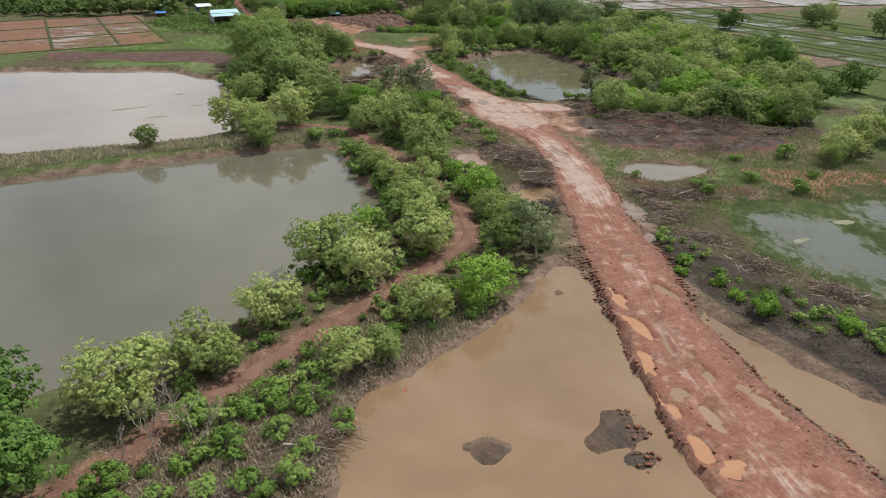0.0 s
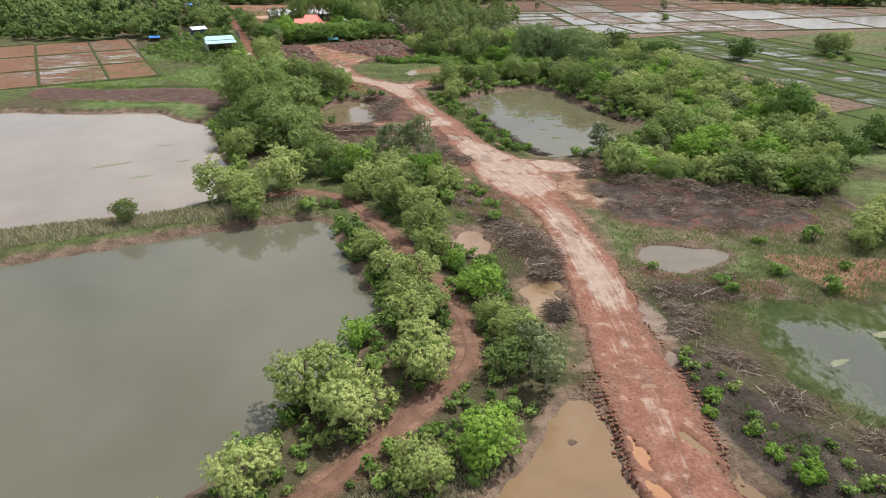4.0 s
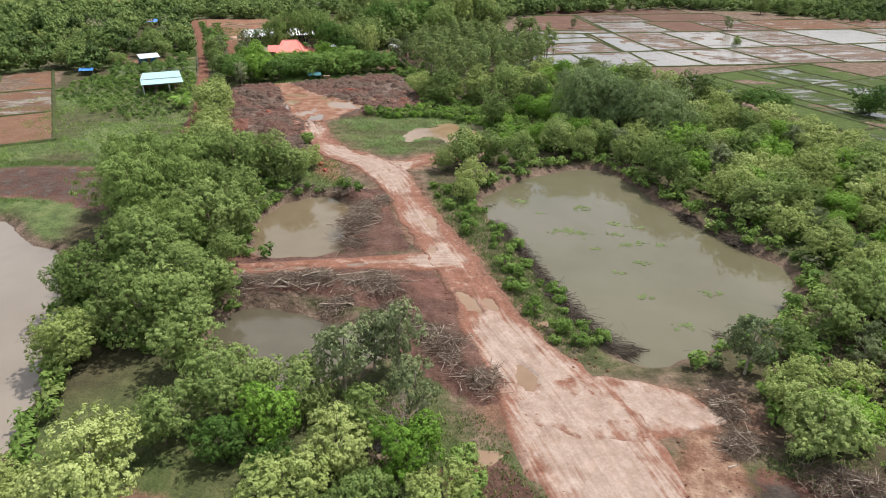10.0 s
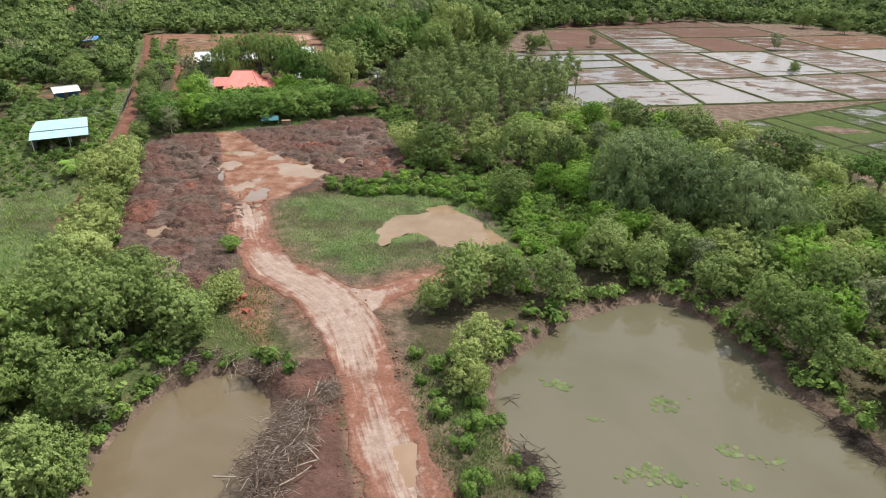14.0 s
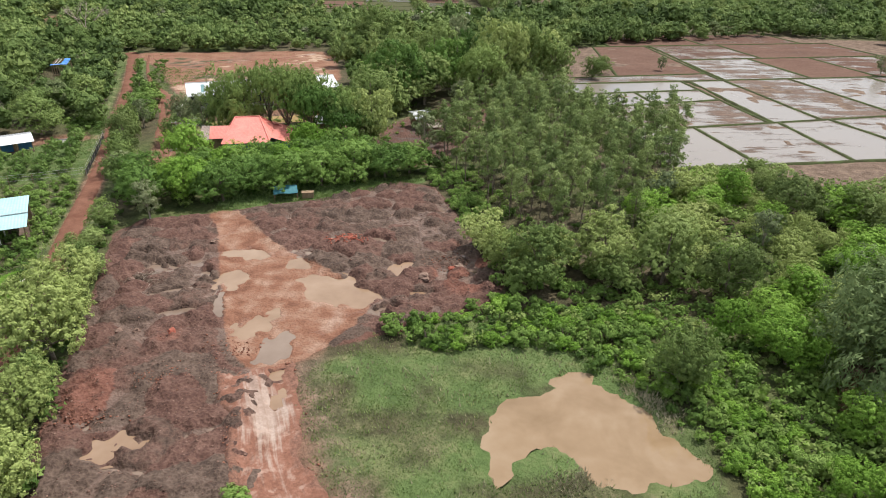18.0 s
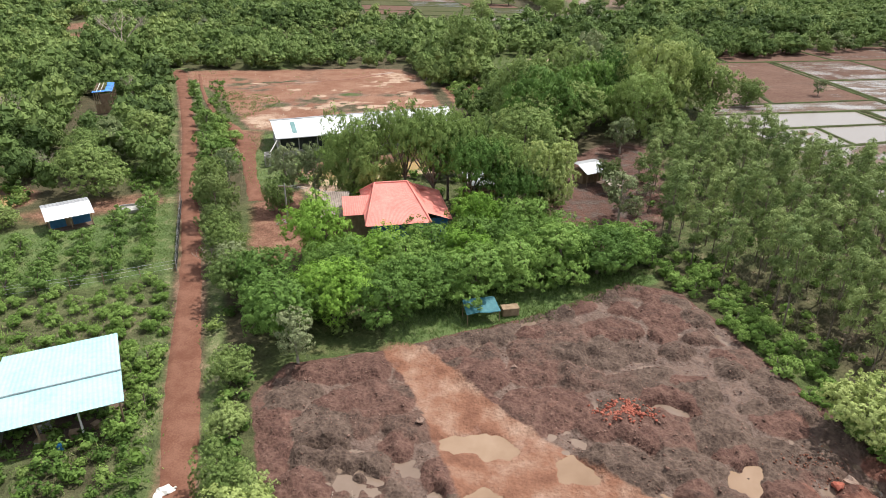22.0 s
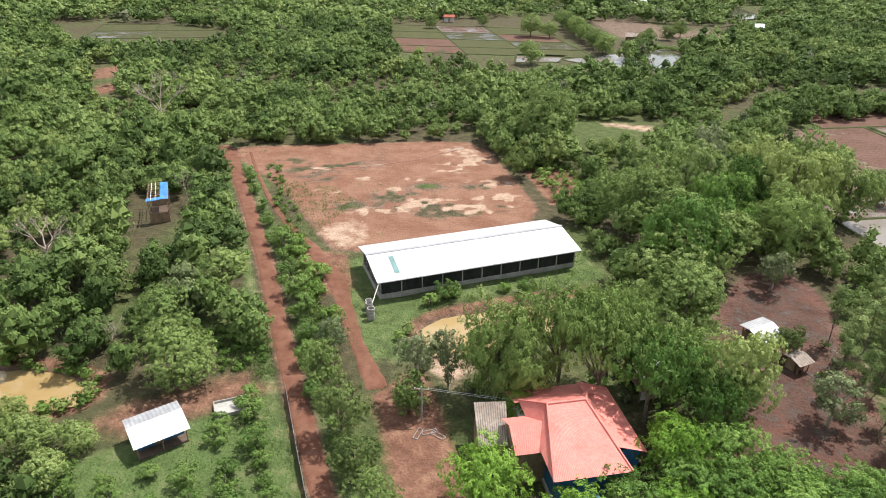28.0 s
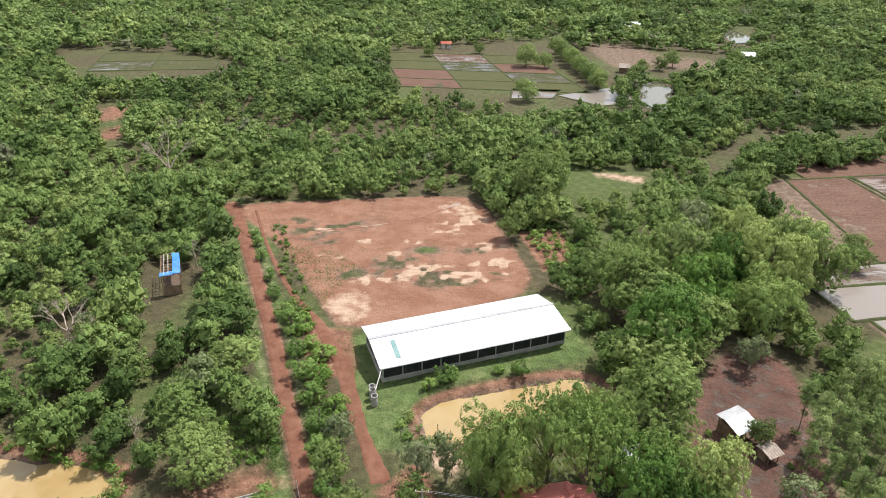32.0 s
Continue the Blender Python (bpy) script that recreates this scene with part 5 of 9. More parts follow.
# trees that stand out, sort by sort: x, y, radius
STANDING = {
    "dark_tree": [(-26.5, 27.5, 5.4), (-32, 32.5, 5), (-36, 27, 5), (-44.5, 163, 4.4), (-17.7, 113.8, 2.3), (-13.1, 111.7, 2), (68.7, 143.2, 5.5), (71.7, 123.7, 3.2), (82.3, 132.7, 3.4)],
    "deep_green_tree": [(-50, 258, 4.2), (-63, 261, 4.2), (-41, 262.8, 4.5), (-36, 265.5, 4.2), (-31, 268, 4.4), (-56, 264, 4.2), (-49, 267, 4), (-22, 272.5, 4), (-30, 275, 3.8), (-46, 270.6, 3.8), (-57.5, 268, 3.6), (-40.5, 273.5, 3.6),
        (-34, 277.5, 3.8), (-61, 255, 4.6), (-46.5, 261.4, 4.2), (-26, 270, 4.4), (-36, 273, 3.6)],
    "pale_tree": [(58, 92, 3), (62.5, 95.5, 3.2), (55, 89, 2), (-12, 57.6, 3.4), (-7.4, 55, 3.1), (-14.5, 47.3, 2.6), (-17.7, 40.4, 2.8), (-22.2, 36.1, 3.4), (7.3, 66.8, 2.5), (-4.4, 75, 2.2), (-2.8, 79, 2.5), (-6.4, 81, 2.3),
        (-2.3, 91.6, 3), (-1.6, 86.3, 2.4), (-7.3, 102.1, 3.5), (-3.9, 98.7, 3), (-8, 113, 2.9), (-10.7, 108.3, 3.3), (-25.5, 109.1, 4.3), (-34.4, 105.2, 3.4), (-30, 104, 2.6), (-28.6, 100.2, 2.8), (-37.1, 126.3, 3.3), (-25.8, 185.2, 2.3),
        (-44.8, 191.1, 3.7), (-47, 197.6, 4), (-49.7, 206.2, 3.4), (-53, 216, 4.5), (-56, 222, 4), (-57.6, 228, 3.4), (-32.5, 109.5, 1.7), (2.5, 174.1, 2.9), (1.8, 169.7, 2.1), (56.3, 220, 3.9), (53.8, 209, 3.6), (52.7, 242.9, 4.1),
        (4.8, 235.9, 4.7), (-10.1, 241.5, 3.3), (-7.6, 235.8, 2.9), (-1.7, 237.8, 3.4), (3.1, 190.2, 3.1), (-1.7, 61.4, 3.2), (-3.4, 69.5, 2.6), (-9.5, 86.2, 2.2), (5.2, 70.4, 2), (-1.6, 48.2, 2.4), (-7.4, 40.8, 2.3), (0.2, 108.1, 2.8),
        (-13.5, 105.5, 2.4)],
    "feathery_tree": [(-44.2, 156.5, 5.9), (-42, 171, 5.3), (-47.7, 166.9, 5.1), (-39.6, 162.7, 4.4), (-35, 149.5, 3.7), (-40, 149.8, 3.7), (-50, 174, 4)],
    "broadleaf_tree": [(-61.4, 240, 2.0), (-63.6, 247, 2.2), (-60, 233.5, 2.2), (-42.5, 387, 7.2), (-98.5, 292, 5), (-104, 301.5, 4.8), (-117.5, 277.5, 4.4), (-100, 314, 4.6), (-30, 317, 6.8), (-26.5, 331, 7), (-31.5, 342, 6), (-32.5, 302.5, 6),
        (-22, 322, 6.6), (-67, 262, 3.6), (-1.4, 73.2, 2.1), (6.2, 62, 2.2), (-4.6, 42, 1.6), (-20.1, 119.3, 3.1), (-19.5, 124.2, 2.6), (-28, 98.2, 2.1), (-35.2, 141.6, 5.1), (-32.8, 154.4, 4.8), (-35.8, 174.6, 4.4), (-27, 176.5, 3.4),
        (-41.1, 137.2, 3.4), (-30.7, 129.7, 4), (-25.1, 126.5, 3.5), (-26.4, 137, 3.3), (-37.9, 167.8, 3.4), (-32.2, 164.9, 3.3), (-29.8, 157.3, 3.1), (-28.4, 147, 2.4), (-30, 139.4, 3.1), (-28.4, 132.4, 3.6), (-34.4, 179.2, 3.4), (-31, 181, 3.4),
        (-26.8, 179.2, 2.6), (-44.4, 186, 4), (-40, 176, 4), (-36, 184, 3.3), (1, 186.6, 3.6), (-2.4, 184, 2.2), (6.2, 188.9, 2.9), (11.9, 188, 2.9), (19.5, 198.7, 3), (28.2, 196.2, 3), (43.1, 205, 3.6), (30.2, 188.9, 2.7),
        (32.9, 181.8, 3.3), (35.2, 177.6, 3.1), (36.6, 174.2, 2.5), (42.3, 186.2, 3.4), (11.4, 233.8, 4.4), (-3.8, 232.2, 4.2), (7.4, 213.8, 3.2), (5.6, 231.9, 2.7), (18.5, 194.5, 3.2), (23.5, 192.2, 2.6), (26.2, 205.9, 2.7), (26.9, 201.1, 2.5),
        (-5.5, 106.5, 2.8), (-12, 120, 2.6), (-6.5, 117.5, 2.4), (-23, 115.5, 2.6), (-16.5, 121, 2.4)],
    "grey_tree": [(-69, 265.5, 2.6), (-58, 250, 2.6), (-80, 298, 2.8), (-20, 286, 3.6), (-13, 318, 3.2), (9.4, 59.5, 2.4), (-9.2, 122.1, 3.5), (-4.6, 125, 3.3), (-2.5, 119, 2.6), (8.4, 63, 2.2), (-7, 126, 2.6)],
    "fruit_tree": [(-65.1, 313.4, 1.9), (-63.9, 314.2, 1.5), (-52.4, 315.4, 1.7), (-80, 289, 2.2), (-82.5, 296, 2.3), (-83.8, 301.5, 2.4), (-86.5, 307.5, 2.2), (-88.8, 313.8, 2.6), (-91, 320, 2), (-94, 327.5, 2.4), (-96, 332, 2.2), (-100, 340, 1.7),
        (-103, 347, 1.4), (-107, 356, 1.6), (-110, 363, 1.5), (-112, 368, 1.3)],
    "bush": [(-86, 312.5, 2.4), (-82.2, 305, 2.4), (-92.5, 328.5, 2.6), (-67.5, 311.5, 1.5), (-56, 316, 1.2), (-86, 319, 2.2), (-89, 322.5, 1.8), (-20, 102, 1.7), (-16.7, 102.6, 1.4), (-17, 34.5, 1.7), (-12.8, 36.4, 1.7), (10, 62, 1.6),
        (-29, 196.9, 1.7)],
    "fresh_tree": [(-8.7, 67, 1.9), (4.1, 76.6, 2.5), (1.4, 83.5, 1.5), (3.3, 51, 2.8), (-2.9, 112.9, 3), (-14.3, 116.5, 2.8), (24.2, 202.5, 2.7), (41.2, 192.9, 3.7), (14.8, 221.9, 2.6), (15.9, 199.3, 2.4)],
    "olive_tree": [(-45, 96.8, 2), (36.1, 201.6, 3.5), (53.8, 225.9, 4.9), (45, 244.2, 4.7), (35.8, 252.2, 4.4), (17.7, 230.4, 3.5)],
    "lime_tree": [(-56, 258, 4.4), (-42, 269, 3.8), (-52, 268.5, 4)],
    "bamboo_clump": [(26, 212, 6.6), (33, 208, 5.8), (30, 219, 6), (40, 203, 6.2)],
}
STAND_ALONE = [("dark_tree", 94.4, 226.5, 4.8), ("broadleaf_tree", 99.5, 323.6, 2.0), ("broadleaf_tree", 24.3, 354.5, 3.2), ("broadleaf_tree", 28.5, 362.5, 3.0), ("grey_tree", 47.4, 367.5, 2.0), ("olive_tree", 126.4, 236.5, 4.8), ("pale_tree", 133, 241, 4.4), ("olive_tree", 134, 208, 5.0), ("bush", 125.8, 231, 1.6), ("bush", 128.4, 225.4, 1.6), ("broadleaf_tree", 148.3, 424, 4.6), ("broadleaf_tree", 159, 420, 4.4), ("broadleaf_tree", 156.6, 406, 3.2), ("pale_tree", 61, 70, 4.5), ("broadleaf_tree", 70, 99, 4.2), ("pale_tree", 76, 92, 4.0), ("broadleaf_tree", 66, 84, 3.4), ("broadleaf_tree", 82, 110, 4.2), ("grey_tree", 110.6, 363.8, 2.6), ("broadleaf_tree", 80, 430, 3)]
for sort, places in STANDING.items():
    for x, y, r in places:
        plant(sort, x, y, (1.03 if sort in ("deep_green_tree", "lime_tree") and y > 250 else 1.0) * r / TREE_SORTS[sort][0], "trees round the ponds and farm" if sort != "bush" else "bushes along the tracks", "", 3, 0.95 if sort in ("deep_green_tree", "lime_tree") and y > 250 else 1.14 if 92 < y < 236 and sort != "bush" else 1.0)
# tall trees: sort, x, y, radius, stretch
TALL = [("feathery_tree", -58.6, 290.2, 4.8, 1.58), ("feathery_tree", -55.6, 288.8, 4.2, 1.6), ("spreading_tree", -51, 291, 5.8, 2.1), ("spreading_tree", -46.6, 288.4, 5.8, 2.0), ("spreading_tree", -44.6, 293, 5, 2.1), ("umbrella_tree", -41.4, 286, 6, 1.75), ("spreading_tree", -37, 288.6, 5.4, 1.75), ("umbrella_tree", -35.6, 283.8, 4.6, 1.6), ("pale_tree", -30.6, 288.2, 4.3, 1.7), ("olive_tree", -18.8, 299.4, 2.2, 1.2),
        ("lime_tree", -40.8, 278, 4, 1.2), ("lime_tree", -60.6, 272.5, 3.9, 1.4), ("grey_tree", -68.5, 290.4, 3, 1.5), ("grey_tree", -64.6, 291.6, 2.7, 1.5), ("broadleaf_tree", -69.2, 287, 2.4, 1.4), ("olive_tree", -76.5, 282.4, 3.1, 1.3), ("olive_tree", -74.3, 276.6, 2.8, 1.3),
        ("broadleaf_tree", -71.1, 269.4, 3.1, 1.3), ("broadleaf_tree", -80.4, 291.8, 2.7, 1.3), ("fresh_tree", -56.3, 285.4, 1.9, 1.4), ("broadleaf_tree", -31.5, 286, 3.2, 1.2), ("broadleaf_tree", -110.5, 279.5, 3, 1), ("broadleaf_tree", -105.5, 273.5, 2.8, 1), ("pale_tree", -115.5, 283.6, 2.2, 1),
        ("broadleaf_tree", -105.4, 280, 2.2, 1), ("broadleaf_tree", -118, 272, 3.4, 1), ("broadleaf_tree", -111, 270, 3.2, 1), ("pale_tree", -3.5, 338, 7, 1.7), ("broadleaf_tree", 3, 343, 6.5, 1.6), ("dark_tree", -10, 340, 6.5, 1.6), ("pale_tree", 8, 352, 6.4, 1.3),
        ("deep_green_tree", -16, 334, 6, 1.5), ("broadleaf_tree", -20, 345, 6.5, 1.5), ("feathery_tree", -8, 328, 6, 1.2), ("dark_tree", -28, 318, 7, 1.35), ("dark_tree", -22, 326, 6.6, 1.35), ("broadleaf_tree", -42.5, 387, 7.2, 1.2), ("broadleaf_tree", -30, 334, 6.2, 1.3),
        ("grey_tree", -14, 352, 5, 1.5), ("pale_tree", 0, 360, 6, 1.3), ("broadleaf_tree", 12, 345, 5.5, 1.3), ("umbrella_tree", 68, 222.5, 5.6, 1.05)]
for sort, x, y, r, up in TALL:
    plant(sort, x, y, r / TREE_SORTS[sort][0], "tall trees behind the house", "", 3, up)
for x, y, r in ((-27, 574, 6.5), (-18, 569, 4.5), (-50, 609, 3.6), (-34, 501, 5.5), (-6, 611, 5), (-5, 600, 4.6), (-4, 590, 5), (-3.5, 580, 4.6), (-3, 572, 5), (-1, 556, 4.6), (-2, 564, 4.2), (0, 548, 4.2), (0, 540, 4.6), (1, 530, 4.4), (1, 523, 5), (-78, 599, 4), (-112, 567, 4), (49, 575, 4.4), (40, 566, 4), (30, 562, 3.6), (84, 583, 4), (22, 545, 4)):
    STAND_ALONE.append(("broadleaf_tree", x, y, r))
for sort, x, y, r in STAND_ALONE:
    plant(sort, x, y, r / TREE_SORTS[sort][0], "lone trees in the paddies", "lone tree standing on a paddy bank")


def open_spot(gap):
    return lambda x, y: clear_of(x, y) and all((x - a) ** 2 + (y - b) ** 2 > (r * 0.8 + gap) ** 2 for a, b, r in planted)


RIGHT_WOOD = [(25, 122), (31, 114), (60, 107), (80, 150), (78, 177), (73, 204), (57, 244), (33, 274), (18, 262), (9, 238), (16, 226), (21, 206), (22, 195), (28, 194), (36, 184), (42, 166), (48, 150), (44, 138), (36, 133), (28, 128)]
LEFT_WOOD = [(-42, 130), (-36, 126), (-28, 128), (-27, 132), (-29, 150), (-31, 165), (-30, 176), (-26, 184), (-40, 190), (-50, 170), (-44, 145)]
BANK_WOOD = [(-23, 28), (-16, 46), (-10, 56), (-5, 68), (-9, 84), (-14, 100), (-5, 104), (0, 92), (7, 82), (8, 72), (5, 60), (9, 58), (2, 47), (-8, 40)]
HEDGE = [(-40, 186), (-47, 193), (-54, 212), (-60.5, 235), (-65, 250), (-62.5, 250), (-58.5, 236), (-52.5, 217), (-47, 203)]
rest = open_spot(1.2)
grove(["broadleaf_tree", "broadleaf_tree", "pale_tree", "pale_tree", "pale_tree", "fresh_tree", "fresh_tree", "grey_tree"], scatter(RIGHT_WOOD, 4.1, 1, rest), "trees of the wood by the square pond", 0.5, 1.12, 1)
grove(["broadleaf_tree", "olive_tree", "bush", "bush"], scatter(LEFT_WOOD, 4.0, 2, rest), "trees of the wood between the ponds", 0.5, 0.85, 2)
grove(["bush"], scatter(BANK_WOOD, 3.4, 3, open_spot(0.2)), "bushes along the pond bank", 0.4, 0.8, 3)
grove(["broadleaf_tree", "pale_tree", "bush"], scatter(HEDGE, 3.6, 4, rest), "hedge trees beside the mud field", 0.55, 0.85, 4)
grove(["slender_tree"], scatter(EUCALYPT, 3.0, 5, rest), "rows of slender plantation trees", 0.85, 1.2, 5)
for poly, gap, sd in (([(-21, 221.5), (-9, 229), (6, 226), (13, 222), (17, 208), (19, 202), (11, 199), (7.5, 208), (3, 217), (-5, 220), (-15, 219)], 1.7, 6), ([(3, 170), (9, 154), (16, 131), (11, 130), (3, 150), (-2, 166), (-4, 178), (2, 178)], 2.6, 7), ([(23, 66), (25, 58), (31, 50), (38, 42), (36, 40), (27, 48), (22, 57)], 2.6, 8),
                      ([(25, 88), (40, 92), (60, 92), (60, 76), (42, 76), (28, 77), (24, 82)], 6.8, 9), ([(-20, 273), (-12.6, 250), (-6, 231), (-1, 233), (-8, 252), (-14, 276)], 1.8, 10), ([(-13, 247), (-8, 229), (0, 226), (8, 226), (4, 236), (-9, 250)], 2.6, 11), ([(-16, 124), (2, 120), (10, 94), (6, 92), (-4, 104)], 3.4, 12),
                      ([(-26, 26), (-17, 34), (-5, 40), (-8, 30), (-16, 20)], 2.6, 13), ([(6, 200), (16, 193), (12, 188), (0, 192), (-4, 196)], 2.6, 14), ([(-98, 303), (-88, 308), (-85, 296), (-94, 294)], 2.4, 15), ([(-77, 264), (-71, 250), (-67, 240), (-72, 240), (-80, 247)], 2.6, 16)):
    thick = sd in (6, 8, 14)
    grove(["thicket", "thicket", "bush"] if thick else ["bush"], scatter(poly, gap, sd, lambda x, y: clear_of(x, y, 0.3, -0.2)), "creeper thickets on the banks" if thick else "bushes along the tracks", 0.35, 0.95, sd)

# low growth on the banks and under the trees: x, y, size
LOW = []
for which, keep_side in ((4, lambda x, y: x > 24 or y > 176), (5, lambda x, y: x < -24 or y > 171), (6, lambda x, y: x < -22), (1, lambda x, y: x > -50 and y > 112), (0, lambda x, y: x > -17 and y < 98), (15, lambda x, y: True), (14, lambda x, y: y < 304), (13, lambda x, y: True), (16, lambda x, y: True)):
    o = PONDS[which][0]
    ring = np.concatenate([np.linspace(a, b, max(1, int(np.hypot(*(b - a)) / 0.8)), endpoint=False) for a, b in zip(o, np.roll(o, -1, 0))])
    mid = o.mean(0)
    for q in ring:
        d = (q - mid) / np.hypot(*(q - mid))
        x, y = q + d * random.uniform(0.3, 3.2)
        if keep_side(x, y) and clear_of(x, y, 0.2, 0.1):
            LOW.append((float(x), float(y), random.uniform(0.5, 1.5)))
for poly, gap, sd, lo, hi in ((RIGHT_WOOD, 2.3, 31, 0.8, 1.7), (LEFT_WOOD, 2.2, 32, 0.7, 1.5), (BANK_WOOD, 1.7, 33, 0.5, 1.1), (HEDGE, 1.7, 34, 0.6, 1.4), (EUCALYPT, 4.0, 35, 0.5, 1.0), ([(-72, 262), (-22, 280), (-20, 270), (-48, 257), (-66, 250)], 3.2, 36, 0.6, 1.2), ([(-64, 300), (-24, 302), (-24, 290), (-60, 288)], 3.2, 37, 0.6, 1.3),
                              ([(-104, 262), (-70, 240), (-62, 222), (-72, 214), (-86, 222), (-104, 242)], 1.7, 38, 0.45, 0.95), ([(-21, 221.5), (-8, 228), (4, 224), (11, 211), (18, 205), (10, 198), (5, 212), (-4, 219), (-15, 219)], 1.5, 39, 0.5, 1.1), ([(-14, 274), (-7, 250), (-2, 236), (4, 238), (-4, 252), (-11, 275)], 1.6, 40, 0.5, 1.1), ([(-8, 224), (8, 234), (22, 226), (26, 212), (24, 196), (12, 194), (9, 208), (4, 218)], 1.4, 51, 0.6, 1.2), ([(-78, 268), (-74, 268), (-79, 290), (-85, 306), (-93, 328), (-104, 358), (-110, 374), (-106, 374), (-90, 330), (-81, 304)], 2.0, 45, 0.5, 1.2),
                              ([(-100, 303), (-88, 308), (-85, 296), (-94, 294)], 1.8, 46, 0.5, 1.1), ([(-48, 392), (-36, 372), (-32, 352), (-38, 338), (-42, 346), (-46, 368), (-54, 390)], 2.2, 47, 0.7, 1.6), ([(24, 67), (27, 58), (33, 50), (40, 43), (37, 40), (28, 47), (22, 58)], 1.8, 48, 0.4, 0.9), ([(-22, 26), (-8, 42), (0, 47), (-8, 36), (-12, 22)], 2.4, 49, 0.3, 0.7), ([(-84, 246), (-72, 250), (-66, 240), (-64, 230), (-76, 232)], 1.5, 50, 0.4, 1.0)):
    LOW += [(x, y, random.uniform(lo, hi)) for x, y in scatter(poly, gap, sd, lambda x, y: clear_of(x, y, 0.3, 0.0))]

# fruit trees in rows
across_v, along_v = np.array((-19.4, -8.2)) / 21.06, np.array((-8.2, 19.4)) / 21.06
for i in range(7):
    for j in range(9):
        q = np.array((-80.3, 267.6)) + across_v * i * 3.75 + along_v * j * 2.75 + np.array((random.uniform(-0.3, 0.3), random.uniform(-0.3, 0.3)))
        if inside(np.array([q[0]]), np.array([q[1]]), ORCHARD)[0] > 0.6 and not (q[0] < -92 and q[1] > 276.5) and (i * 7 + j * 3) % 11:
            plant("fruit_tree", q[0], q[1], random.uniform(0.62, 1.18), "fruit trees of the orchard", "small round fruit tree standing in the fenced orchard")
for i, (x, y) in enumerate(scatter(NURSERY, 1.9, 21, lambda x, y: not (-86 < x < -68 and y < 252 + (x + 80) * 0.3))):
    plant("bush", x, y, random.uniform(0.4, 0.62), "young plants of the nursery", "low young plant in the nursery plot")

# the woods beyond
NOT_WOOD = [PADDIES, LEFT_PADDY, FAR_PADDY, FAR_PADDY_B, FAR_BROWN, FAR_CLEAR, RED_FIELD, MUD, ORCHARD, NURSERY, LEFT_MEADOW, SHED_LAWN, PLOUGHED, EAST_YARD, GRASS_FIELD, YARD,
            [(-72, 256), (-20, 270), (-30, 300), (-66, 300), (-78, 275)], [(-22, 400), (-36, 402), (-34, 416), (-4, 416), (-4, 400)], [(-112, 288), (-90, 300), (-84, 290), (-108, 274)], RIGHT_WOOD, EUCALYPT, [(-131, 352), (-118, 352), (-109, 326), (-121, 325)], [(-119, 386), (-112, 388), (-98, 348), (-84, 330), (-80, 306), (-76, 290), (-80, 282), (-90, 306), (-99, 330), (-110, 358)],
            [(-150, 285), (-108, 287), (-106, 277), (-150, 273)], [(16, 412), (40, 440), (110, 446), (100, 470), (40, 452), (8, 420)]]
OPEN_AHEAD = [(FAR_PADDY, (18, 34)), (FAR_PADDY_B, (18, 34)), (FAR_BROWN, (18, 34)), (PONDS[16][0], (16, 30)), (PONDS[17][0], (18, 34)), (FAR_CLEAR, (14,)), ([(-24, 396), (-34, 398), (-34, 410), (-4, 412), (-4, 398)], (6,)), (PADDIES, (9, 16)), (PLOUGHED, (8,))]
NOT_WOOD_BOX = [(np.array(p, float), np.array(p, float).min(0) - 1, np.array(p, float).max(0) + 1) for p in NOT_WOOD] + [(p, p.min(0) - 2, p.max(0) + 2) for p, *_ in PONDS]


def wooded(P):
    ok = (np.abs(P[:, 0]) < 0.74 * P[:, 1] + 40) & (P[:, 1] < 560) | (np.abs(P[:, 0] + 64) < 0.74 * (P[:, 1] - 215) + 30) & (P[:, 1] > 250)
    ok &= (P[:, 1] > 262) | (P[:, 0] > 60) & (P[:, 1] > 430) | (P[:, 0] < -112) & (P[:, 1] > 262)
    for p, lo, hi in NOT_WOOD_BOX:
        box = ok & (P[:, 0] > lo[0]) & (P[:, 0] < hi[0]) & (P[:, 1] > lo[1]) & (P[:, 1] < hi[1])
        idx = np.nonzero(box)[0]
        if len(idx):
            ok[idx[inside(P[idx, 0], P[idx, 1], p) > -1.0]] = False
    away = P - np.array((-64.0, 226.0))
    away /= np.hypot(away[:, 0], away[:, 1])[:, None]
    for poly, gaps in OPEN_AHEAD:
        p = np.asarray(poly, float)
        lo, hi = p.min(0) - 40, p.max(0) + 40
        idx = np.nonzero(ok & (P[:, 0] > lo[0]) & (P[:, 0] < hi[0]) & (P[:, 1] > lo[1]) & (P[:, 1] < hi[1]))[0]
        for gap in gaps:
            if len(idx):
                ok[idx[inside(P[idx, 0] + away[idx, 0] * gap, P[idx, 1] + away[idx, 1] * gap, p) > 0]] = False
    for ln, wide in ((RED_PATH, 3.2),):
        ok &= from_line(P[:, 0], P[:, 1], [p[:2] for p in ln]) > wide
    for x, y, r in planted:
        ok &= (P[:, 0] - x) ** 2 + (P[:, 1] - y) ** 2 > (0.75 * r + 0.8) ** 2
    return ok


def jittered(x0, x1, y0, y1, step, seed):
    rng = np.random.default_rng(seed)
    X, Y = np.meshgrid(np.arange(x0, x1, step), np.arange(y0, y1, step))
    P = np.stack([X.ravel(), Y.ravel()], -1) + rng.uniform(-0.45, 0.45, (X.size, 2)) * step
    return P[wooded(P)]


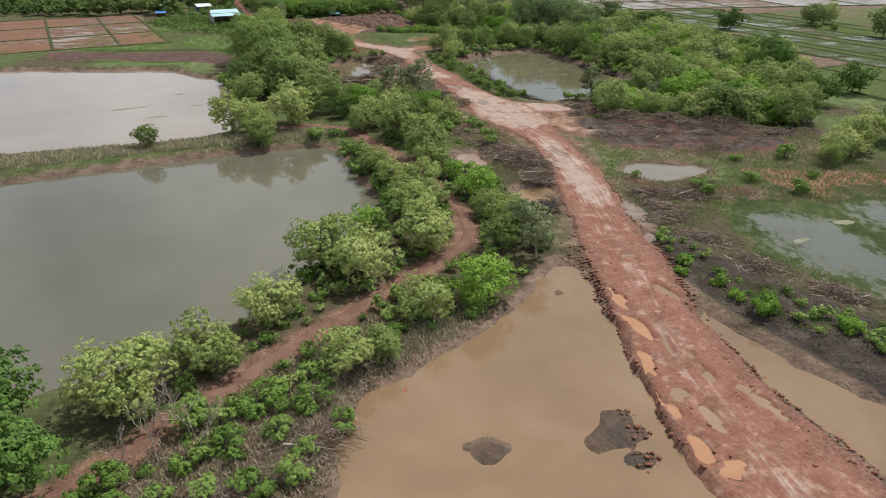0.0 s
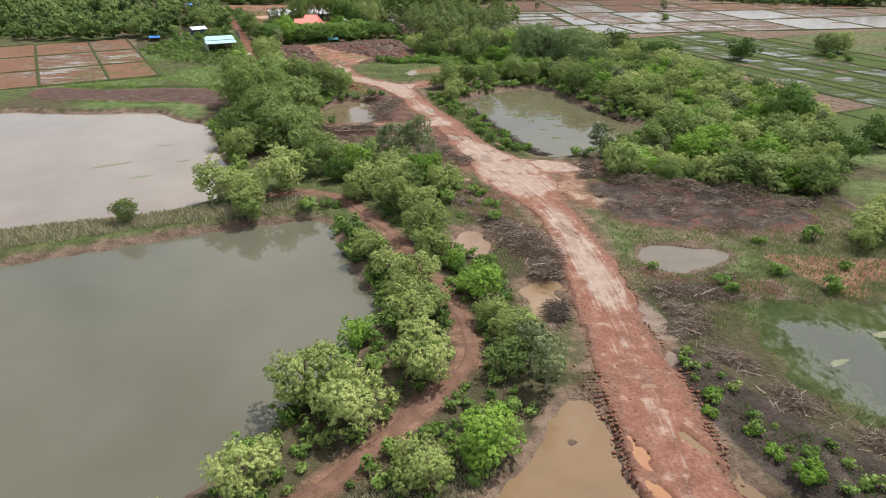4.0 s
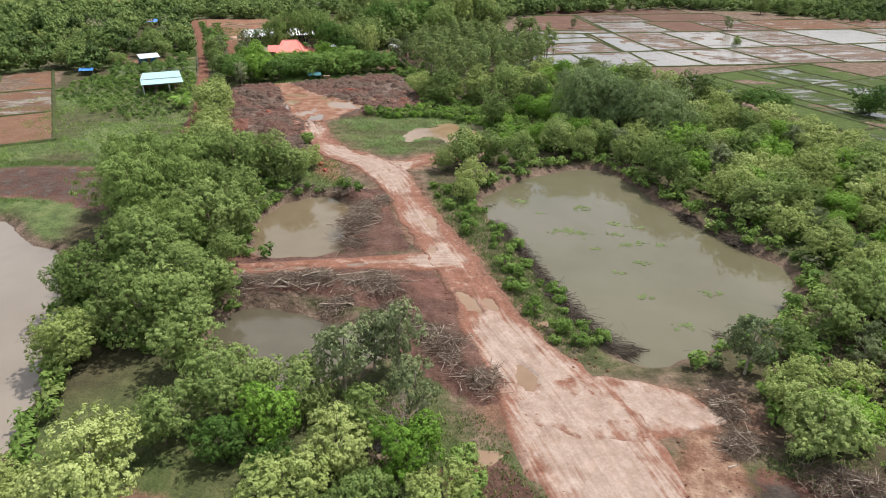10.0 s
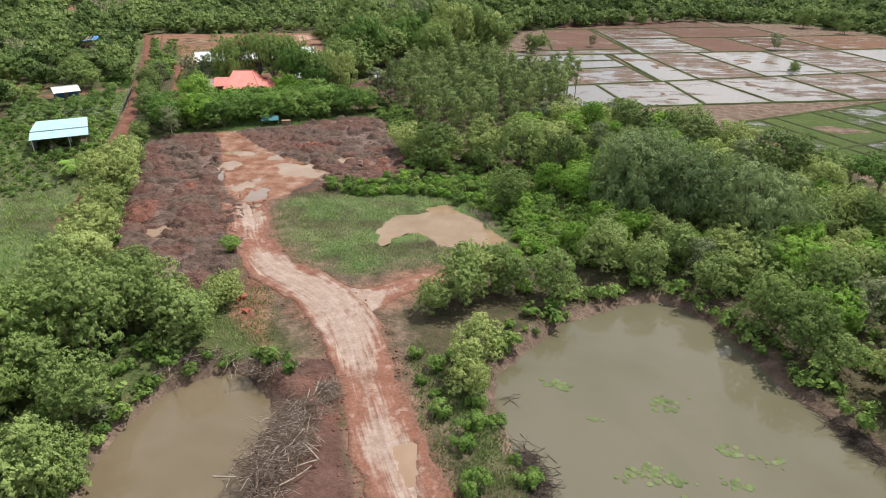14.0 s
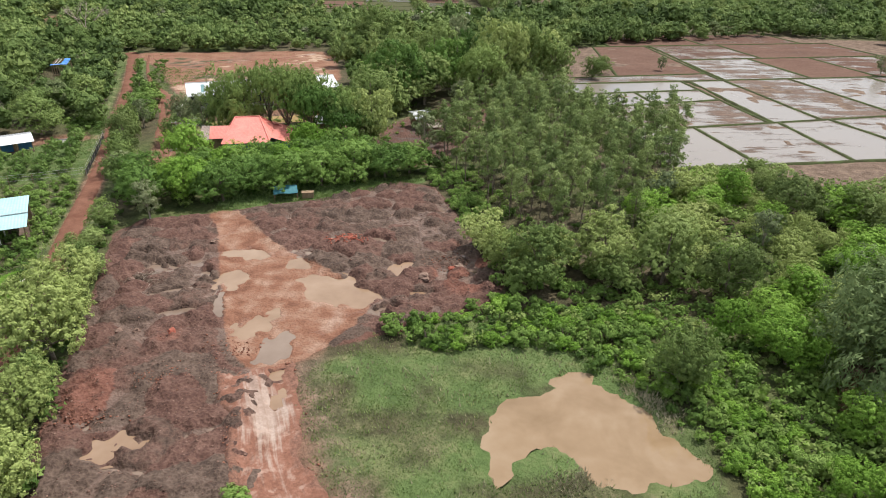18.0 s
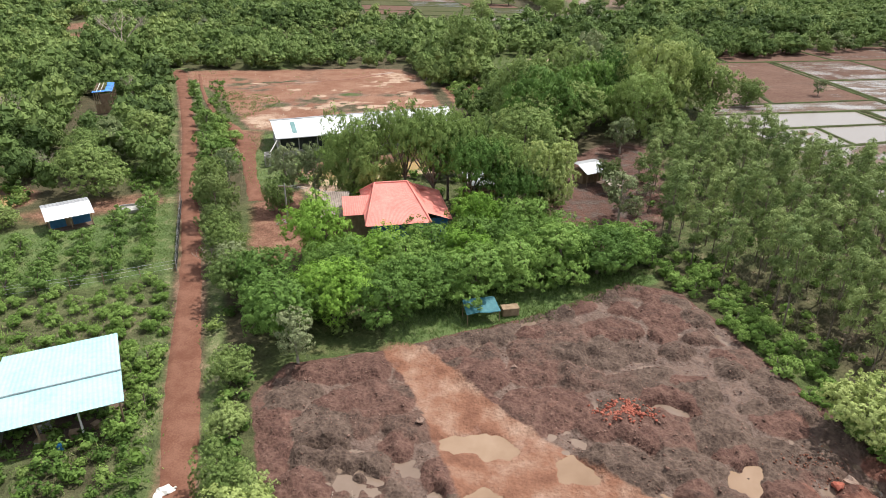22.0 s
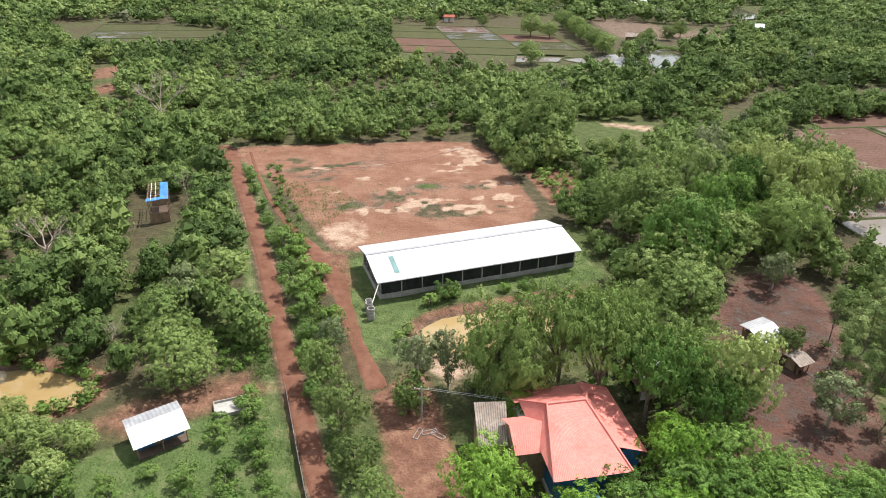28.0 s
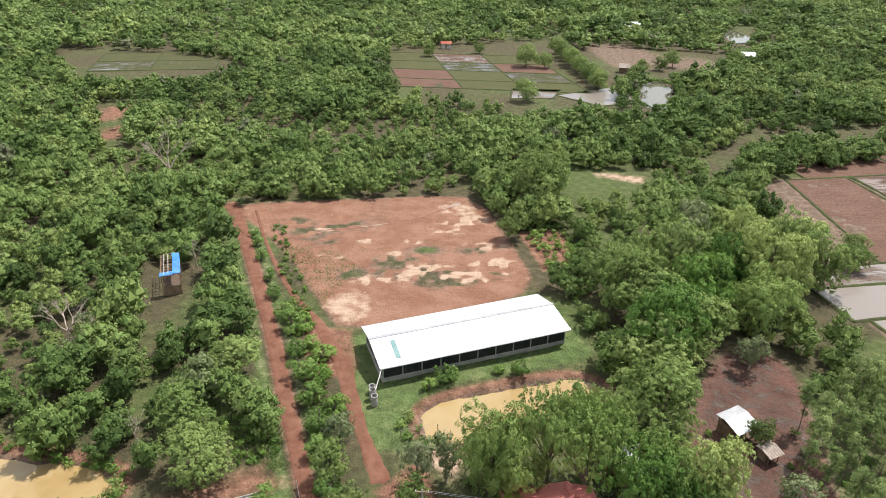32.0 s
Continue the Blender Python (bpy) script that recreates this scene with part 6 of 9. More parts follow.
def wood_mesh(name, P, n_leaf, length, radius, seed, label, up=1.0, sizes=None, leaf="toned", lumps=16):
    """A wood in one mesh, each tree with its own size, turn, tone and hue."""
    rng = np.random.default_rng(seed)
    octa = np.array([(1, 0, 0), (0, 1, 0), (-1, 0, 0), (0, -1, 0), (0, 0, 1), (0, 0, -1)], float)
    tri = np.array([(0, 1, 4), (1, 2, 4), (2, 3, 4), (3, 0, 4), (1, 0, 5), (2, 1, 5), (3, 2, 5), (0, 3, 5)])
    kinds = []
    for v in range(8):
        c, r = boughs(rng, lumps, 1.0, 1.55, 0.2, "cone" if v % 3 == 0 else "round")
        c[:, 2] = 0.25 + np.abs(c[:, 2] - 0.25)
        c[0], r[0] = (0, 0, 0.85), 0.55
        core = c[:, None, :] + octa[None] * (r[:, None, None] * rng.uniform(0.6, 0.85, (len(c), 6, 1)))
        leaf_v = leaves(rng, c, r * 1.05, n_leaf, length / radius, length / radius * 0.85, 0.1, 0.9, tri=True, sprig=4)[0]
        kinds.append(np.concatenate([leaf_v, core[:, tri.ravel()].reshape(-1, 3)]))
    n_leaf = len(kinds[0]) // 3
    which = rng.integers(0, 8, len(P))
    V, T, H = [], [], []
    big = 0.5 + 0.8 * vnoise(P[:, 0], P[:, 1], 24, 31)
    size = radius * big * np.exp(np.clip(rng.normal(0, 0.24, len(P)), -0.5, 0.32))
    size = size if sizes is None else np.asarray(sizes)
    turn = rng.uniform(0, 2 * np.pi, len(P))
    tall = size * rng.uniform(0.85, 1.25, len(P)) * up
    tone = np.clip(rng.normal(0.5, 0.28, len(P)) + (vnoise(P[:, 0], P[:, 1], 40, 33) - 0.5) * 0.8, 0, 1)
    hue = np.clip(rng.uniform(0, 1, len(P)) * 0.6 + vnoise(P[:, 0], P[:, 1], 15, 34) * 0.5 - 0.05, 0, 1)
    ground_z = np.zeros(len(P)) if sizes is None else height(P[:, 0], P[:, 1])
    for k in range(8):
        i = np.nonzero(which == k)[0]
        v = kinds[k][None]
        cs, sn = np.cos(turn[i])[:, None], np.sin(turn[i])[:, None]
        V.append(np.stack([(v[..., 0] * cs - v[..., 1] * sn) * size[i, None] + P[i, 0, None], (v[..., 0] * sn + v[..., 1] * cs) * size[i, None] + P[i, 1, None], v[..., 2] * tall[i, None] - 0.1 + ground_z[i, None]], -1).reshape(-1, 3))
        T.append(np.repeat(tone[i], n_leaf * 3))
        H.append(np.repeat(hue[i], n_leaf * 3))
    V = np.concatenate(V)
    me = mesh_from(name, V, np.arange(len(V)).reshape(-1, 3), LEAF[leaf])
    field(me, "tone", np.concatenate(T))
    field(me, "hue", np.concatenate(H))
    return tagged(new(name, me), label, "woodland", kind="stuff")


LOW = np.array(LOW)
wood_mesh("undergrowth", LOW[:, :2], 90, 0.40, 1.1, 54, "low leafy undergrowth on banks and under trees", 0.8, LOW[:, 2], "under", 5)
P_near = jittered(-260, 240, 255, 430, 4.7, 41)
wood_mesh("scrub_wood", P_near, 880, 0.37, 3.25, 51, "dense scrub woodland round the red field", 1.05, lumps=24)
P_mid = jittered(-420, 420, 430, 600, 5.1, 42)
wood_mesh("woodland", P_mid, 250, 0.60, 3.6, 52, "woodland of mixed green trees", 0.95, lumps=16)
P_far = jittered(-700, 620, 600, 1050, 7.0, 43)
wood_mesh("far_woods", P_far, 64, 1.5, 5.2, 53, "far woods to the horizon", 0.85, lumps=8)



# ---- paddies ----
def wet_earth(name, mud1, mud2, wet, share, spread=0.45, turn=-14):
    """Plots with furrows: rough earth or shoots, broken by ragged sheets of standing water."""
    k = Mat(name, 0.9, 0.05)
    rnd = k.n.new("ShaderNodeObjectInfo").outputs["Random"]

    def rows(along, across, detail):
        mp = k.node("ShaderNodeMapping", Vector=k.place())
        mp.inputs["Rotation"].default_value = (0, 0, radians(turn))
        mp.inputs["Scale"].default_value = (along, across, 1)
        return k.node("ShaderNodeTexNoise", Vector=mp.outputs["Vector"], Scale=1.0, Detail=detail, Roughness=0.65).outputs["Fac"]
    furrow, broad = rows(0.16, 2.4, 5.0), rows(0.07, 0.22, 6.0)
    patch, fine = k.noise(0.11, 6, 0.65), k.noise(1.6, 4, 0.65)
    f = k.math("ADD", k.math("MULTIPLY", furrow, 0.28), k.math("ADD", k.math("MULTIPLY", broad, 0.42), k.math("MULTIPLY", patch, 0.30)))
    f = k.math("ADD", k.math("MULTIPLY_ADD", f, 2.2, -0.6), k.math("MULTIPLY_ADD", rnd, spread, share))
    w = k.step(f, 0.47, 0.55)
    damp = k.step(f, 0.30, 0.48)
    tint = k.math("ADD", k.math("MULTIPLY", fine, 0.45), k.math("ADD", k.math("MULTIPLY", furrow, 0.3), k.math("MULTIPLY", patch, 0.25)))
    earth = k.mix(k.step(tint, 0.36, 0.66), mud1, mud2)
    dark = k.node("ShaderNodeHueSaturation", Color=earth, Saturation=0.9, Value=0.72).outputs["Color"]
    k.colour(k.mix(w, k.mix(k.math("MULTIPLY", damp, 0.8), earth, dark), wet))
    k.put(k.b, "Roughness", k.math("MULTIPLY_ADD", w, -0.72, 0.92))
    k.put(k.b, "Specular IOR Level", k.math("MULTIPLY_ADD", w, 0.42, 0.05))
    k.bump(k.math("MULTIPLY", k.math("ADD", furrow, fine), k.math("SUBTRACT", 1.0, w)), 0.8, 0.12)
    return k.m


PADDY_MUD = wet_earth("flooded_paddy_mud", (0.110, 0.074, 0.058), (0.205, 0.152, 0.124), (0.185, 0.160, 0.140), -0.06, 0.34)
PADDY_GREEN = wet_earth("green_paddy", (0.040, 0.060, 0.019), (0.082, 0.108, 0.035), (0.095, 0.090, 0.070), -0.36, 0.36, 60)
PADDY_DRY = wet_earth("ploughed_earth", (0.080, 0.045, 0.034), (0.155, 0.097, 0.074), (0.17, 0.128, 0.105), -0.34, 0.40)
PADDY_ORANGE = wet_earth("damp_orange_earth", (0.105, 0.056, 0.036), (0.200, 0.120, 0.082), (0.20, 0.150, 0.115), -0.24, 0.3, 30)
FAR_STUBBLE = wet_earth("far_stubble", (0.048, 0.054, 0.024), (0.090, 0.088, 0.044), (0.10, 0.085, 0.07), -0.40, 0.4)
BUND = speckled("grassy_bund", (0.036, 0.036, 0.018), (0.056, 0.074, 0.026), 0.4, 0.95, 0.1, 0.5)
bund_v, bund_f = [], []


def bund(a, b, wide=0.58, tall=0.36):
    """A low earth bank from a to b, of the shared bank mesh."""
    a, b = np.array(a, float), np.array(b, float)
    n = max(2, int(np.hypot(*(b - a)) / 2.5))
    t = (b - a) / np.hypot(*(b - a))
    sd = np.array([t[1], -t[0]])
    base = len(bund_v)
    for i in range(n + 1):
        q = a + (b - a) * i / n
        w = wide * random.uniform(0.75, 1.3)
        for off, z in ((-1, -0.1), (-0.45, tall * random.uniform(0.8, 1.15)), (0.45, tall * random.uniform(0.8, 1.15)), (1, -0.1)):
            bund_v.append((*(q + sd * off * w), z))
    for i in range(n):
        for j in range(3):
            k0 = base + i * 4 + j
            bund_f.append((k0, k0 + 1, k0 + 5, k0 + 4))


def plot(corners, material, label, z=0.14):
    bm = bmesh.new()
    vs = [bm.verts.new((*c, z)) for c in corners]
    bm.faces.new(vs)
    bmesh.ops.recalc_face_normals(bm, faces=bm.faces[:])
    if bm.faces[:][0].normal.z < 0:
        bmesh.ops.reverse_faces(bm, faces=bm.faces[:])
    me = bpy.data.meshes.new("paddy_plot")
    bm.to_mesh(me)
    bm.free()
    me.materials.append(material)
    for a, b in zip(corners, corners[1:] + corners[:1]):
        bund(a, b)
    return tagged(new("paddy_plot", me), label, "paddy field", kind="structure")


def crossing(row, col):
    """Where the bank y = a + b x meets the bank x = c + d (y - 300)."""
    (a, b), (c, d) = row, col
    x = (c + d * (a - 300)) / (1 - d * b)
    return (x, a + b * x)


def band(low, high, cols, material, label):
    for left, right in zip(cols[:-1], cols[1:]):
        plot([crossing(low, left), crossing(low, right), crossing(high, right), crossing(high, left)], material, label)


ROW_B, ROW_A, ROW_M1, ROW_M2, ROW_C, ROW_D, ROW_F, ROW_E = (272.3, 0.167), (294.8, 0.25), (315, 0.29), (330.7, 0.21), (344, 0.167), (351.5, 0.2), (376, 0.17), (404.6, 0.165)
FLOODED = "flooded paddy plot of brown mud and standing water"
band(ROW_B, ROW_A, [(22, -0.1), (38, -0.17), (58.5, -0.1), (74, -0.3), (98, -0.25), (122, -0.2), (150, -0.2), (185, -0.2), (225, -0.2)], PADDY_MUD, FLOODED)
band(ROW_A, ROW_M1, [(24.5, -0.2), (56.5, -0.15)], PADDY_MUD, FLOODED)
band(ROW_M1, ROW_M2, [(23.5, -0.2), (38, -0.15), (56.5, -0.15)], PADDY_MUD, FLOODED)
band(ROW_M2, ROW_C, [(20, -0.2), (56.5, -0.15)], PADDY_MUD, FLOODED)
band(ROW_A, ROW_C, [(57.5, -0.12), (70.5, -0.17), (92.5, -0.2), (118, -0.2), (146, -0.2), (180, -0.2), (225, -0.2)], PADDY_MUD, FLOODED)
band(ROW_C, ROW_D, [(22, -0.2), (67, -0.12)], PADDY_MUD, FLOODED)
band(ROW_D, ROW_E, [(30, 0.04), (66, -0.11)], PADDY_DRY, "wet ploughed plot of red-brown earth")
band(ROW_C, ROW_F, [(68.5, -0.12), (100, -0.2)], PADDY_MUD, FLOODED)
band(ROW_C, ROW_F, [(100, -0.2), (122, -0.2), (146, -0.2)], PADDY_DRY, "wet ploughed plot of red-brown earth")
band(ROW_C, ROW_F, [(146, -0.2), (190, -0.2), (240, -0.2)], PADDY_ORANGE, "ploughed plot of damp orange earth")
band(ROW_F, ROW_E, [(68, -0.11), (105, -0.2), (150, -0.2)], PADDY_DRY, "wet ploughed plot of red-brown earth")
band(ROW_E, (430, 0.165), [(52, -0.1), (100, -0.2), (140, -0.2)], PADDY_DRY, "wet ploughed plot of red-brown earth")
gu, gv = np.array((0.90, 0.44)), np.array((-0.40, 0.917))
for w0, w1 in ((-30, -14), (-14, 0)):
    for v0, v1 in ((-150, -110), (-110, -66)):
        plot([tuple(np.array((76.0, 226.0)) + gu * a + gv * b) for a, b in ((w0, v0), (w1, v0), (w1, v1), (w0, v1))], PADDY_GREEN, "green paddy plot with shoots and shallow water")
for i, (w0, w1) in enumerate(((0, 9), (9, 14), (14, 26), (26, 32), (32, 44), (44, 56), (56, 64))):
    cuts = [-150, -104 + 9 * (i % 3), -58 - 7 * (i % 2), -16 + 5 * (i % 3), 20, 42, 58]
    for v0, v1 in zip(cuts[:-1], cuts[1:]):
        q = [tuple(np.array((76.0, 226.0)) + gu * a + gv * b) for a, b in ((w0, v0), (w1, v0), (w1, v1), (w0, v1))]
        if all(y < 271 + 0.167 * x for x, y in q):
            plot(q, PADDY_GREEN, "green paddy plot with shoots and shallow water")
lu, lv = np.array((0.50, -0.866)), np.array((-0.86, -0.50))
for i, (v0, v1) in enumerate(((0, 13), (13, 30), (30, 52))):
    for w0, w1 in ((0, 27), (27, 54), (54, 79)):
        plot([tuple(np.array((-120.0, 268.0)) + lu * a + lv * b) for a, b in ((w0, v0), (w1, v0), (w1, v1), (w0, v1))], PADDY_ORANGE, "ploughed plot of damp red-brown earth")
fv = np.array((-0.2, 0.98))
for a0, a1 in ((0, 28), (28, 56), (56, 84)):
    for b0, b1 in ((0, 18), (18, 40), (40, 62), (62, 86)):
        plot([tuple(np.array((-88.0, 526.0)) + np.array((1.0, -0.12)) * a + fv * b) for a, b in ((a0, b0), (a1, b0), (a1, b1), (a0, b1))], FAR_STUBBLE if (a0 + b0) % 3 else PADDY_DRY, "far paddy plot of stubble and water")
for a0, a1 in ((0, 30), (30, 62)):
    for b0, b1 in ((0, 24), (24, 48)):
        plot([tuple(np.array((-246.0, 552.0)) + np.array((1.0, 0.12)) * a + np.array((-0.25, 0.97)) * b) for a, b in ((a0, b0), (a1, b0), (a1, b1), (a0, b1))], FAR_STUBBLE, "far paddy plot of stubble and water")
plot([(-4, 494), (12, 500), (14, 532), (-20, 512)], PADDY_MUD, "far paddy plot of stubble and water")
plot([(-40, 505), (-22, 506), (-16, 522), (-38, 524)], PADDY_MUD, "far paddy plot of stubble and water")
tagged(new("paddy_bunds", mesh_from("paddy_bunds", bund_v, bund_f, BUND, True)), "low grassy earth banks between the paddy plots", "bund", kind="structure")


# ---- building parts ----
def part(name, bm, material, parent, label=""):
    """One mesh object under a thing or a part."""
    bmesh.ops.recalc_face_normals(bm, faces=bm.faces[:])
    me = bpy.data.meshes.new(name)
    bm.to_mesh(me)
    bm.free()
    me.materials.append(material)
    ob = new(name, me)
    ob.parent = parent
    if label:
        ob["label"] = label
    return ob


def thing(name, label, category, m, group="", kind=""):
    ob = new(name)
    ob.empty_display_size = 0.4
    ob.matrix_basis = m
    return tagged(ob, label, category, group, kind)


def box(x0, y0, z0, x1, y1, z1, bevel=0.0):
    bm = bmesh.new()
    bmesh.ops.create_cube(bm, size=1, matrix=Matrix.Translation(((x0 + x1) / 2, (y0 + y1) / 2, (z0 + z1) / 2)) @ Matrix.Diagonal((x1 - x0, y1 - y0, z1 - z0, 1)))
    if bevel:
        bmesh.ops.bevel(bm, geom=bm.edges[:], offset=bevel, segments=1, affect="EDGES")
    return bm


def rod(a, b, r0, r1=None, sides=8):
    """A round bar from a to b."""
    V, F = tubes([[(*a, r0), (*(np.array(a) * 0.5 + np.array(b) * 0.5), (r0 + (r1 or r0)) / 2), (*b, r1 or r0)]], sides)
    bm = bmesh.new()
    vs = [bm.verts.new(v) for v in V]
    for f in F:
        bm.faces.new([vs[i] for i in f])
    bmesh.ops.holes_fill(bm, edges=[e for e in bm.edges if e.is_boundary], sides=0)
    return bm


def slab(pts, thick=0.06):
    """A sheet of that outline and thickness (three corners or more, in order)."""
    bm = bmesh.new()
    top = [bm.verts.new(q) for q in pts]
    low = [bm.verts.new((q[0], q[1], q[2] - thick)) for q in pts]
    bm.faces.new(top)
    bm.faces.new(low[::-1])
    for i in range(len(pts)):
        j = (i + 1) % len(pts)
        bm.faces.new((top[i], low[i], low[j], top[j]))
    return bm


def corrugated(pts, waves, deep=0.035, thick=0.03):
    """A roof sheet on four corners (eave left, eave right, ridge right, ridge left), its waves running from eave to ridge."""
    a, b, c, d = (np.array(q, float) for q in pts)
    n = waves * 4
    nrm = np.cross(b - a, d - a)
    nrm /= np.linalg.norm(nrm)
    bm = bmesh.new()
    rows = []
    for lay in (0, 1):
        row = []
        for i in range(n + 1):
            u = i / n
            off = nrm * (deep * (0, 1, 1, 0)[i % 4] - thick * lay)
            row.append((bm.verts.new(a + (b - a) * u + off), bm.verts.new(d + (c - d) * u + off)))
        rows.append(row)
    for i in range(n):
        for lay in (0, 1):
            r = rows[lay]
            bm.faces.new((r[i][0], r[i + 1][0], r[i + 1][1], r[i][1]))
        bm.faces.new((rows[0][i][0], rows[0][i + 1][0], rows[1][i + 1][0], rows[1][i][0]))
        bm.faces.new((rows[0][i][1], rows[0][i + 1][1], rows[1][i + 1][1], rows[1][i][1]))
    return bm


def turned(x, y, ux, uy, z=0.0):
    """The pose whose x axis runs along (ux, uy)."""
    return pose(x, y, z, 0, 0, math.degrees(math.atan2(uy, ux)))


def stained(name, c1, c2, c3, rough=0.45, spec=0.4, metal=0.0):
    k = Mat(name, rough, spec, metal)
    f = k.noise(0.5, 5, 0.65)
    g = k.noise(3.0, 4, 0.6, stretch=(1, 1, 0.3))
    k.colour(k.ramp(k.math("ADD", k.math("MULTIPLY", f, 0.6), k.math("MULTIPLY", g, 0.4)), (0.3, c1), (0.5, c2), (0.68, c3)))
    k.bump(g, 0.15, 0.02)
    return k.m


WHITE_ROOF = stained("white_roof_sheet", (0.46, 0.48, 0.49), (0.56, 0.58, 0.595), (0.63, 0.65, 0.665))
BLUE_ROOF = stained("pale_blue_roof_sheet", (0.22, 0.36, 0.38), (0.29, 0.45, 0.47), (0.34, 0.49, 0.505))
GREY_ROOF = stained("grey_zinc_sheet", (0.20, 0.20, 0.21), (0.29, 0.295, 0.305), (0.38, 0.39, 0.40), 0.5, 0.5, 0.2)
ZINC_PALE = stained("pale_zinc_sheet", (0.36, 0.375, 0.39), (0.43, 0.445, 0.465), (0.50, 0.515, 0.535), 0.5, 0.35, 0.1)
RED_ROOF = stained("salmon_red_roof_tile", (0.46, 0.135, 0.112), (0.55, 0.185, 0.155), (0.61, 0.24, 0.20), 0.65, 0.25)
TILE_ROOF = stained("old_grey_brown_tile", (0.13, 0.10, 0.085), (0.24, 0.20, 0.17), (0.38, 0.33, 0.29), 0.85, 0.2)
BLUE_WALL = stained("blue_painted_wall", (0.018, 0.075, 0.16), (0.028, 0.115, 0.235), (0.045, 0.15, 0.28), 0.7)
TEAL_SHEET = stained("teal_sheet", (0.010, 0.066, 0.085), (0.02, 0.11, 0.135), (0.05, 0.16, 0.18), 0.7)
SKYLIGHT = stained("grey_green_skylight", (0.08, 0.16, 0.16), (0.12, 0.22, 0.22), (0.17, 0.27, 0.27), 0.4)
TARP_BLUE = stained("bright_blue_sheet", (0.02, 0.11, 0.33), (0.035, 0.17, 0.46), (0.08, 0.25, 0.54), 0.65)
CONCRETE = stained("weathered_concrete", (0.20, 0.19, 0.17), (0.31, 0.30, 0.28), (0.42, 0.41, 0.38), 0.9, 0.2)
DARK_NET = stained("black_net", (0.015, 0.017, 0.016), (0.03, 0.033, 0.032), (0.05, 0.055, 0.05), 0.9, 0.1)
TIMBER = stained("raw_timber", (0.12, 0.08, 0.05), (0.22, 0.155, 0.10), (0.33, 0.25, 0.17), 0.85, 0.2)
STEEL = stained("galvanised_steel", (0.30, 0.31, 0.32), (0.42, 0.43, 0.44), (0.52, 0.53, 0.54), 0.45, 0.5, 0.6)
BRICK_RED = stained("broken_red_brick", (0.17, 0.05, 0.035), (0.26, 0.08, 0.055), (0.34, 0.13, 0.09), 0.9, 0.15)
STONE = stained("pale_stone", (0.20, 0.15, 0.115), (0.32, 0.25, 0.20), (0.44, 0.37, 0.31), 0.9, 0.2)
PLASTER = stained("dirty_white_plaster", (0.42, 0.40, 0.36), (0.58, 0.56, 0.52), (0.68, 0.66, 0.62), 0.85, 0.2)
PLASTIC_BLUE = stained("blue_plastic", (0.02, 0.12, 0.38), (0.03, 0.18, 0.50), (0.05, 0.24, 0.56), 0.4, 0.5)
# earth floors under roofs; on windows the dark colour stands for unlit rooms
INSIDE_DARK = stained("earth_floor_and_unlit_room", (0.06, 0.042, 0.033), (0.10, 0.072, 0.056), (0.15, 0.11, 0.09), 0.95, 0.1)


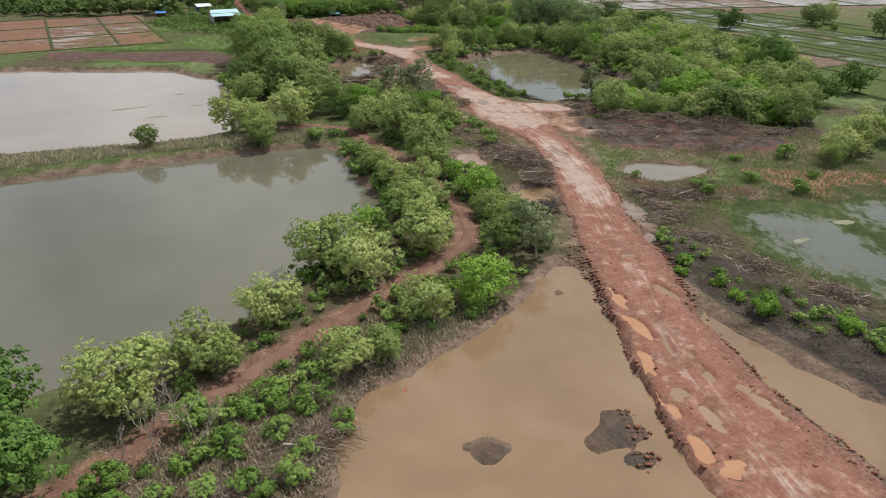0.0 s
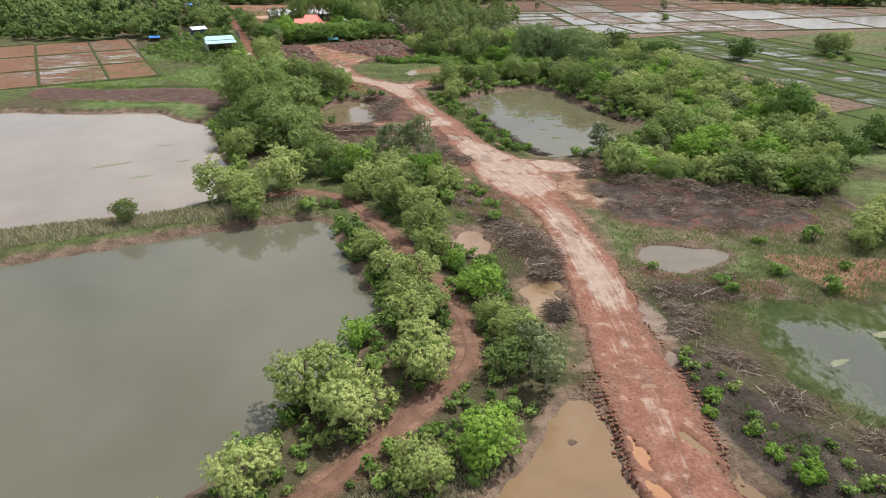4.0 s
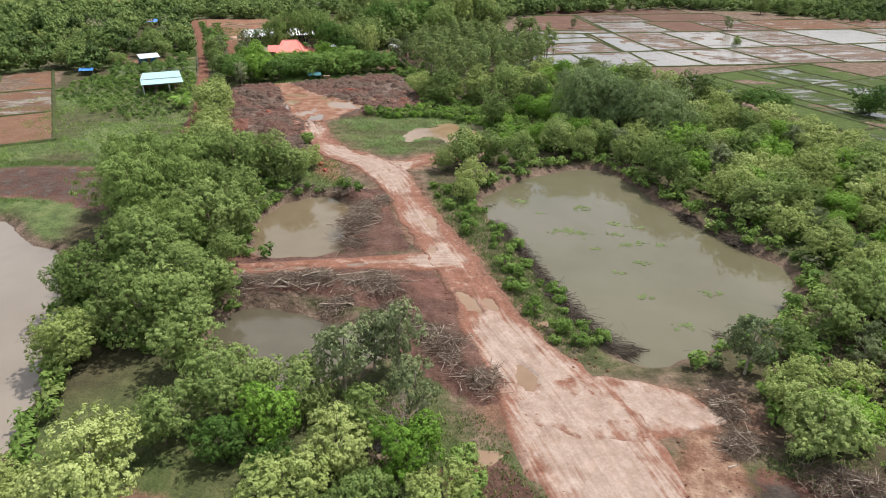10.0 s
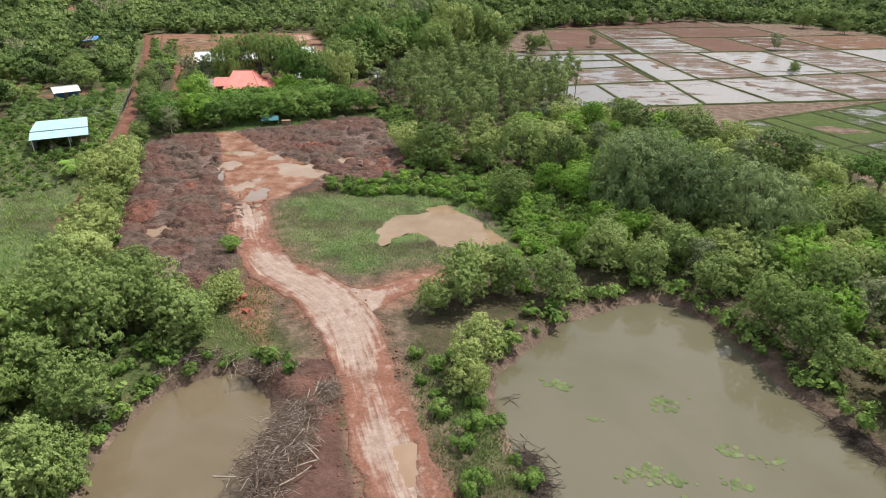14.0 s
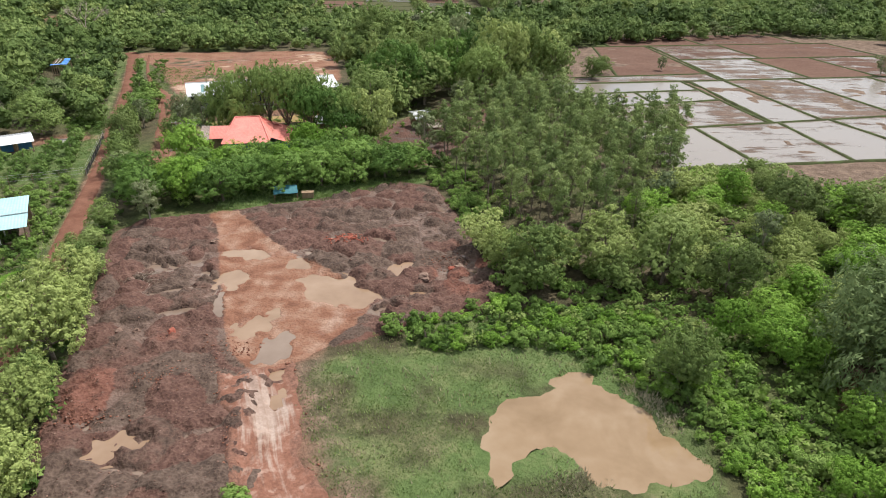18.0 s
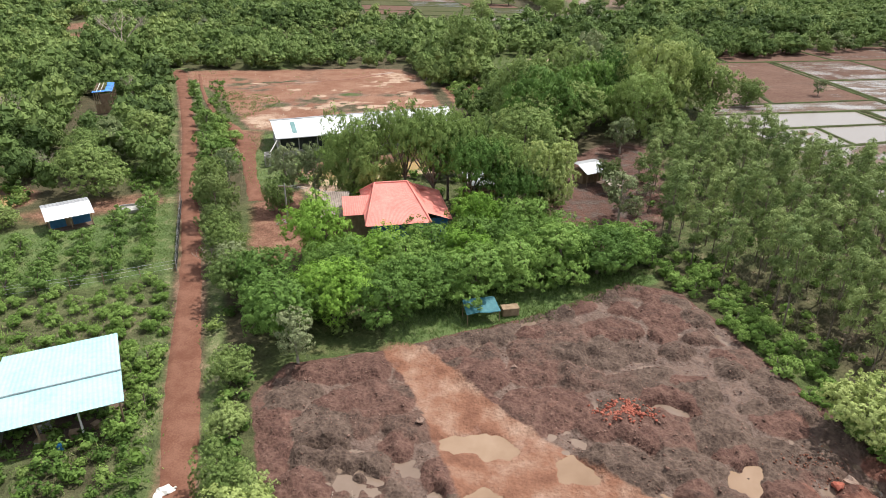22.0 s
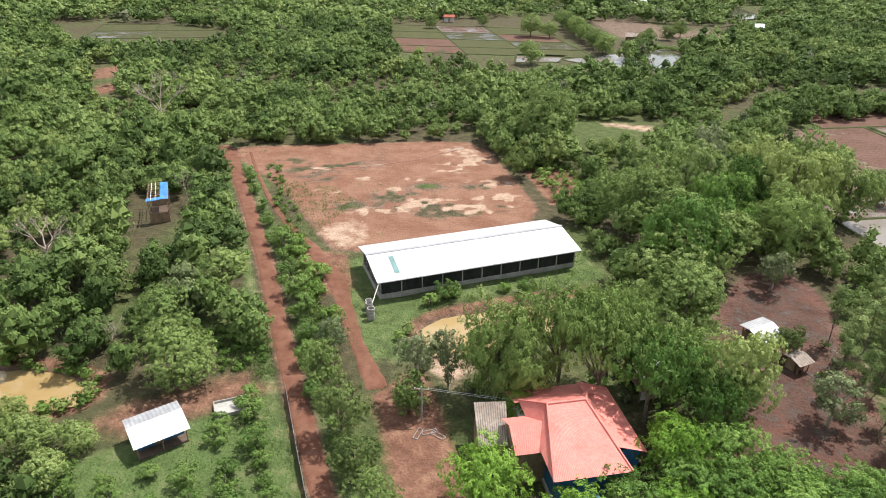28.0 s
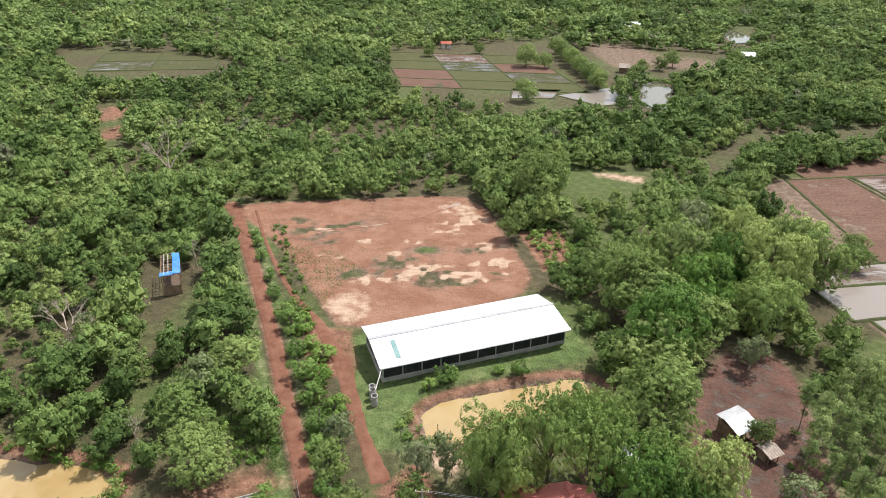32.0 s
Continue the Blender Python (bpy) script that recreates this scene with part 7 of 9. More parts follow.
# ---- the long poultry shed ----
def long_shed():
    L, D, eave, ridge = 35.2, 13.2, 3.5, 5.2
    sh = thing("long_shed", "long open-sided shed with a white metal gable roof beside the pond", "shed", turned(-75.7, 312.0, 0.936, 0.351))
    part("floor_slab", box(0.5, 0.9, -0.2, L - 0.5, D - 0.9, 0.14, 0.03), CONCRETE, sh)
    front = part("front_roof", corrugated([(0, 0, eave), (L, 0, eave), (L - 0.4, D / 2, ridge), (-0.2, D / 2, ridge)], 70, 0.014), WHITE_ROOF, sh, "white ribbed metal roof slope")
    part("skylight", slab([(3.2, 1.4, eave + 1.4 * 0.258 + 0.07), (4.0, 1.4, eave + 1.4 * 0.258 + 0.07), (4.0, 5.3, eave + 5.3 * 0.258 + 0.07), (3.2, 5.3, eave + 5.3 * 0.258 + 0.07)], 0.03), SKYLIGHT, front, "translucent teal skylight sheet")
    part("back_roof", corrugated([(L, D, eave), (0, D, eave), (-0.2, D / 2, ridge), (L - 0.4, D / 2, ridge)], 70, 0.010), ZINC_PALE, sh, "pale grey ribbed metal roof slope")
    part("ridge_cap", slab([(-0.3, D / 2 - 0.3, ridge + 0.03), (L - 0.3, D / 2 - 0.3, ridge + 0.03), (L - 0.3, D / 2 + 0.3, ridge + 0.03), (-0.3, D / 2 + 0.3, ridge + 0.03)], 0.05), GREY_ROOF, sh)
    for y in (0.9, D - 0.9):
        part("low_wall", box(0.6, y - 0.08, 0.1, L - 0.6, y + 0.08, 0.85, 0.02), CONCRETE, sh)
        for i in range(11):
            x = 0.7 + i * (L - 1.4) / 10
            part("post", box(x - 0.09, y - 0.12, 0, x + 0.09, y + 0.12, eave + 0.25, 0.015), CONCRETE, sh)
            if i < 10:
                # thin opaque black panels fill the gaps between posts
                part("netting", box(x + 0.1, y - 0.01, 0.86, x + (L - 1.4) / 10 - 0.1, y + 0.01, eave - 0.25), DARK_NET, sh, "thin black panel between the posts")
    for x in (0.6, L - 0.6):
        part("low_wall", box(x - 0.08, 0.95, 0.1, x + 0.08, D - 0.95, 0.85, 0.02), CONCRETE, sh)
        part("gable_net", slab([(x, 0.9, eave + 0.1), (x + 0.02, 0.9, eave + 0.1), (x + 0.02, D / 2, ridge - 0.1), (x, D / 2, ridge - 0.1)], 0.03), DARK_NET, sh)
        for y in (D * 0.25, D * 0.5, D * 0.75):
            part("post", box(x - 0.09, y - 0.09, 0, x + 0.09, y + 0.09, eave + 0.8, 0.015), CONCRETE, sh)
    part("gutter_pipe", rod((0.3, 0.15, eave - 0.15), (-1.5, -2.8, 1.9), 0.07), PLASTER, sh, "white down pipe to the water rings")
    part("gutter", rod((0, -0.08, eave - 0.08), (L, -0.08, eave - 0.08), 0.09, None, 6), GREY_ROOF, sh)


long_shed()


def well_rings(x, y, n, tilt=0.0):
    w = thing("water_ring_stack", "stack of grey concrete well rings on the lawn", "concrete rings", pose(x, y, 0.02, tilt, 0, 0), "stacks of concrete rings")
    for i in range(n):
        bm = bmesh.new()
        k = 20
        ring = [[bm.verts.new((r * math.cos(a * 2 * math.pi / k), r * math.sin(a * 2 * math.pi / k), z)) for a in range(k)] for r, z in ((0.55, 0.02), (0.56, 0.46), (0.47, 0.46), (0.46, 0.02))]
        for r0, r1 in zip(ring, ring[1:] + ring[:1]):
            for a in range(k):
                bm.faces.new((r0[a], r0[(a + 1) % k], r1[(a + 1) % k], r1[a]))
        ob = part("ring", bm, CONCRETE, w)
        ob.location = (random.uniform(-0.04, 0.04), random.uniform(-0.04, 0.04), i * 0.48)


well_rings(-76.9, 310.4, 3)
well_rings(-76.6, 308.9, 4)
well_rings(-76.2, 307.4, 4)


# ---- the farm shed with the pale blue roof ----
def farm_shed():
    sh = thing("farm_shed", "open farm shed with a pale blue sheet roof", "shed", turned(-78.7, 236.2, 0.89, 0.456))
    L, D = 9.9, 8.8
    lo, hi = 3.0, 4.25
    cut = 4.0
    zc = lo + (hi - lo) * cut / D
    part("front_roof", corrugated([(0, 0, lo), (L, 0, lo), (L, cut, zc - 0.06), (0, cut, zc - 0.06)], 26, 0.014), BLUE_ROOF, sh, "pale blue ribbed roof sheets streaked with dirt")
    part("back_roof", corrugated([(0, cut - 0.15, zc + 0.08), (L, cut - 0.15, zc + 0.08), (L, D, hi + 0.06), (0.9, D, hi + 0.06)], 26, 0.016), BLUE_ROOF, sh, "pale blue ribbed roof sheets")
    part("flashing", box(0, cut - 0.22, zc - 0.02, L, cut - 0.16, zc + 0.08), STEEL, sh)
    for i in range(4):
        x = 0.4 + i * (L - 0.8) / 3
        for y in (0.4, D / 2, D - 0.4):
            part("post", box(x - 0.07, y - 0.07, -0.1, x + 0.07, y + 0.07, lo + (hi - lo) * y / D - 0.1, 0.01), TIMBER if i % 2 else PLASTER, sh)
        part("rafter", slab([(x - 0.04, 0.2, lo - 0.06), (x + 0.04, 0.2, lo - 0.06), (x + 0.04, D - 0.2, hi - 0.06), (x - 0.04, D - 0.2, hi - 0.06)], 0.12), TIMBER, sh)
    part("floor_slab", box(0.2, 0.2, -0.2, L - 0.2, D - 0.2, 0.12), INSIDE_DARK, sh)
    part("back_wall", box(0.3, D - 0.5, 0.1, L - 0.3, D - 0.38, 3.4), TIMBER, sh)
    part("side_wall", box(0.3, 0.6, 0.1, 0.42, D - 0.6, 2.8), GREY_ROOF, sh)


farm_shed()
for i, (x, y, w) in enumerate(((-76, 238.6, 0.9), (-74, 239.6, 0.7), (-77.2, 240.5, 1.2), (-72.8, 240.8, 0.6))):
    t = thing("crate", "old crate stored under the shed roof", "crate", pose(x, y, 0.12, 0, 0, 20 * i), "crates under the shed")
    part("case", box(-w / 2, -w / 2, 0, w / 2, w / 2, w * 0.7, 0.03), TIMBER if i % 2 else CONCRETE, t)
    part("lid", box(-w / 2 - 0.03, -w / 2 - 0.03, w * 0.7, w / 2 + 0.03, w / 2 + 0.03, w * 0.7 + 0.05, 0.015), TIMBER, t)


def barrel(x, y, material, label, tall=0.85, r=0.3):
    t = thing("barrel", label, "barrel", pose(x, y, 0.0))
    bm = bmesh.new()
    k, prof = 14, ((0.0, 0.0), (r * 0.95, 0.0), (r, 0.08), (r * 1.04, tall * 0.5), (r, tall - 0.08), (r * 0.93, tall), (r * 0.8, tall - 0.03))
    rings = [[bm.verts.new((q * math.cos(a * 2 * math.pi / k), q * math.sin(a * 2 * math.pi / k), z)) for a in range(k)] for q, z in prof[1:]]
    for r0, r1 in zip(rings[:-1], rings[1:]):
        for a in range(k):
            bm.faces.new((r0[a], r0[(a + 1) % k], r1[(a + 1) % k], r1[a]))
    bm.faces.new(rings[0][::-1])
    bm.faces.new(rings[-1])
    part("drum", bm, material, t)


barrel(-74.4, 238.1, PLASTIC_BLUE, "blue plastic barrel in the weeds by the shed")


# ---- the house ----
def house():
    h = thing("house", "house with a salmon-red hipped roof and blue walls among trees", "house", turned(-54.2, 271.7, 0.98, 0.2))
    W, D, eave, top = 8.1, 12.2, 4.9, 7.4
    ax, ay = 3.9, 8.2
    part("main_wall", box(0.9, 0.9, 0.0, W - 0.9, D - 0.9, eave + 0.2, 0.02), BLUE_WALL, h, "blue painted wall")
    part("plinth", box(0.7, 0.7, -0.2, W - 0.7, D - 0.7, 0.5, 0.03), CONCRETE, h)
    rid0, rid1 = (ax - 2.1, ay, top), (ax + 2.2, ay, top)
    part("front_roof", corrugated([(0, 0, eave), (W, 0, eave), rid1, rid0], 44, 0.014), RED_ROOF, h)
    part("right_roof", corrugated([(W, 0, eave), (W, D, eave), rid1, (rid1[0], rid1[1] - 0.1, top)], 56, 0.014), RED_ROOF, h)
    part("back_roof", corrugated([(W, D, eave), (0, D, eave), rid0, rid1], 44, 0.014), RED_ROOF, h)
    part("left_roof", corrugated([(0, D, eave), (0, 0, eave), (rid0[0], rid0[1] - 0.1, top), rid0], 56, 0.014), RED_ROOF, h)
    for a, b in (((0, 0, eave), rid0), ((W, 0, eave), rid1), ((W, D, eave), rid1), ((0, D, eave), rid0)):
        part("hip_cap", rod((a[0], a[1], a[2] + 0.06), (b[0], b[1], b[2] + 0.08), 0.11), RED_ROOF, h)
    part("ridge_cap", rod((rid0[0], rid0[1], top + 0.06), (rid1[0], rid1[1], top + 0.06), 0.12), RED_ROOF, h)
    # the wing with its own low gable
    part("wing_front_roof", corrugated([(-2.6, 4.2, eave - 0.2), (1.4, 4.2, eave - 0.2), (2.8, 7.0, eave + 1.35), (-2.6, 7.0, eave + 1.35)], 20, 0.014), RED_ROOF, h)
    part("wing_back_roof", corrugated([(1.4, 9.8, eave - 0.2), (-2.6, 9.8, eave - 0.2), (-2.6, 7.0, eave + 1.35), (2.8, 7.0, eave + 1.35)], 20, 0.014), RED_ROOF, h)
    # the wing wall's dark timber tone stands for the shade lying on it
    part("wing_wall", box(-2.2, 4.8, 0, 0.9, 9.2, eave - 0.1), TIMBER, h)
    # lean-to along the right side and the back
    part("lean_to_roof", corrugated([(W + 3.4, 3.6, 3.5), (W + 3.4, D + 2.2, 3.5), (W - 0.4, D + 2.2, eave - 0.05), (W - 0.4, 3.6, eave - 0.05)], 44, 0.014), RED_ROOF, h, "lower red roof shaded by trees")
    part("lean_to_wall", box(W + 2.7, 4.0, 0, W + 2.85, D + 1.6, 3.6), BLUE_WALL, h)
    part("lean_to_end", box(W - 0.85, 4.0, 0, W + 2.68, 4.15, 3.7), BLUE_WALL, h)
    part("back_annex_roof", corrugated([(W + 1.0, D + 4.0, 3.0), (-0.5, D + 4.0, 3.0), (-0.5, D - 0.3, eave - 0.05), (W + 1.0, D - 0.3, eave - 0.05)], 56, 0.014), RED_ROOF, h)
    part("back_annex_wall", box(0, D - 0.7, 0, W, D + 3.5, 3.0), PLASTER, h)
    part("tile_roof", corrugated([(-5.6, 7.6, 3.2), (-2.4, 7.2, 3.2), (-1.4, 12.4, 4.8), (-5.0, 12.8, 4.8)], 14, 0.07), TILE_ROOF, h, "old grey-brown tiled annex roof")
    part("tile_annex_wall", box(-5.0, 8.0, 0, -2.2, 12.2, 3.2), TIMBER, h)
    for x in (1.9, 4.4, 6.9):
        # each window is a flat dark sheet painted as the unlit room behind
        w = part("window", box(x - 0.55, 0.86, 1.5, x + 0.55, 0.92, 2.7), INSIDE_DARK, h)
        part("window_frame", box(x - 0.62, 0.83, 1.42, x + 0.62, 0.86, 1.5), PLASTER, w)
        part("window_sill", box(x - 0.7, 0.78, 1.36, x + 0.7, 0.9, 1.42), CONCRETE, w)
    d = part("door", box(3.0, 0.84, 0.5, 3.9, 0.9, 2.55, 0.01), TIMBER, h)
    part("door_handle", box(3.75, 0.8, 1.45, 3.8, 0.84, 1.6), STEEL, d)
    part("porch_roof", slab([(0.4, -1.8, 2.7), (4.6, -1.8, 2.7), (4.6, 0.9, 3.2), (0.4, 0.9, 3.2)], 0.04), TEAL_SHEET, h, "teal awning over the front yard")
    for x in (0.6, 4.4):
        part("awning_post", rod((x, -1.7, -0.1), (x, -1.7, 2.7), 0.05), STEEL, h)


house()
for i, (x, y, c) in enumerate(((-48.6, 270.6, TARP_BLUE), (-46.9, 270.3, BRICK_RED), (-45.4, 270.9, PLASTER), (-50.3, 269.2, PLASTIC_BLUE))):
    t = thing("cloth_bundle" if i < 2 else "storage_box", "heap of cloth and sheeting in front of the house" if i < 2 else "weathered storage box in front of the house", "clutter", pose(x, y, 0.0, 0, 0, 33 * i), "clutter before the house")
    part("cover", box(-0.8, -0.5, 0, 0.8, 0.5, 0.55, 0.14), c, t)
    part("strap", box(-0.07, -0.52, 0.02, 0.07, 0.52, 0.57, 0.01), DARK_NET, t)


def small_hut(name, label, x, y, ux, uy, W, D, eave, ridge, front, back, wall, split=0.62):
    h = thing(name, label, "hut", turned(x, y, ux, uy))
    part("front_roof", corrugated([(-0.3, -0.4, eave), (W + 0.3, -0.4, eave), (W + 0.3, D * split, ridge), (-0.3, D * split, ridge)], max(6, int(W * 2.5))), front, h)
    part("back_roof", corrugated([(W + 0.3, D + 0.3, ridge - 0.15), (-0.3, D + 0.3, ridge - 0.15), (-0.3, D * split, ridge), (W + 0.3, D * split, ridge)], max(6, int(W * 2.5))), back, h)
    part("wall", box(0.15, D * 0.35, 0, W - 0.15, D - 0.15, eave - 0.05), wall, h)
    part("floor", box(0, 0, -0.15, W, D, 0.1), INSIDE_DARK, h)
    for px in (0.1, W / 2, W - 0.1):
        for py in (0.1, D - 0.1):
            part("post", rod((px, py, -0.1), (px, py, eave + 0.05 if py < 1 else ridge - 0.2), 0.07), TIMBER, h)
    d = part("door", box(W * 0.4, D * 0.35 - 0.05, 0.1, W * 0.4 + 0.85, D * 0.35 - 0.01, min(2.0, eave - 0.15)), TIMBER, h)
    part("door_handle", box(W * 0.4 + 0.7, D * 0.35 - 0.09, 1.0, W * 0.4 + 0.75, D * 0.35 - 0.05, 1.12), STEEL, d)
    return h


small_hut("orchard_hut", "small blue-walled hut with a white sheet roof by the orchard", -98.0, 278.2, 0.80, 0.60, 5.4, 4.1, 1.95, 2.8, WHITE_ROOF, GREY_ROOF, BLUE_WALL)
small_hut("field_hut", "small hut with a grey sheet roof beside the dug field", -22.3, 299.6, 0.88, 0.47, 4.0, 3.6, 2.3, 3.2, ZINC_PALE, GREY_ROOF, TIMBER)
small_hut("tool_hut", "tiny open hut with a rusty sheet roof beside the dug field", -19.2, 295.6, 0.9, 0.43, 2.2, 2.0, 1.7, 2.2, TILE_ROOF, TILE_ROOF, TIMBER)
small_hut("village_house", "far white house roof behind trees", 50, 686, 1, 0.1, 14, 9, 4, 6.5, WHITE_ROOF, GREY_ROOF, TIMBER)
small_hut("village_house", "far small white house on the pond edge", 90, 590, 0.9, -0.3, 6.5, 5.5, 3.6, 5, WHITE_ROOF, GREY_ROOF, PLASTER)
small_hut("village_house", "far house with a brown-red roof", 212, 694, 1, 0, 11, 7, 3, 5, RED_ROOF, RED_ROOF, TIMBER)
small_hut("village_house", "far hut with a rusty red roof by the paddies", -72, 622, 1, 0, 6, 4, 3, 4, BRICK_RED, BRICK_RED, PLASTER)
small_hut("village_house", "far thatched hut on the pond edge", 18, 560, 1, -0.2, 5, 4, 2.6, 4, TILE_ROOF, TILE_ROOF, TIMBER)
for x0, x1, y in ((-52, -18, 683), (28, 70, 672)):
    tagged(part("roadside_wall", box(x0, y, 0, x1, y + 0.3, 1.6, 0.02), CONCRETE, None), "far pale concrete wall along the road", "wall", kind="structure")


def stilt_barn():
    h = thing("stilt_barn", "open barn on posts with a white sheet roof beside the house", "barn", turned(-41.3, 289.2, 0.97, 0.24))
    W, D, lo, hi = 6.0, 4.6, 4.0, 4.8
    part("front_roof", corrugated([(-0.4, -0.5, lo), (W + 0.4, -0.5, lo), (W + 0.4, D * 0.6, hi), (-0.4, D * 0.6, hi)], 16), WHITE_ROOF, h)
    part("back_roof", corrugated([(W + 0.4, D + 0.4, lo + 0.2), (-0.4, D + 0.4, lo + 0.2), (-0.4, D * 0.6, hi), (W + 0.4, D * 0.6, hi)], 16), GREY_ROOF, h)
    part("deck", box(0, 0, 2.0, W, D, 2.14), TIMBER, h)
    for px in (0.1, W / 3, 2 * W / 3, W - 0.1):
        for py in (0.1, D - 0.1):
            part("post", rod((px, py, -0.1), (px, py, lo), 0.09), TIMBER, h)
    for px in (0.1, W / 3, 2 * W / 3):
        part("rail", box(px, 0.02, 2.95, px + W / 3, 0.08, 3.03), TIMBER, h)
        part("panel", box(px + 0.15, 0.15, 0.5, px + W / 3 - 0.25, 0.2, 1.7), PLASTER, h, "pale sheet hung between the posts")
    part("back_wall", box(0.1, D - 0.2, 0, W - 0.1, D - 0.1, lo - 0.1), TIMBER, h)


stilt_barn()


def ruined_hut():
    h = thing("ruined_hut", "half-roofed hut with bright blue sheets and bare rafters in the wood", "hut", turned(-122.4, 339.4, 0.93, 0.37))
    W, D, z = 3.4, 9.6, 4.9
    for x in (0, W):
        part("wall_plate", box(x - 0.06, 0, z - 0.22, x + 0.06, D, z - 0.1), TIMBER, h)
        for y in (0.1, D / 3, 2 * D / 3, D - 0.1):
            part("post", rod((x, y, -0.1), (x, y, z - 0.1), 0.08), TIMBER, h)
    for i in range(9):
        y = 0.1 + i * (D - 0.2) / 8
        part("rafter", box(-0.2, y - 0.05, z - 0.1, W + 0.2, y + 0.05, z), TIMBER, h)
    for x in (0.6, 1.4):
        part("batten", box(x - 0.04, 0, z, x + 0.04, D, z + 0.05), PLASTER, h)
    part("roof_sheet", corrugated([(2.2, 0.0, z + 0.04), (W + 0.3, 0, z - 0.08), (W + 0.3, D * 0.62, z - 0.08), (2.2, D * 0.62, z + 0.04)], 7), TARP_BLUE, h, "bright blue roof sheet")
    part("roof_sheet", corrugated([(2.3, D * 0.62, z + 0.07), (W + 0.3, D * 0.62, z - 0.04), (W + 0.2, D, z - 0.04), (2.1, D, z + 0.07)], 7), TARP_BLUE, h, "bright blue roof sheet")
    part("roof_sheet", corrugated([(-0.3, -0.3, z - 0.02), (2.2, -0.3, z + 0.05), (2.2, 1.2, z + 0.05), (-0.3, 1.2, z - 0.02)], 7), TARP_BLUE, h, "bright blue roof sheet")
    part("back_wall", box(0, D - 0.15, 0, W, D - 0.05, 2.4), TIMBER, h)
    part("front_wall", box(0, 0.05, 0, W, 0.15, 2.2), TIMBER, h)
    part("floor", box(0, 0, -0.15, W, D, 0.1), INSIDE_DARK, h)


ruined_hut()


def lean_shelter():
    h = thing("tarp_shelter", "low shelter roofed with a creased teal sheet under mango trees", "shelter", turned(-41.9, 257.6, 0.97, 0.24))
    V = [(0, 0, 1.35), (1.3, 0.05, 1.5), (2.4, -0.05, 1.38), (3.7, 0, 1.42), (3.6, 2.3, 1.9), (2.3, 2.2, 2.05), (1.2, 2.25, 1.85), (0, 2.2, 1.95)]
    part("sheet", slab(V, 0.03), TEAL_SHEET, h)
    for x, y, z in ((0.1, 0.1, 1.35), (3.6, 0.1, 1.4), (3.5, 2.1, 1.85), (0.1, 2.1, 1.9)):
        part("post", rod((x, y, -0.1), (x, y, z), 0.05), TIMBER, h)
    t = thing("storage_box", "dark wooden box standing beside the teal shelter", "box", pose(-37.2, 260.2, 0, 0, 0, 12))
    part("case", box(-0.9, -0.5, 0, 0.9, 0.5, 0.9, 0.05), TIMBER, t)
    part("lid", box(-0.95, -0.55, 0.9, 0.95, 0.55, 0.97, 0.02), TIMBER, t)


lean_shelter()


# ---- fences, poles ----
def fence(points, label, net=True, gap=2.4, tall=1.7):
    f = thing("fence", label, "fence", Matrix())
    for (x0, y0), (x1, y1) in zip(points[:-1], points[1:]):
        n = max(1, int(math.hypot(x1 - x0, y1 - y0) / gap))
        for i in range(n + 1):
            x, y = x0 + (x1 - x0) * i / n, y0 + (y1 - y0) * i / n
            part("post", rod((x, y, -0.2), (x + random.uniform(-0.1, 0.1), y, tall + random.uniform(0, 0.3)), 0.05, 0.04, 6), CONCRETE if net else TIMBER, f)
            if net and i < n:
                xa, ya = x0 + (x1 - x0) * (i + 1) / n, y0 + (y1 - y0) * (i + 1) / n
                sag = random.uniform(0.0, 0.35)
                part("net", slab([(x, y, tall), ((x + xa) / 2, (y + ya) / 2, tall - sag), (xa, ya, tall), (xa + 0.03, ya, 0.05), (x + 0.03, y, 0.05)], 0.015), DARK_NET, f, "sagging dark shade net")
    for z in (0.6, 1.2, 1.6):
        for (x0, y0), (x1, y1) in zip(points[:-1], points[1:]):
            part("wire", rod((x0, y0, z), (x1, y1, z), 0.012, None, 4), STEEL, f)


fence([(-84.8, 290.2), (-81.4, 280.6), (-76.9, 268.2)], "fence of posts with sagging dark shade net beside the farm path", True, 2.4, 1.05)
for k_, (bx, by, turn_) in enumerate(((-90.7, 287.2, 22),)):
    basin = thing("basin", "low concrete basin of pale dried mud by the orchard", "basin", pose(bx, by, 0, 0, 0, turn_))
    part("floor", box(-1.9, -1.3, 0.0, 1.9, 1.3, 0.08), CONCRETE, basin)
    for x0, y0, x1, y1 in ((-2, -1.4, 2, -1.28), (-2, 1.28, 2, 1.4), (-2, -1.28, -1.88, 1.28), (1.88, -1.28, 2, 1.28)):
        part("rim", box(x0, y0, -0.1, x1, y1, 0.4, 0.02), CONCRETE, basin)
fence([(-76.9, 268.2), (-84, 264.6), (-97, 259.6), (-103.8, 272.5), (-107, 277.4)], "wire fence on thin posts round the orchard", False, 2.8, 1.4)
fence([(-71.5, 300), (-66, 301.5), (-60, 298.5)], "short row of thin posts by the yard", False, 2.0, 1.3)


def pole(x, y, tall, label):
    p = thing("utility_pole", label, "pole", pose(x, y, 0))
    part("shaft", rod((0, 0, -0.4), (0, 0, tall), 0.13, 0.09), CONCRETE, p)
    part("cross_arm", box(-0.9, -0.06, tall - 0.5, 0.9, 0.06, tall - 0.36), TIMBER, p)
    for x_ in (-0.8, 0.8):
        part("insulator", rod((x_, 0, tall - 0.36), (x_, 0, tall - 0.16), 0.05), PLASTER, p)
    for x_ in (-0.8, 0.8):
        part("wire", rod((x_, 0, tall - 0.2), (x_ + 9.6, -0.4, tall - 1.3), 0.02, None, 4), STEEL, p)
    return p


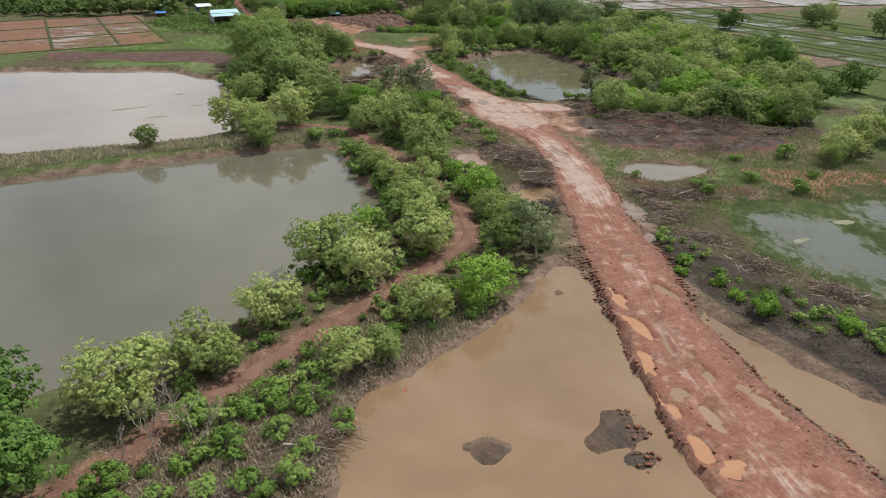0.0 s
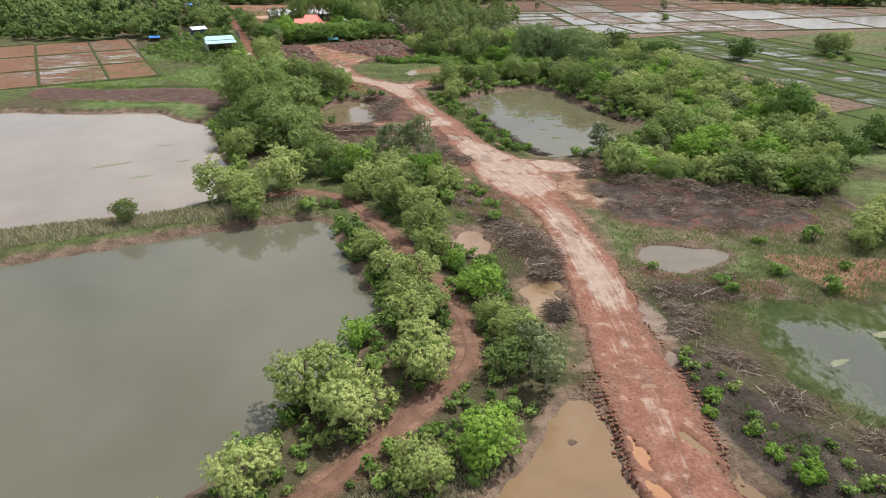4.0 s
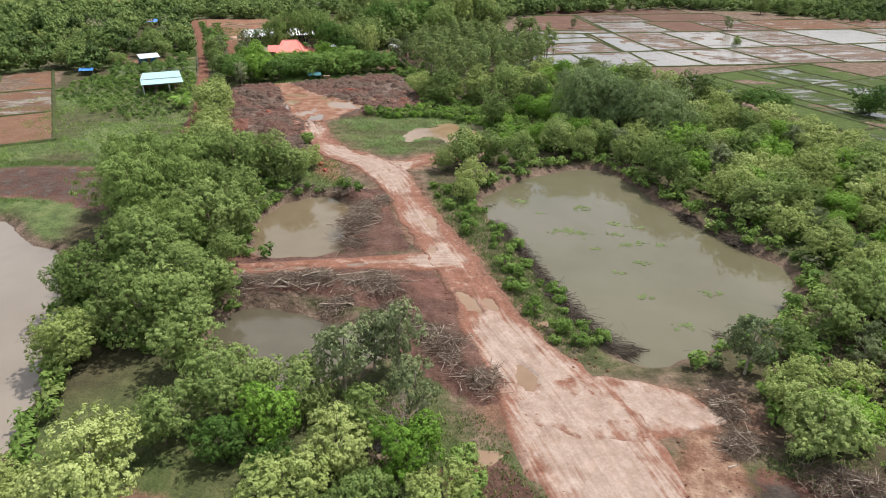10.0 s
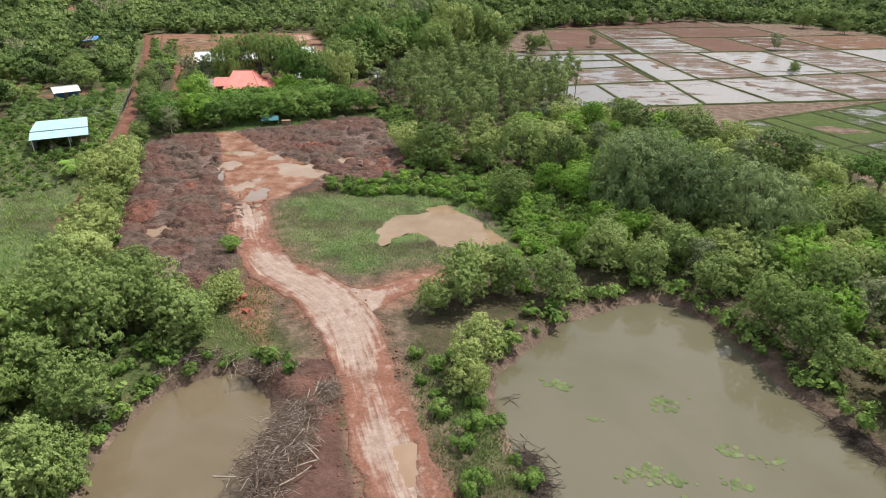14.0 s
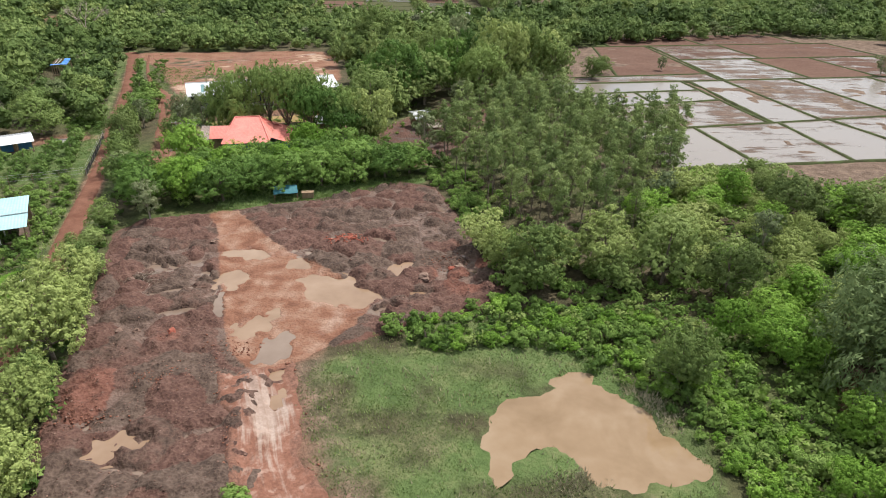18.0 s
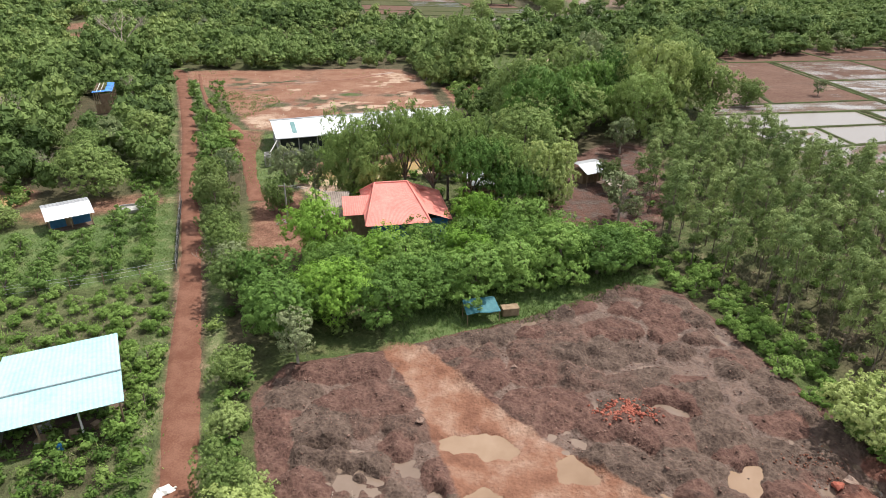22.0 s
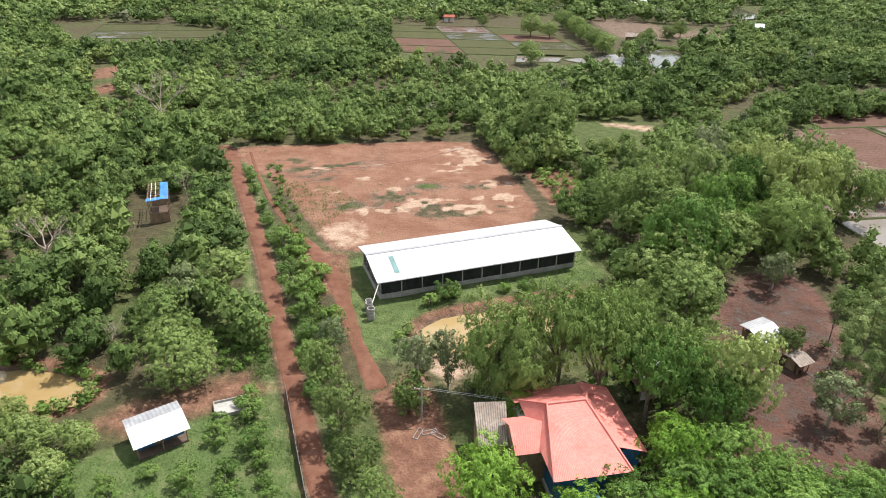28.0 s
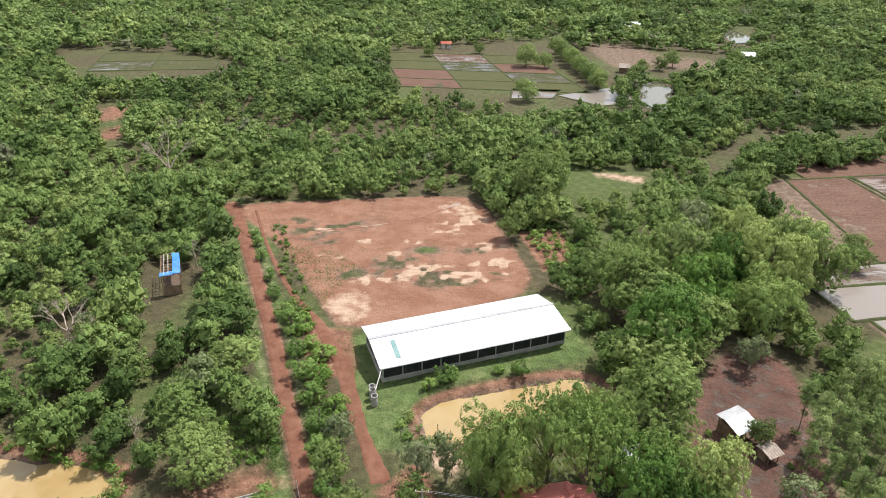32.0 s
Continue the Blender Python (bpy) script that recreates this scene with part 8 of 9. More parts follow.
pole(-67.6, 285.6, 5.0, "short pole with wires running to the house")
for x, y, a in ((-66.6, 283.6, 20), (-65.6, 283.1, -35), (-67.9, 283.3, 70)):
    t = thing("metal_frame", "bent metal frame lying in the bare yard", "scrap", pose(x, y, 0.05, 0, 0, a), "scrap metal in the yard")
    for q in ((-0.9, -0.3, 0.9, -0.25), (-0.9, 0.25, 0.9, 0.3), (-0.9, -0.3, -0.85, 0.3), (0.85, -0.3, 0.9, 0.3)):
        part("bar", box(q[0], q[1], 0, q[2], q[3], 0.08), STEEL, t)


# ---- fallen timber, stones, clods ----
PALE_LOG = stained("barked_pale_log", (0.17, 0.132, 0.10), (0.27, 0.222, 0.178), (0.38, 0.33, 0.28), 0.9, 0.15)
DARK_TWIG = stained("wet_dark_twigs", (0.035, 0.028, 0.022), (0.07, 0.055, 0.045), (0.12, 0.10, 0.085), 0.95, 0.15)
BROWN_TWIG = stained("brown_brushwood", (0.07, 0.048, 0.036), (0.13, 0.095, 0.072), (0.21, 0.165, 0.13), 0.95, 0.15)


def tube_object(name, paths, material, parent, sides=4, kind=""):
    V, F = tubes(paths, sides)
    ob = new(name, mesh_from(name, V, F, material, True))
    ob.parent = parent
    return tagged(ob, kind=kind) if kind else ob


def brush_pile(x, y, length, width, turn, tall=0.9, twigs=130, logs=6, dark=False, seed=0, label="heap of uprooted branches and brushwood"):
    rng = random.Random(seed)
    z = float(height(np.array([x]), np.array([y]))[0])
    p = thing("brush_pile", label, "brushwood", pose(x, y, z, 0, 0, turn), "heaps of cleared brushwood")

    def stick(lo, hi, r):
        a = rng.uniform(0, 2 * math.pi)
        L = rng.uniform(lo, hi)
        cx, cy = rng.gauss(0, length * 0.62), rng.gauss(0, width * 0.72)
        h = tall * max(0.05, 1 - (cx / length) ** 2 - (cy / width) ** 2) * rng.uniform(0.1, 1.0)
        dz = rng.uniform(-0.2, 0.28) * L * 0.5
        bend = rng.uniform(-0.2, 0.2) * L
        pts = []
        for u in (-0.5, -0.15, 0.2, 0.5):
            pts.append((cx + math.cos(a) * L * u - math.sin(a) * bend * u * u, cy + math.sin(a) * L * u + math.cos(a) * bend * u * u, max(-0.15, h + dz * u), r * (0.9 - 0.7 * u)))
        return pts
    tube_object("brushwood", [stick(0.7, 2.8, rng.uniform(0.010, 0.03)) for _ in range(int(twigs * 3.2))], DARK_TWIG if dark else BROWN_TWIG, p, 3, "stuff")
    tube_object("dry_brush", [stick(0.6, 2.2, rng.uniform(0.010, 0.028)) for _ in range(int(twigs * 1.1))], DARK_TWIG if dark else DEADWOOD, p, 3, "stuff")
    for i in range(logs):
        tube_object("log", [stick(1.4, 3.6, rng.uniform(0.035, 0.085))], PALE_LOG, p, 6)


BRUSH = [(10.2, 91.5, 2.8, 1.9, 110, 1.0, 220, 3), (8.6, 95, 2.6, 1.6, 120, 0.8, 180, 3), (12.6, 85.4, 2.4, 1.5, 105, 0.9, 180, 2), (12.4, 82, 2.0, 1.2, 90, 0.7, 130, 1), (26, 73.5, 2.4, 1.4, 150, 0.7, 130, 2), (33, 80.5, 2.2, 1.2, 20, 0.6, 110, 2), (28, 64, 2.4, 1.2, 130, 0.6, 120, 2), (42, 103, 2.6, 1.4, 165, 0.6, 130, 3), (34, 104, 2.4, 1.3, 10, 0.5, 110, 3), (24.5, 117, 2.2, 1.3, 70, 0.7, 130, 5), (24.8, 121.5, 2.0, 1.2, 100, 0.7, 120, 3), (-24.5, 141.3, 2.6, 1.4, 0, 0.8, 130, 5), (-16, 142.2, 2.4, 1.4, 10, 1.1, 150, 20), (-20, 142, 2.4, 1.2, 0, 0.6, 110, 6), (-11, 142, 2.2, 1.2, 10, 0.6, 110, 8), (-9.5, 144.5, 2.0, 1.0, 90, 0.5, 80, 3), (-1.5, 132, 2.2, 1.2, 110, 0.5, 110, 4), (-12.6, 162, 2.2, 1.2, 95, 0.8, 120, 6), (-11.5, 169, 2.0, 1.1, 85, 0.6, 90, 3), (-12.5, 138.6, 2.2, 1.2, 60, 0.6, 110, 6), (-7.4, 141.4, 2.0, 1.5, 100, 0.9, 130, 8), (-6.2, 137.6, 2.0, 1.4, 110, 0.7, 120, 6), (-3.6, 134.5, 2.4, 1.3, 110, 0.6, 120, 4), (0.2, 129.5, 2.6, 1.4, 115, 0.6, 120, 3), (3.2, 124.8, 2.0, 1.3, 110, 0.5, 90, 2),
         (-14, 159, 3.0, 1.6, 100, 1.0, 170, 8), (-13, 165, 2.6, 1.4, 80, 0.8, 130, 4), (-17.2, 172.6, 2.6, 1.0, 170, 0.6, 100, 2), (-26, 173.5, 3.0, 1.0, 40, 0.7, 110, 2), (-13.6, 153.8, 1.8, 1.2, 60, 0.6, 90, 2),
         (11, 88.5, 3.4, 2.0, 110, 1.2, 220, 4), (7.5, 97, 3.0, 1.5, 130, 0.8, 140, 3), (4, 103.5, 2.6, 1.4, 140, 0.6, 110, 3), (25.5, 69.5, 2.6, 1.6, 20, 0.8, 140, 3), (26, 77.5, 2.6, 1.4, 10, 0.8, 130, 3), (31, 77, 2.6, 1.3, 170, 0.7, 110, 3), (31, 111.5, 3.0, 1.4, 160, 1.0, 150, 5), (38, 109, 3.0, 1.4, 165, 1.0, 150, 5), (46, 107, 3.4, 1.5, 165, 1.0, 150, 4), (54, 104, 3.0, 1.4, 170, 0.9, 130, 3),
         (31, 58, 2.6, 1.4, 130, 0.7, 120, 4), (36, 52, 2.6, 1.4, 140, 0.7, 120, 2), (40, 47, 2.4, 1.4, 140, 0.7, 110, 2), (-8.5, 33, 2.4, 1.5, 60, 0.5, 120, 2), (-12, 29, 2.6, 1.6, 60, 0.5, 130, 2), (-14, 25, 2.6, 1.6, 60, 0.5, 120, 1), (-63.5, 151.5, 3.0, 1.2, 60, 0.6, 90, 2), (-46, 124.5, 2.4, 1.0, 10, 0.6, 80, 2), (-43, 133, 2.0, 1.0, 40, 0.5, 70, 1), (-6.4, 40, 1.8, 0.8, 60, 0.5, 50, 3), (29.5, 188, 3, 1.2, 120, 0.6, 90, 1), (-51, 232, 1.5, 1.0, 20, 0.4, 50, 1),
         (28, 103.5, 2.4, 1.6, 20, 0.3, 70, 0), (36, 99.5, 2.6, 1.8, 150, 0.3, 80, 0), (44.5, 98, 2.6, 1.6, 10, 0.3, 80, 1), (50.5, 100, 2.4, 1.6, 160, 0.3, 80, 0), (24.5, 107.5, 2.0, 1.3, 60, 0.3, 60, 1), (33, 107, 2.6, 1.5, 165, 0.4, 90, 1), (40, 95.5, 2.4, 1.4, 30, 0.3, 70, 0), (47, 104, 2.6, 1.4, 170, 0.4, 90, 1)]
for i, (x, y, L, w, turn, tall, n, logs) in enumerate(BRUSH):
    brush_pile(x, y, L, w, turn, tall, n, logs, False, i)
for i, (x, y, L, w, turn) in enumerate(((15.5, 132.2, 3.0, 1.6, 100), (20, 130.8, 3.2, 1.4, 10), (26, 132.5, 3.2, 1.3, 30), (12, 141, 2.6, 1.1, 110), (9.5, 150.5, 2.4, 1.0, 110), (7.0, 157.5, 2.4, 0.9, 105), (6.4, 166, 2.2, 0.9, 100), (12.6, 72.5, 2.4, 1.0, 80), (-10, 134, 2.4, 1.0, 20), (35.5, 166, 2.6, 0.7, 110), (39.6, 157.8, 2.4, 0.7, 120), (10.8, 145.5, 2.6, 1.1, 110), (8.4, 154, 2.6, 1.1, 110), (6.6, 161.5, 2.4, 1.0, 105), (13.6, 136.5, 2.8, 1.4, 110), (17.8, 131.2, 3.0, 1.6, 30), (23, 131.4, 3.0, 1.5, 20), (29, 134.8, 2.8, 1.2, 35), (5.6, 170.5, 2.2, 0.9, 80))):
    brush_pile(x, y, L, w, turn, 0.5, 150, 0, True, 100 + i, "dark drowned brushwood at the water's edge")


MUDSTONE = stained("mud_caked_stone", (0.10, 0.062, 0.048), (0.17, 0.112, 0.088), (0.27, 0.20, 0.16), 0.9, 0.2)


def lump(r, seed, rough=0.8):
    """A broken stone."""
    bm = bmesh.new()
    bmesh.ops.create_icosphere(bm, subdivisions=2, radius=r)
    for v in bm.verts:
        v.co *= 1 + rough * noise.noise(v.co / r * 1.3 + Vector((seed * 3.1, 0, 0)))
        v.co.z *= 0.7
    return bm


for i, (x, y, r, m) in enumerate(((-17.3, 233.4, 0.75, STONE), (-13.0, 236.5, 0.6, STONE), (-14.1, 236.2, 0.5, BRICK_RED), (-47, 220.9, 0.5, STONE), (-42.7, 220, 0.55, BRICK_RED), (-48.8, 220.7, 0.45, STONE), (-2.9, 38.9, 0.42, BRICK_RED), (-24.3, 186.5, 0.7, BRICK_RED), (-23, 183.5, 0.5, BRICK_RED), (-25.6, 189, 0.45, STONE), (-45.9, 241.7, 0.4, STONE), (-37.5, 249.5, 0.45, STONE), (-29, 240, 0.4, STONE), (-52, 231, 0.4, STONE))):
    bm = lump(r * 0.85, i)
    m = MUDSTONE if m is STONE else m
    me = bpy.data.meshes.new("boulder")
    bm.to_mesh(me)
    bm.free()
    me.materials.append(m)
    ob = tagged(new("boulder", me), "rough reddish boulder lying on the bare ground" if m is BRICK_RED else "pale brown boulder lying on the churned mud", "boulder", "boulders on the bare ground")
    ob.matrix_basis = pose(x, y, float(height(np.array([x]), np.array([y]))[0]) + r * 0.3, 0, 0, 40 * i)


def strewn(name, places, sizes, material, label, category, flat=0.6, seed=0, sink=0.2, lie=height):
    """Many small lumps in one mesh."""
    rng = np.random.default_rng(seed)
    base = np.array([(1, 0, 0), (-1, 0, 0), (0, 1, 0), (0, -1, 0), (0, 0, 1), (0, 0, -1)], float)
    tri = np.array([(0, 2, 4), (2, 1, 4), (1, 3, 4), (3, 0, 4), (2, 0, 5), (1, 2, 5), (3, 1, 5), (0, 3, 5)])
    P = np.asarray(places)
    n = len(P)
    z = lie(P[:, 0], P[:, 1])
    R = np.asarray(sizes)
    V = base[None] * rng.uniform(0.6, 1.3, (n, 6, 1)) + rng.normal(size=(n, 6, 3)) * 0.22
    a = rng.uniform(0, 2 * np.pi, n)
    c, s = np.cos(a)[:, None], np.sin(a)[:, None]
    X = (V[..., 0] * c - V[..., 1] * s) * R[:, None] + P[:, 0, None]
    Y = (V[..., 0] * s + V[..., 1] * c) * R[:, None] + P[:, 1, None]
    Z = V[..., 2] * R[:, None] * flat + z[:, None] + R[:, None] * sink
    me = mesh_from(name, np.stack([X, Y, Z], -1).reshape(-1, 3), (tri[None] + np.arange(n)[:, None, None] * 6).reshape(-1, 3), material)
    return tagged(new(name, me), label, category, kind="stuff")


def random_in(poly, n, seed, keep=None):
    rng = np.random.default_rng(seed)
    p = np.asarray(poly, float)
    lo, hi = p.min(0), p.max(0)
    Q = rng.uniform(lo, hi, (n * 4, 2))
    ok = inside(Q[:, 0], Q[:, 1], p) > 0.3
    if keep is not None:
        ok &= keep(Q)
    return Q[ok][:n]


CLOD = Mat("mud_clods", 0.8, 0.3)
CLOD.colour(CLOD.ramp(CLOD.math("ADD", CLOD.math("MULTIPLY", CLOD.n.new("ShaderNodeNewGeometry").outputs["Random Per Island"], 0.6), CLOD.math("MULTIPLY", CLOD.noise(0.3, 3), 0.5)), (0.25, (0.078, 0.042, 0.032)), (0.5, (0.118, 0.066, 0.050)), (0.75, (0.16, 0.094, 0.072)), (0.95, (0.215, 0.135, 0.105))))
CLOD.bump(CLOD.noise(9.0, 3), 0.5, 0.05)
CLOD_RED = stained("red_earth_clods", (0.10, 0.04, 0.026), (0.17, 0.075, 0.05), (0.25, 0.125, 0.09), 0.9, 0.15)
off_track = lambda Q: (inside(Q[:, 0], Q[:, 1], MUD_TRACK) < -0.2) & np.all([np.hypot(Q[:, 0] - a, Q[:, 1] - b) > 1.1 * max(ra, rb) for a, b, ra, rb, *_ in PUDDLES], 0)
rngc = np.random.default_rng(5)
Q = random_in(MUD, 11000, 61, off_track)
strewn("mud_clods", Q, 0.04 + 0.13 * rngc.random(len(Q)) ** 4, CLOD.m, "dark red-brown clods of turned mud", "clods", 0.55, 62, 0.05, mud_height)
Q = np.concatenate([random_in(a, n, 63 + i) for i, (a, n) in enumerate(((RIGHT_MUD, 3000), (RIGHT_BANK, 2000), (DARK_BANK, 1200)))])
strewn("bank_clods", Q, 0.03 + 0.09 * rngc.random(len(Q)) ** 4, CLOD.m, "dark clods of dredged mud", "clods", 0.7, 65)
# red clods pushed to the sides of the road
ln = smooth_line(MAIN_ROAD)
tt = np.gradient(ln[:, :2], axis=0)
tt /= np.hypot(tt[:, 0], tt[:, 1])[:, None]
pick = rngc.integers(0, len(ln), 4200)
off = (rngc.choice([-1, 1], 4200) * (ln[pick, 2] * rngc.normal(1.02, 0.22, 4200)))[:, None]
Q = ln[pick, :2] + np.stack([tt[pick, 1], -tt[pick, 0]], -1) * off
strewn("road_clods", Q, 0.035 + 0.17 * rngc.random(len(Q)) ** 5, CLOD_RED, "red earth clods pushed to the road's sides", "clods", 0.6, 66, 0.35)
near_q = rngc.integers(0, int(np.searchsorted(ln[:, 1], 78)), 3600)
off = (rngc.choice([-1, 1], 3600) * (ln[near_q, 2] * rngc.uniform(0.3, 1.15, 3600)))[:, None]
Q = ln[near_q, :2] + np.stack([tt[near_q, 1], -tt[near_q, 0]], -1) * off
strewn("road_clods", Q, 0.03 + 0.15 * rngc.random(len(Q)) ** 5, CLOD_RED, "red earth clods churned up by wheels", "clods", 0.6, 76, 0.5)
edge_n = int(np.searchsorted(ln[:, 1], 62))
for side, n_, far, seed_ in ((1, 2600, 1.5, 78), (-1, 1300, 1.22, 79)):
    pick = rngc.integers(0, edge_n, n_)
    off = (-side * ln[pick, 2] * (0.9 + (far - 0.9) * rngc.random(n_) ** 2))[:, None]
    Q = ln[pick, :2] + np.stack([tt[pick, 1], -tt[pick, 0]], -1) * off
    strewn("road_clods", Q, 0.05 + 0.22 * rngc.random(n_) ** 4, CLOD_RED, "wet red clods slumped from the road into the flood water", "clods", 0.5, seed_, 0.4)
strewn("brick_rubble", np.array([(-28.5, 243.8)]) + rngc.normal(size=(420, 2)) * (1.2, 0.8), 0.07 + 0.11 * rngc.random(420), BRICK_RED, "heap of broken red bricks on the mud", "rubble", 0.7, 67, 0.9)
for i, (x, y) in enumerate(((-41, 212.5), (-44.5, 207), (-36, 218), (-15, 238))):
    strewn("brick_rubble", np.array([(x, y)]) + rngc.normal(size=(160, 2)) * (1.5, 0.9), 0.05 + 0.11 * rngc.random(160) ** 2, CLOD_RED, "scatter of broken red brick and laterite", "rubble", 0.7, 68 + i, 0.4)
Q = random_in(RED_FIELD, 240, 72)
strewn("field_stones", Q, 0.05 + 0.14 * rngc.random(len(Q)) ** 3, STONE, "small stones on the bare red field", "stones", 0.6, 73)


# ---- grasses ----
def tufts(name, places, size, spread, blades, leaf, label, seed=0, lean=0.5):
    """Tufts of upright blades in one mesh."""
    rng = np.random.default_rng(seed)
    P = np.repeat(np.asarray(places), blades, 0)
    n = len(P)
    P = P + rng.normal(size=(n, 2)) * spread
    z = height(P[:, 0], P[:, 1]) - 0.03
    a = rng.uniform(0, 2 * np.pi, n)
    h = size * rng.uniform(0.5, 1.3, n)
    w = h * rng.uniform(0.08, 0.16, n) + 0.02
    b = rng.uniform(0, 2 * np.pi, n)
    base = np.stack([P[:, 0], P[:, 1], z], -1)
    sd = np.stack([np.cos(a) * w, np.sin(a) * w, 0 * a], -1)
    tip = base + np.stack([np.cos(b) * h * lean, np.sin(b) * h * lean, h * 0.85], -1)
    V = np.stack([base - sd, base + sd, tip], 1).reshape(-1, 3)
    return tagged(new(name, mesh_from(name, V, np.arange(n * 3).reshape(-1, 3), LEAF[leaf])), label, "grass", kind="stuff")


def dry_land(Q):
    ok = (inside(Q[:, 0], Q[:, 1], DARK_BANK) < 0.5 * vnoise(Q[:, 0], Q[:, 1], 3, 55)) & (inside(Q[:, 0], Q[:, 1], RIGHT_MUD) < 1.5 * vnoise(Q[:, 0], Q[:, 1], 3, 56))
    for p, *_ in PONDS:
        ok &= inside(Q[:, 0], Q[:, 1], p) < -0.4
    for lnp in (MAIN_ROAD, SIDE_ROAD, BRANCH, CAUSEWAY, RED_PATH, BANK_PATH):
        ok &= from_line(Q[:, 0], Q[:, 1], [q[:2] for q in lnp]) > 0.9 * min(3.2, np.mean([q[2] for q in lnp])) + 0.4
    return ok


patchy = lambda Q: dry_land(Q) & (vnoise(Q[:, 0], Q[:, 1], 3.5, 96) > 0.42)
tufts("meadow_grass", random_in(GRASS_FIELD, 1500, 81, patchy), 0.24, 0.5, 9, "grass", "tall green grass round the shallow pool", 82)
tufts("meadow_weeds", random_in(GRASS_FIELD, 420, 181, lambda Q: dry_land(Q) & (vnoise(Q[:, 0], Q[:, 1], 3.5, 96) < 0.45)), 0.36, 0.4, 9, "grass", "clumps of leafy weeds in the grass", 182)
tufts("meadow_straw", random_in(GRASS_FIELD, 260, 183, dry_land), 0.4, 0.5, 7, "straw", "withered straw patches in the grass", 184)
tufts("meadow_weeds", random_in(LEFT_MEADOW, 1100, 185, lambda Q: dry_land(Q) & (vnoise(Q[:, 0], Q[:, 1], 6, 97) > 0.5)), 0.5, 0.5, 9, "bush", "clumps of dark leafy weeds in the meadow", 186)
tufts("meadow_grass", random_in(LEFT_MEADOW, 2600, 83, dry_land), 0.30, 0.6, 8, "grass", "rough green meadow grass", 84)
tufts("lawn_grass", random_in(SHED_LAWN, 1500, 85, dry_land), 0.3, 0.5, 8, "grass", "rough lawn round the long shed", 86)
tufts("orchard_grass", random_in(ORCHARD, 1200, 87, dry_land), 0.28, 0.5, 7, "grass", "short grass under the fruit trees", 88)
tufts("plantation_straw", random_in(EUCALYPT, 1500, 191), 0.45, 0.6, 8, "straw", "dry straw and grass under the plantation trees", 192)
tufts("path_verge", random_in([(-62, 226), (-92, 304), (-96, 304), (-82, 274), (-74, 252), (-66, 228)], 900, 193, dry_land), 0.22, 0.4, 8, "grass", "short grass along the farm path", 194)
EMBANKMENT = [(-66, 93), (-45, 99.5), (-30, 104.5), (-18, 108), (-17, 103), (-30, 98.5), (-46, 92.5), (-66, 84.5)]
tufts("dry_reeds", random_in(EMBANKMENT, 1700, 89, dry_land), 0.6, 0.35, 8, "straw", "dry pale reeds on the pond embankment", 90)
tufts("embankment_grass", random_in(EMBANKMENT, 700, 91, dry_land), 0.4, 0.35, 8, "grass", "green grass on the embankment", 92)
for i, (poly, n, leaf) in enumerate((([(24, 118), (60, 104), (62, 74), (40, 76), (24, 64), (21, 80), (23, 100)], 2200, "grass"), ([(-16, 124), (4, 120), (14, 96), (9, 72), (4, 80), (0, 92), (-8, 106)], 1100, "grass"), ([(3, 172), (10, 154), (16, 131), (11, 129), (2, 148), (-3, 166), (-5, 180)], 1200, "grass"), ([(-22, 28), (-18, 38), (-8, 46), (2, 56), (4, 48), (-6, 38), (-8, 22)], 2600, "straw"), ([(-51, 262), (-30, 269), (-18, 272), (-19, 268), (-33, 259), (-50, 253)], 900, "grass"),
                                      ([(-31, 186), (-26, 200), (-22, 196), (-18, 176), (-22, 176)], 300, "grass"), ([(-100, 302), (-85, 306), (-82, 291), (-94, 295)], 500, "grass"), ([(-77, 264), (-66, 238), (-62, 232), (-70, 256)], 500, "grass"), ([(-2, 209), (4, 216), (7, 209), (3, 203)], 250, "straw"), ([(-10.5, 206.8), (-8.5, 208.6), (-5.6, 208.8), (-6.6, 206.8), (-9, 205.6)], 60, "grass"), ([(-7, 201.4), (-2, 203.8), (0.6, 204.6), (-0.5, 202), (-5, 199.6)], 110, "straw"), (RED_FIELD, 70, "grass"), ([(32, 78), (64, 78), (62, 48), (44, 46), (32, 58)], 1500, "grass"), ([(-100, 186), (-60, 188), (-48, 172), (-62, 166), (-90, 168)], 900, "grass"), (RIGHT_BANK, 300, "grass"), ([(-92, 330), (-84, 352), (-90, 360), (-104, 366), (-100, 345)], 400, "grass"))):
    tufts("verge_grass", random_in(poly, n, 101 + i, dry_land if i not in (9, 10, 12) else None), 0.38, 0.4, 8, leaf, "patchy weeds and grass on open earth" if leaf == "grass" else "dry straw-coloured grass", 131 + i)


# ---- lilies ----
LILY = leafy("lily_pads", (0.07, 0.095, 0.035), (0.12, 0.15, 0.06), (0.19, 0.21, 0.11), 0.1)
lv, lf = [], []
rl = random.Random(9)
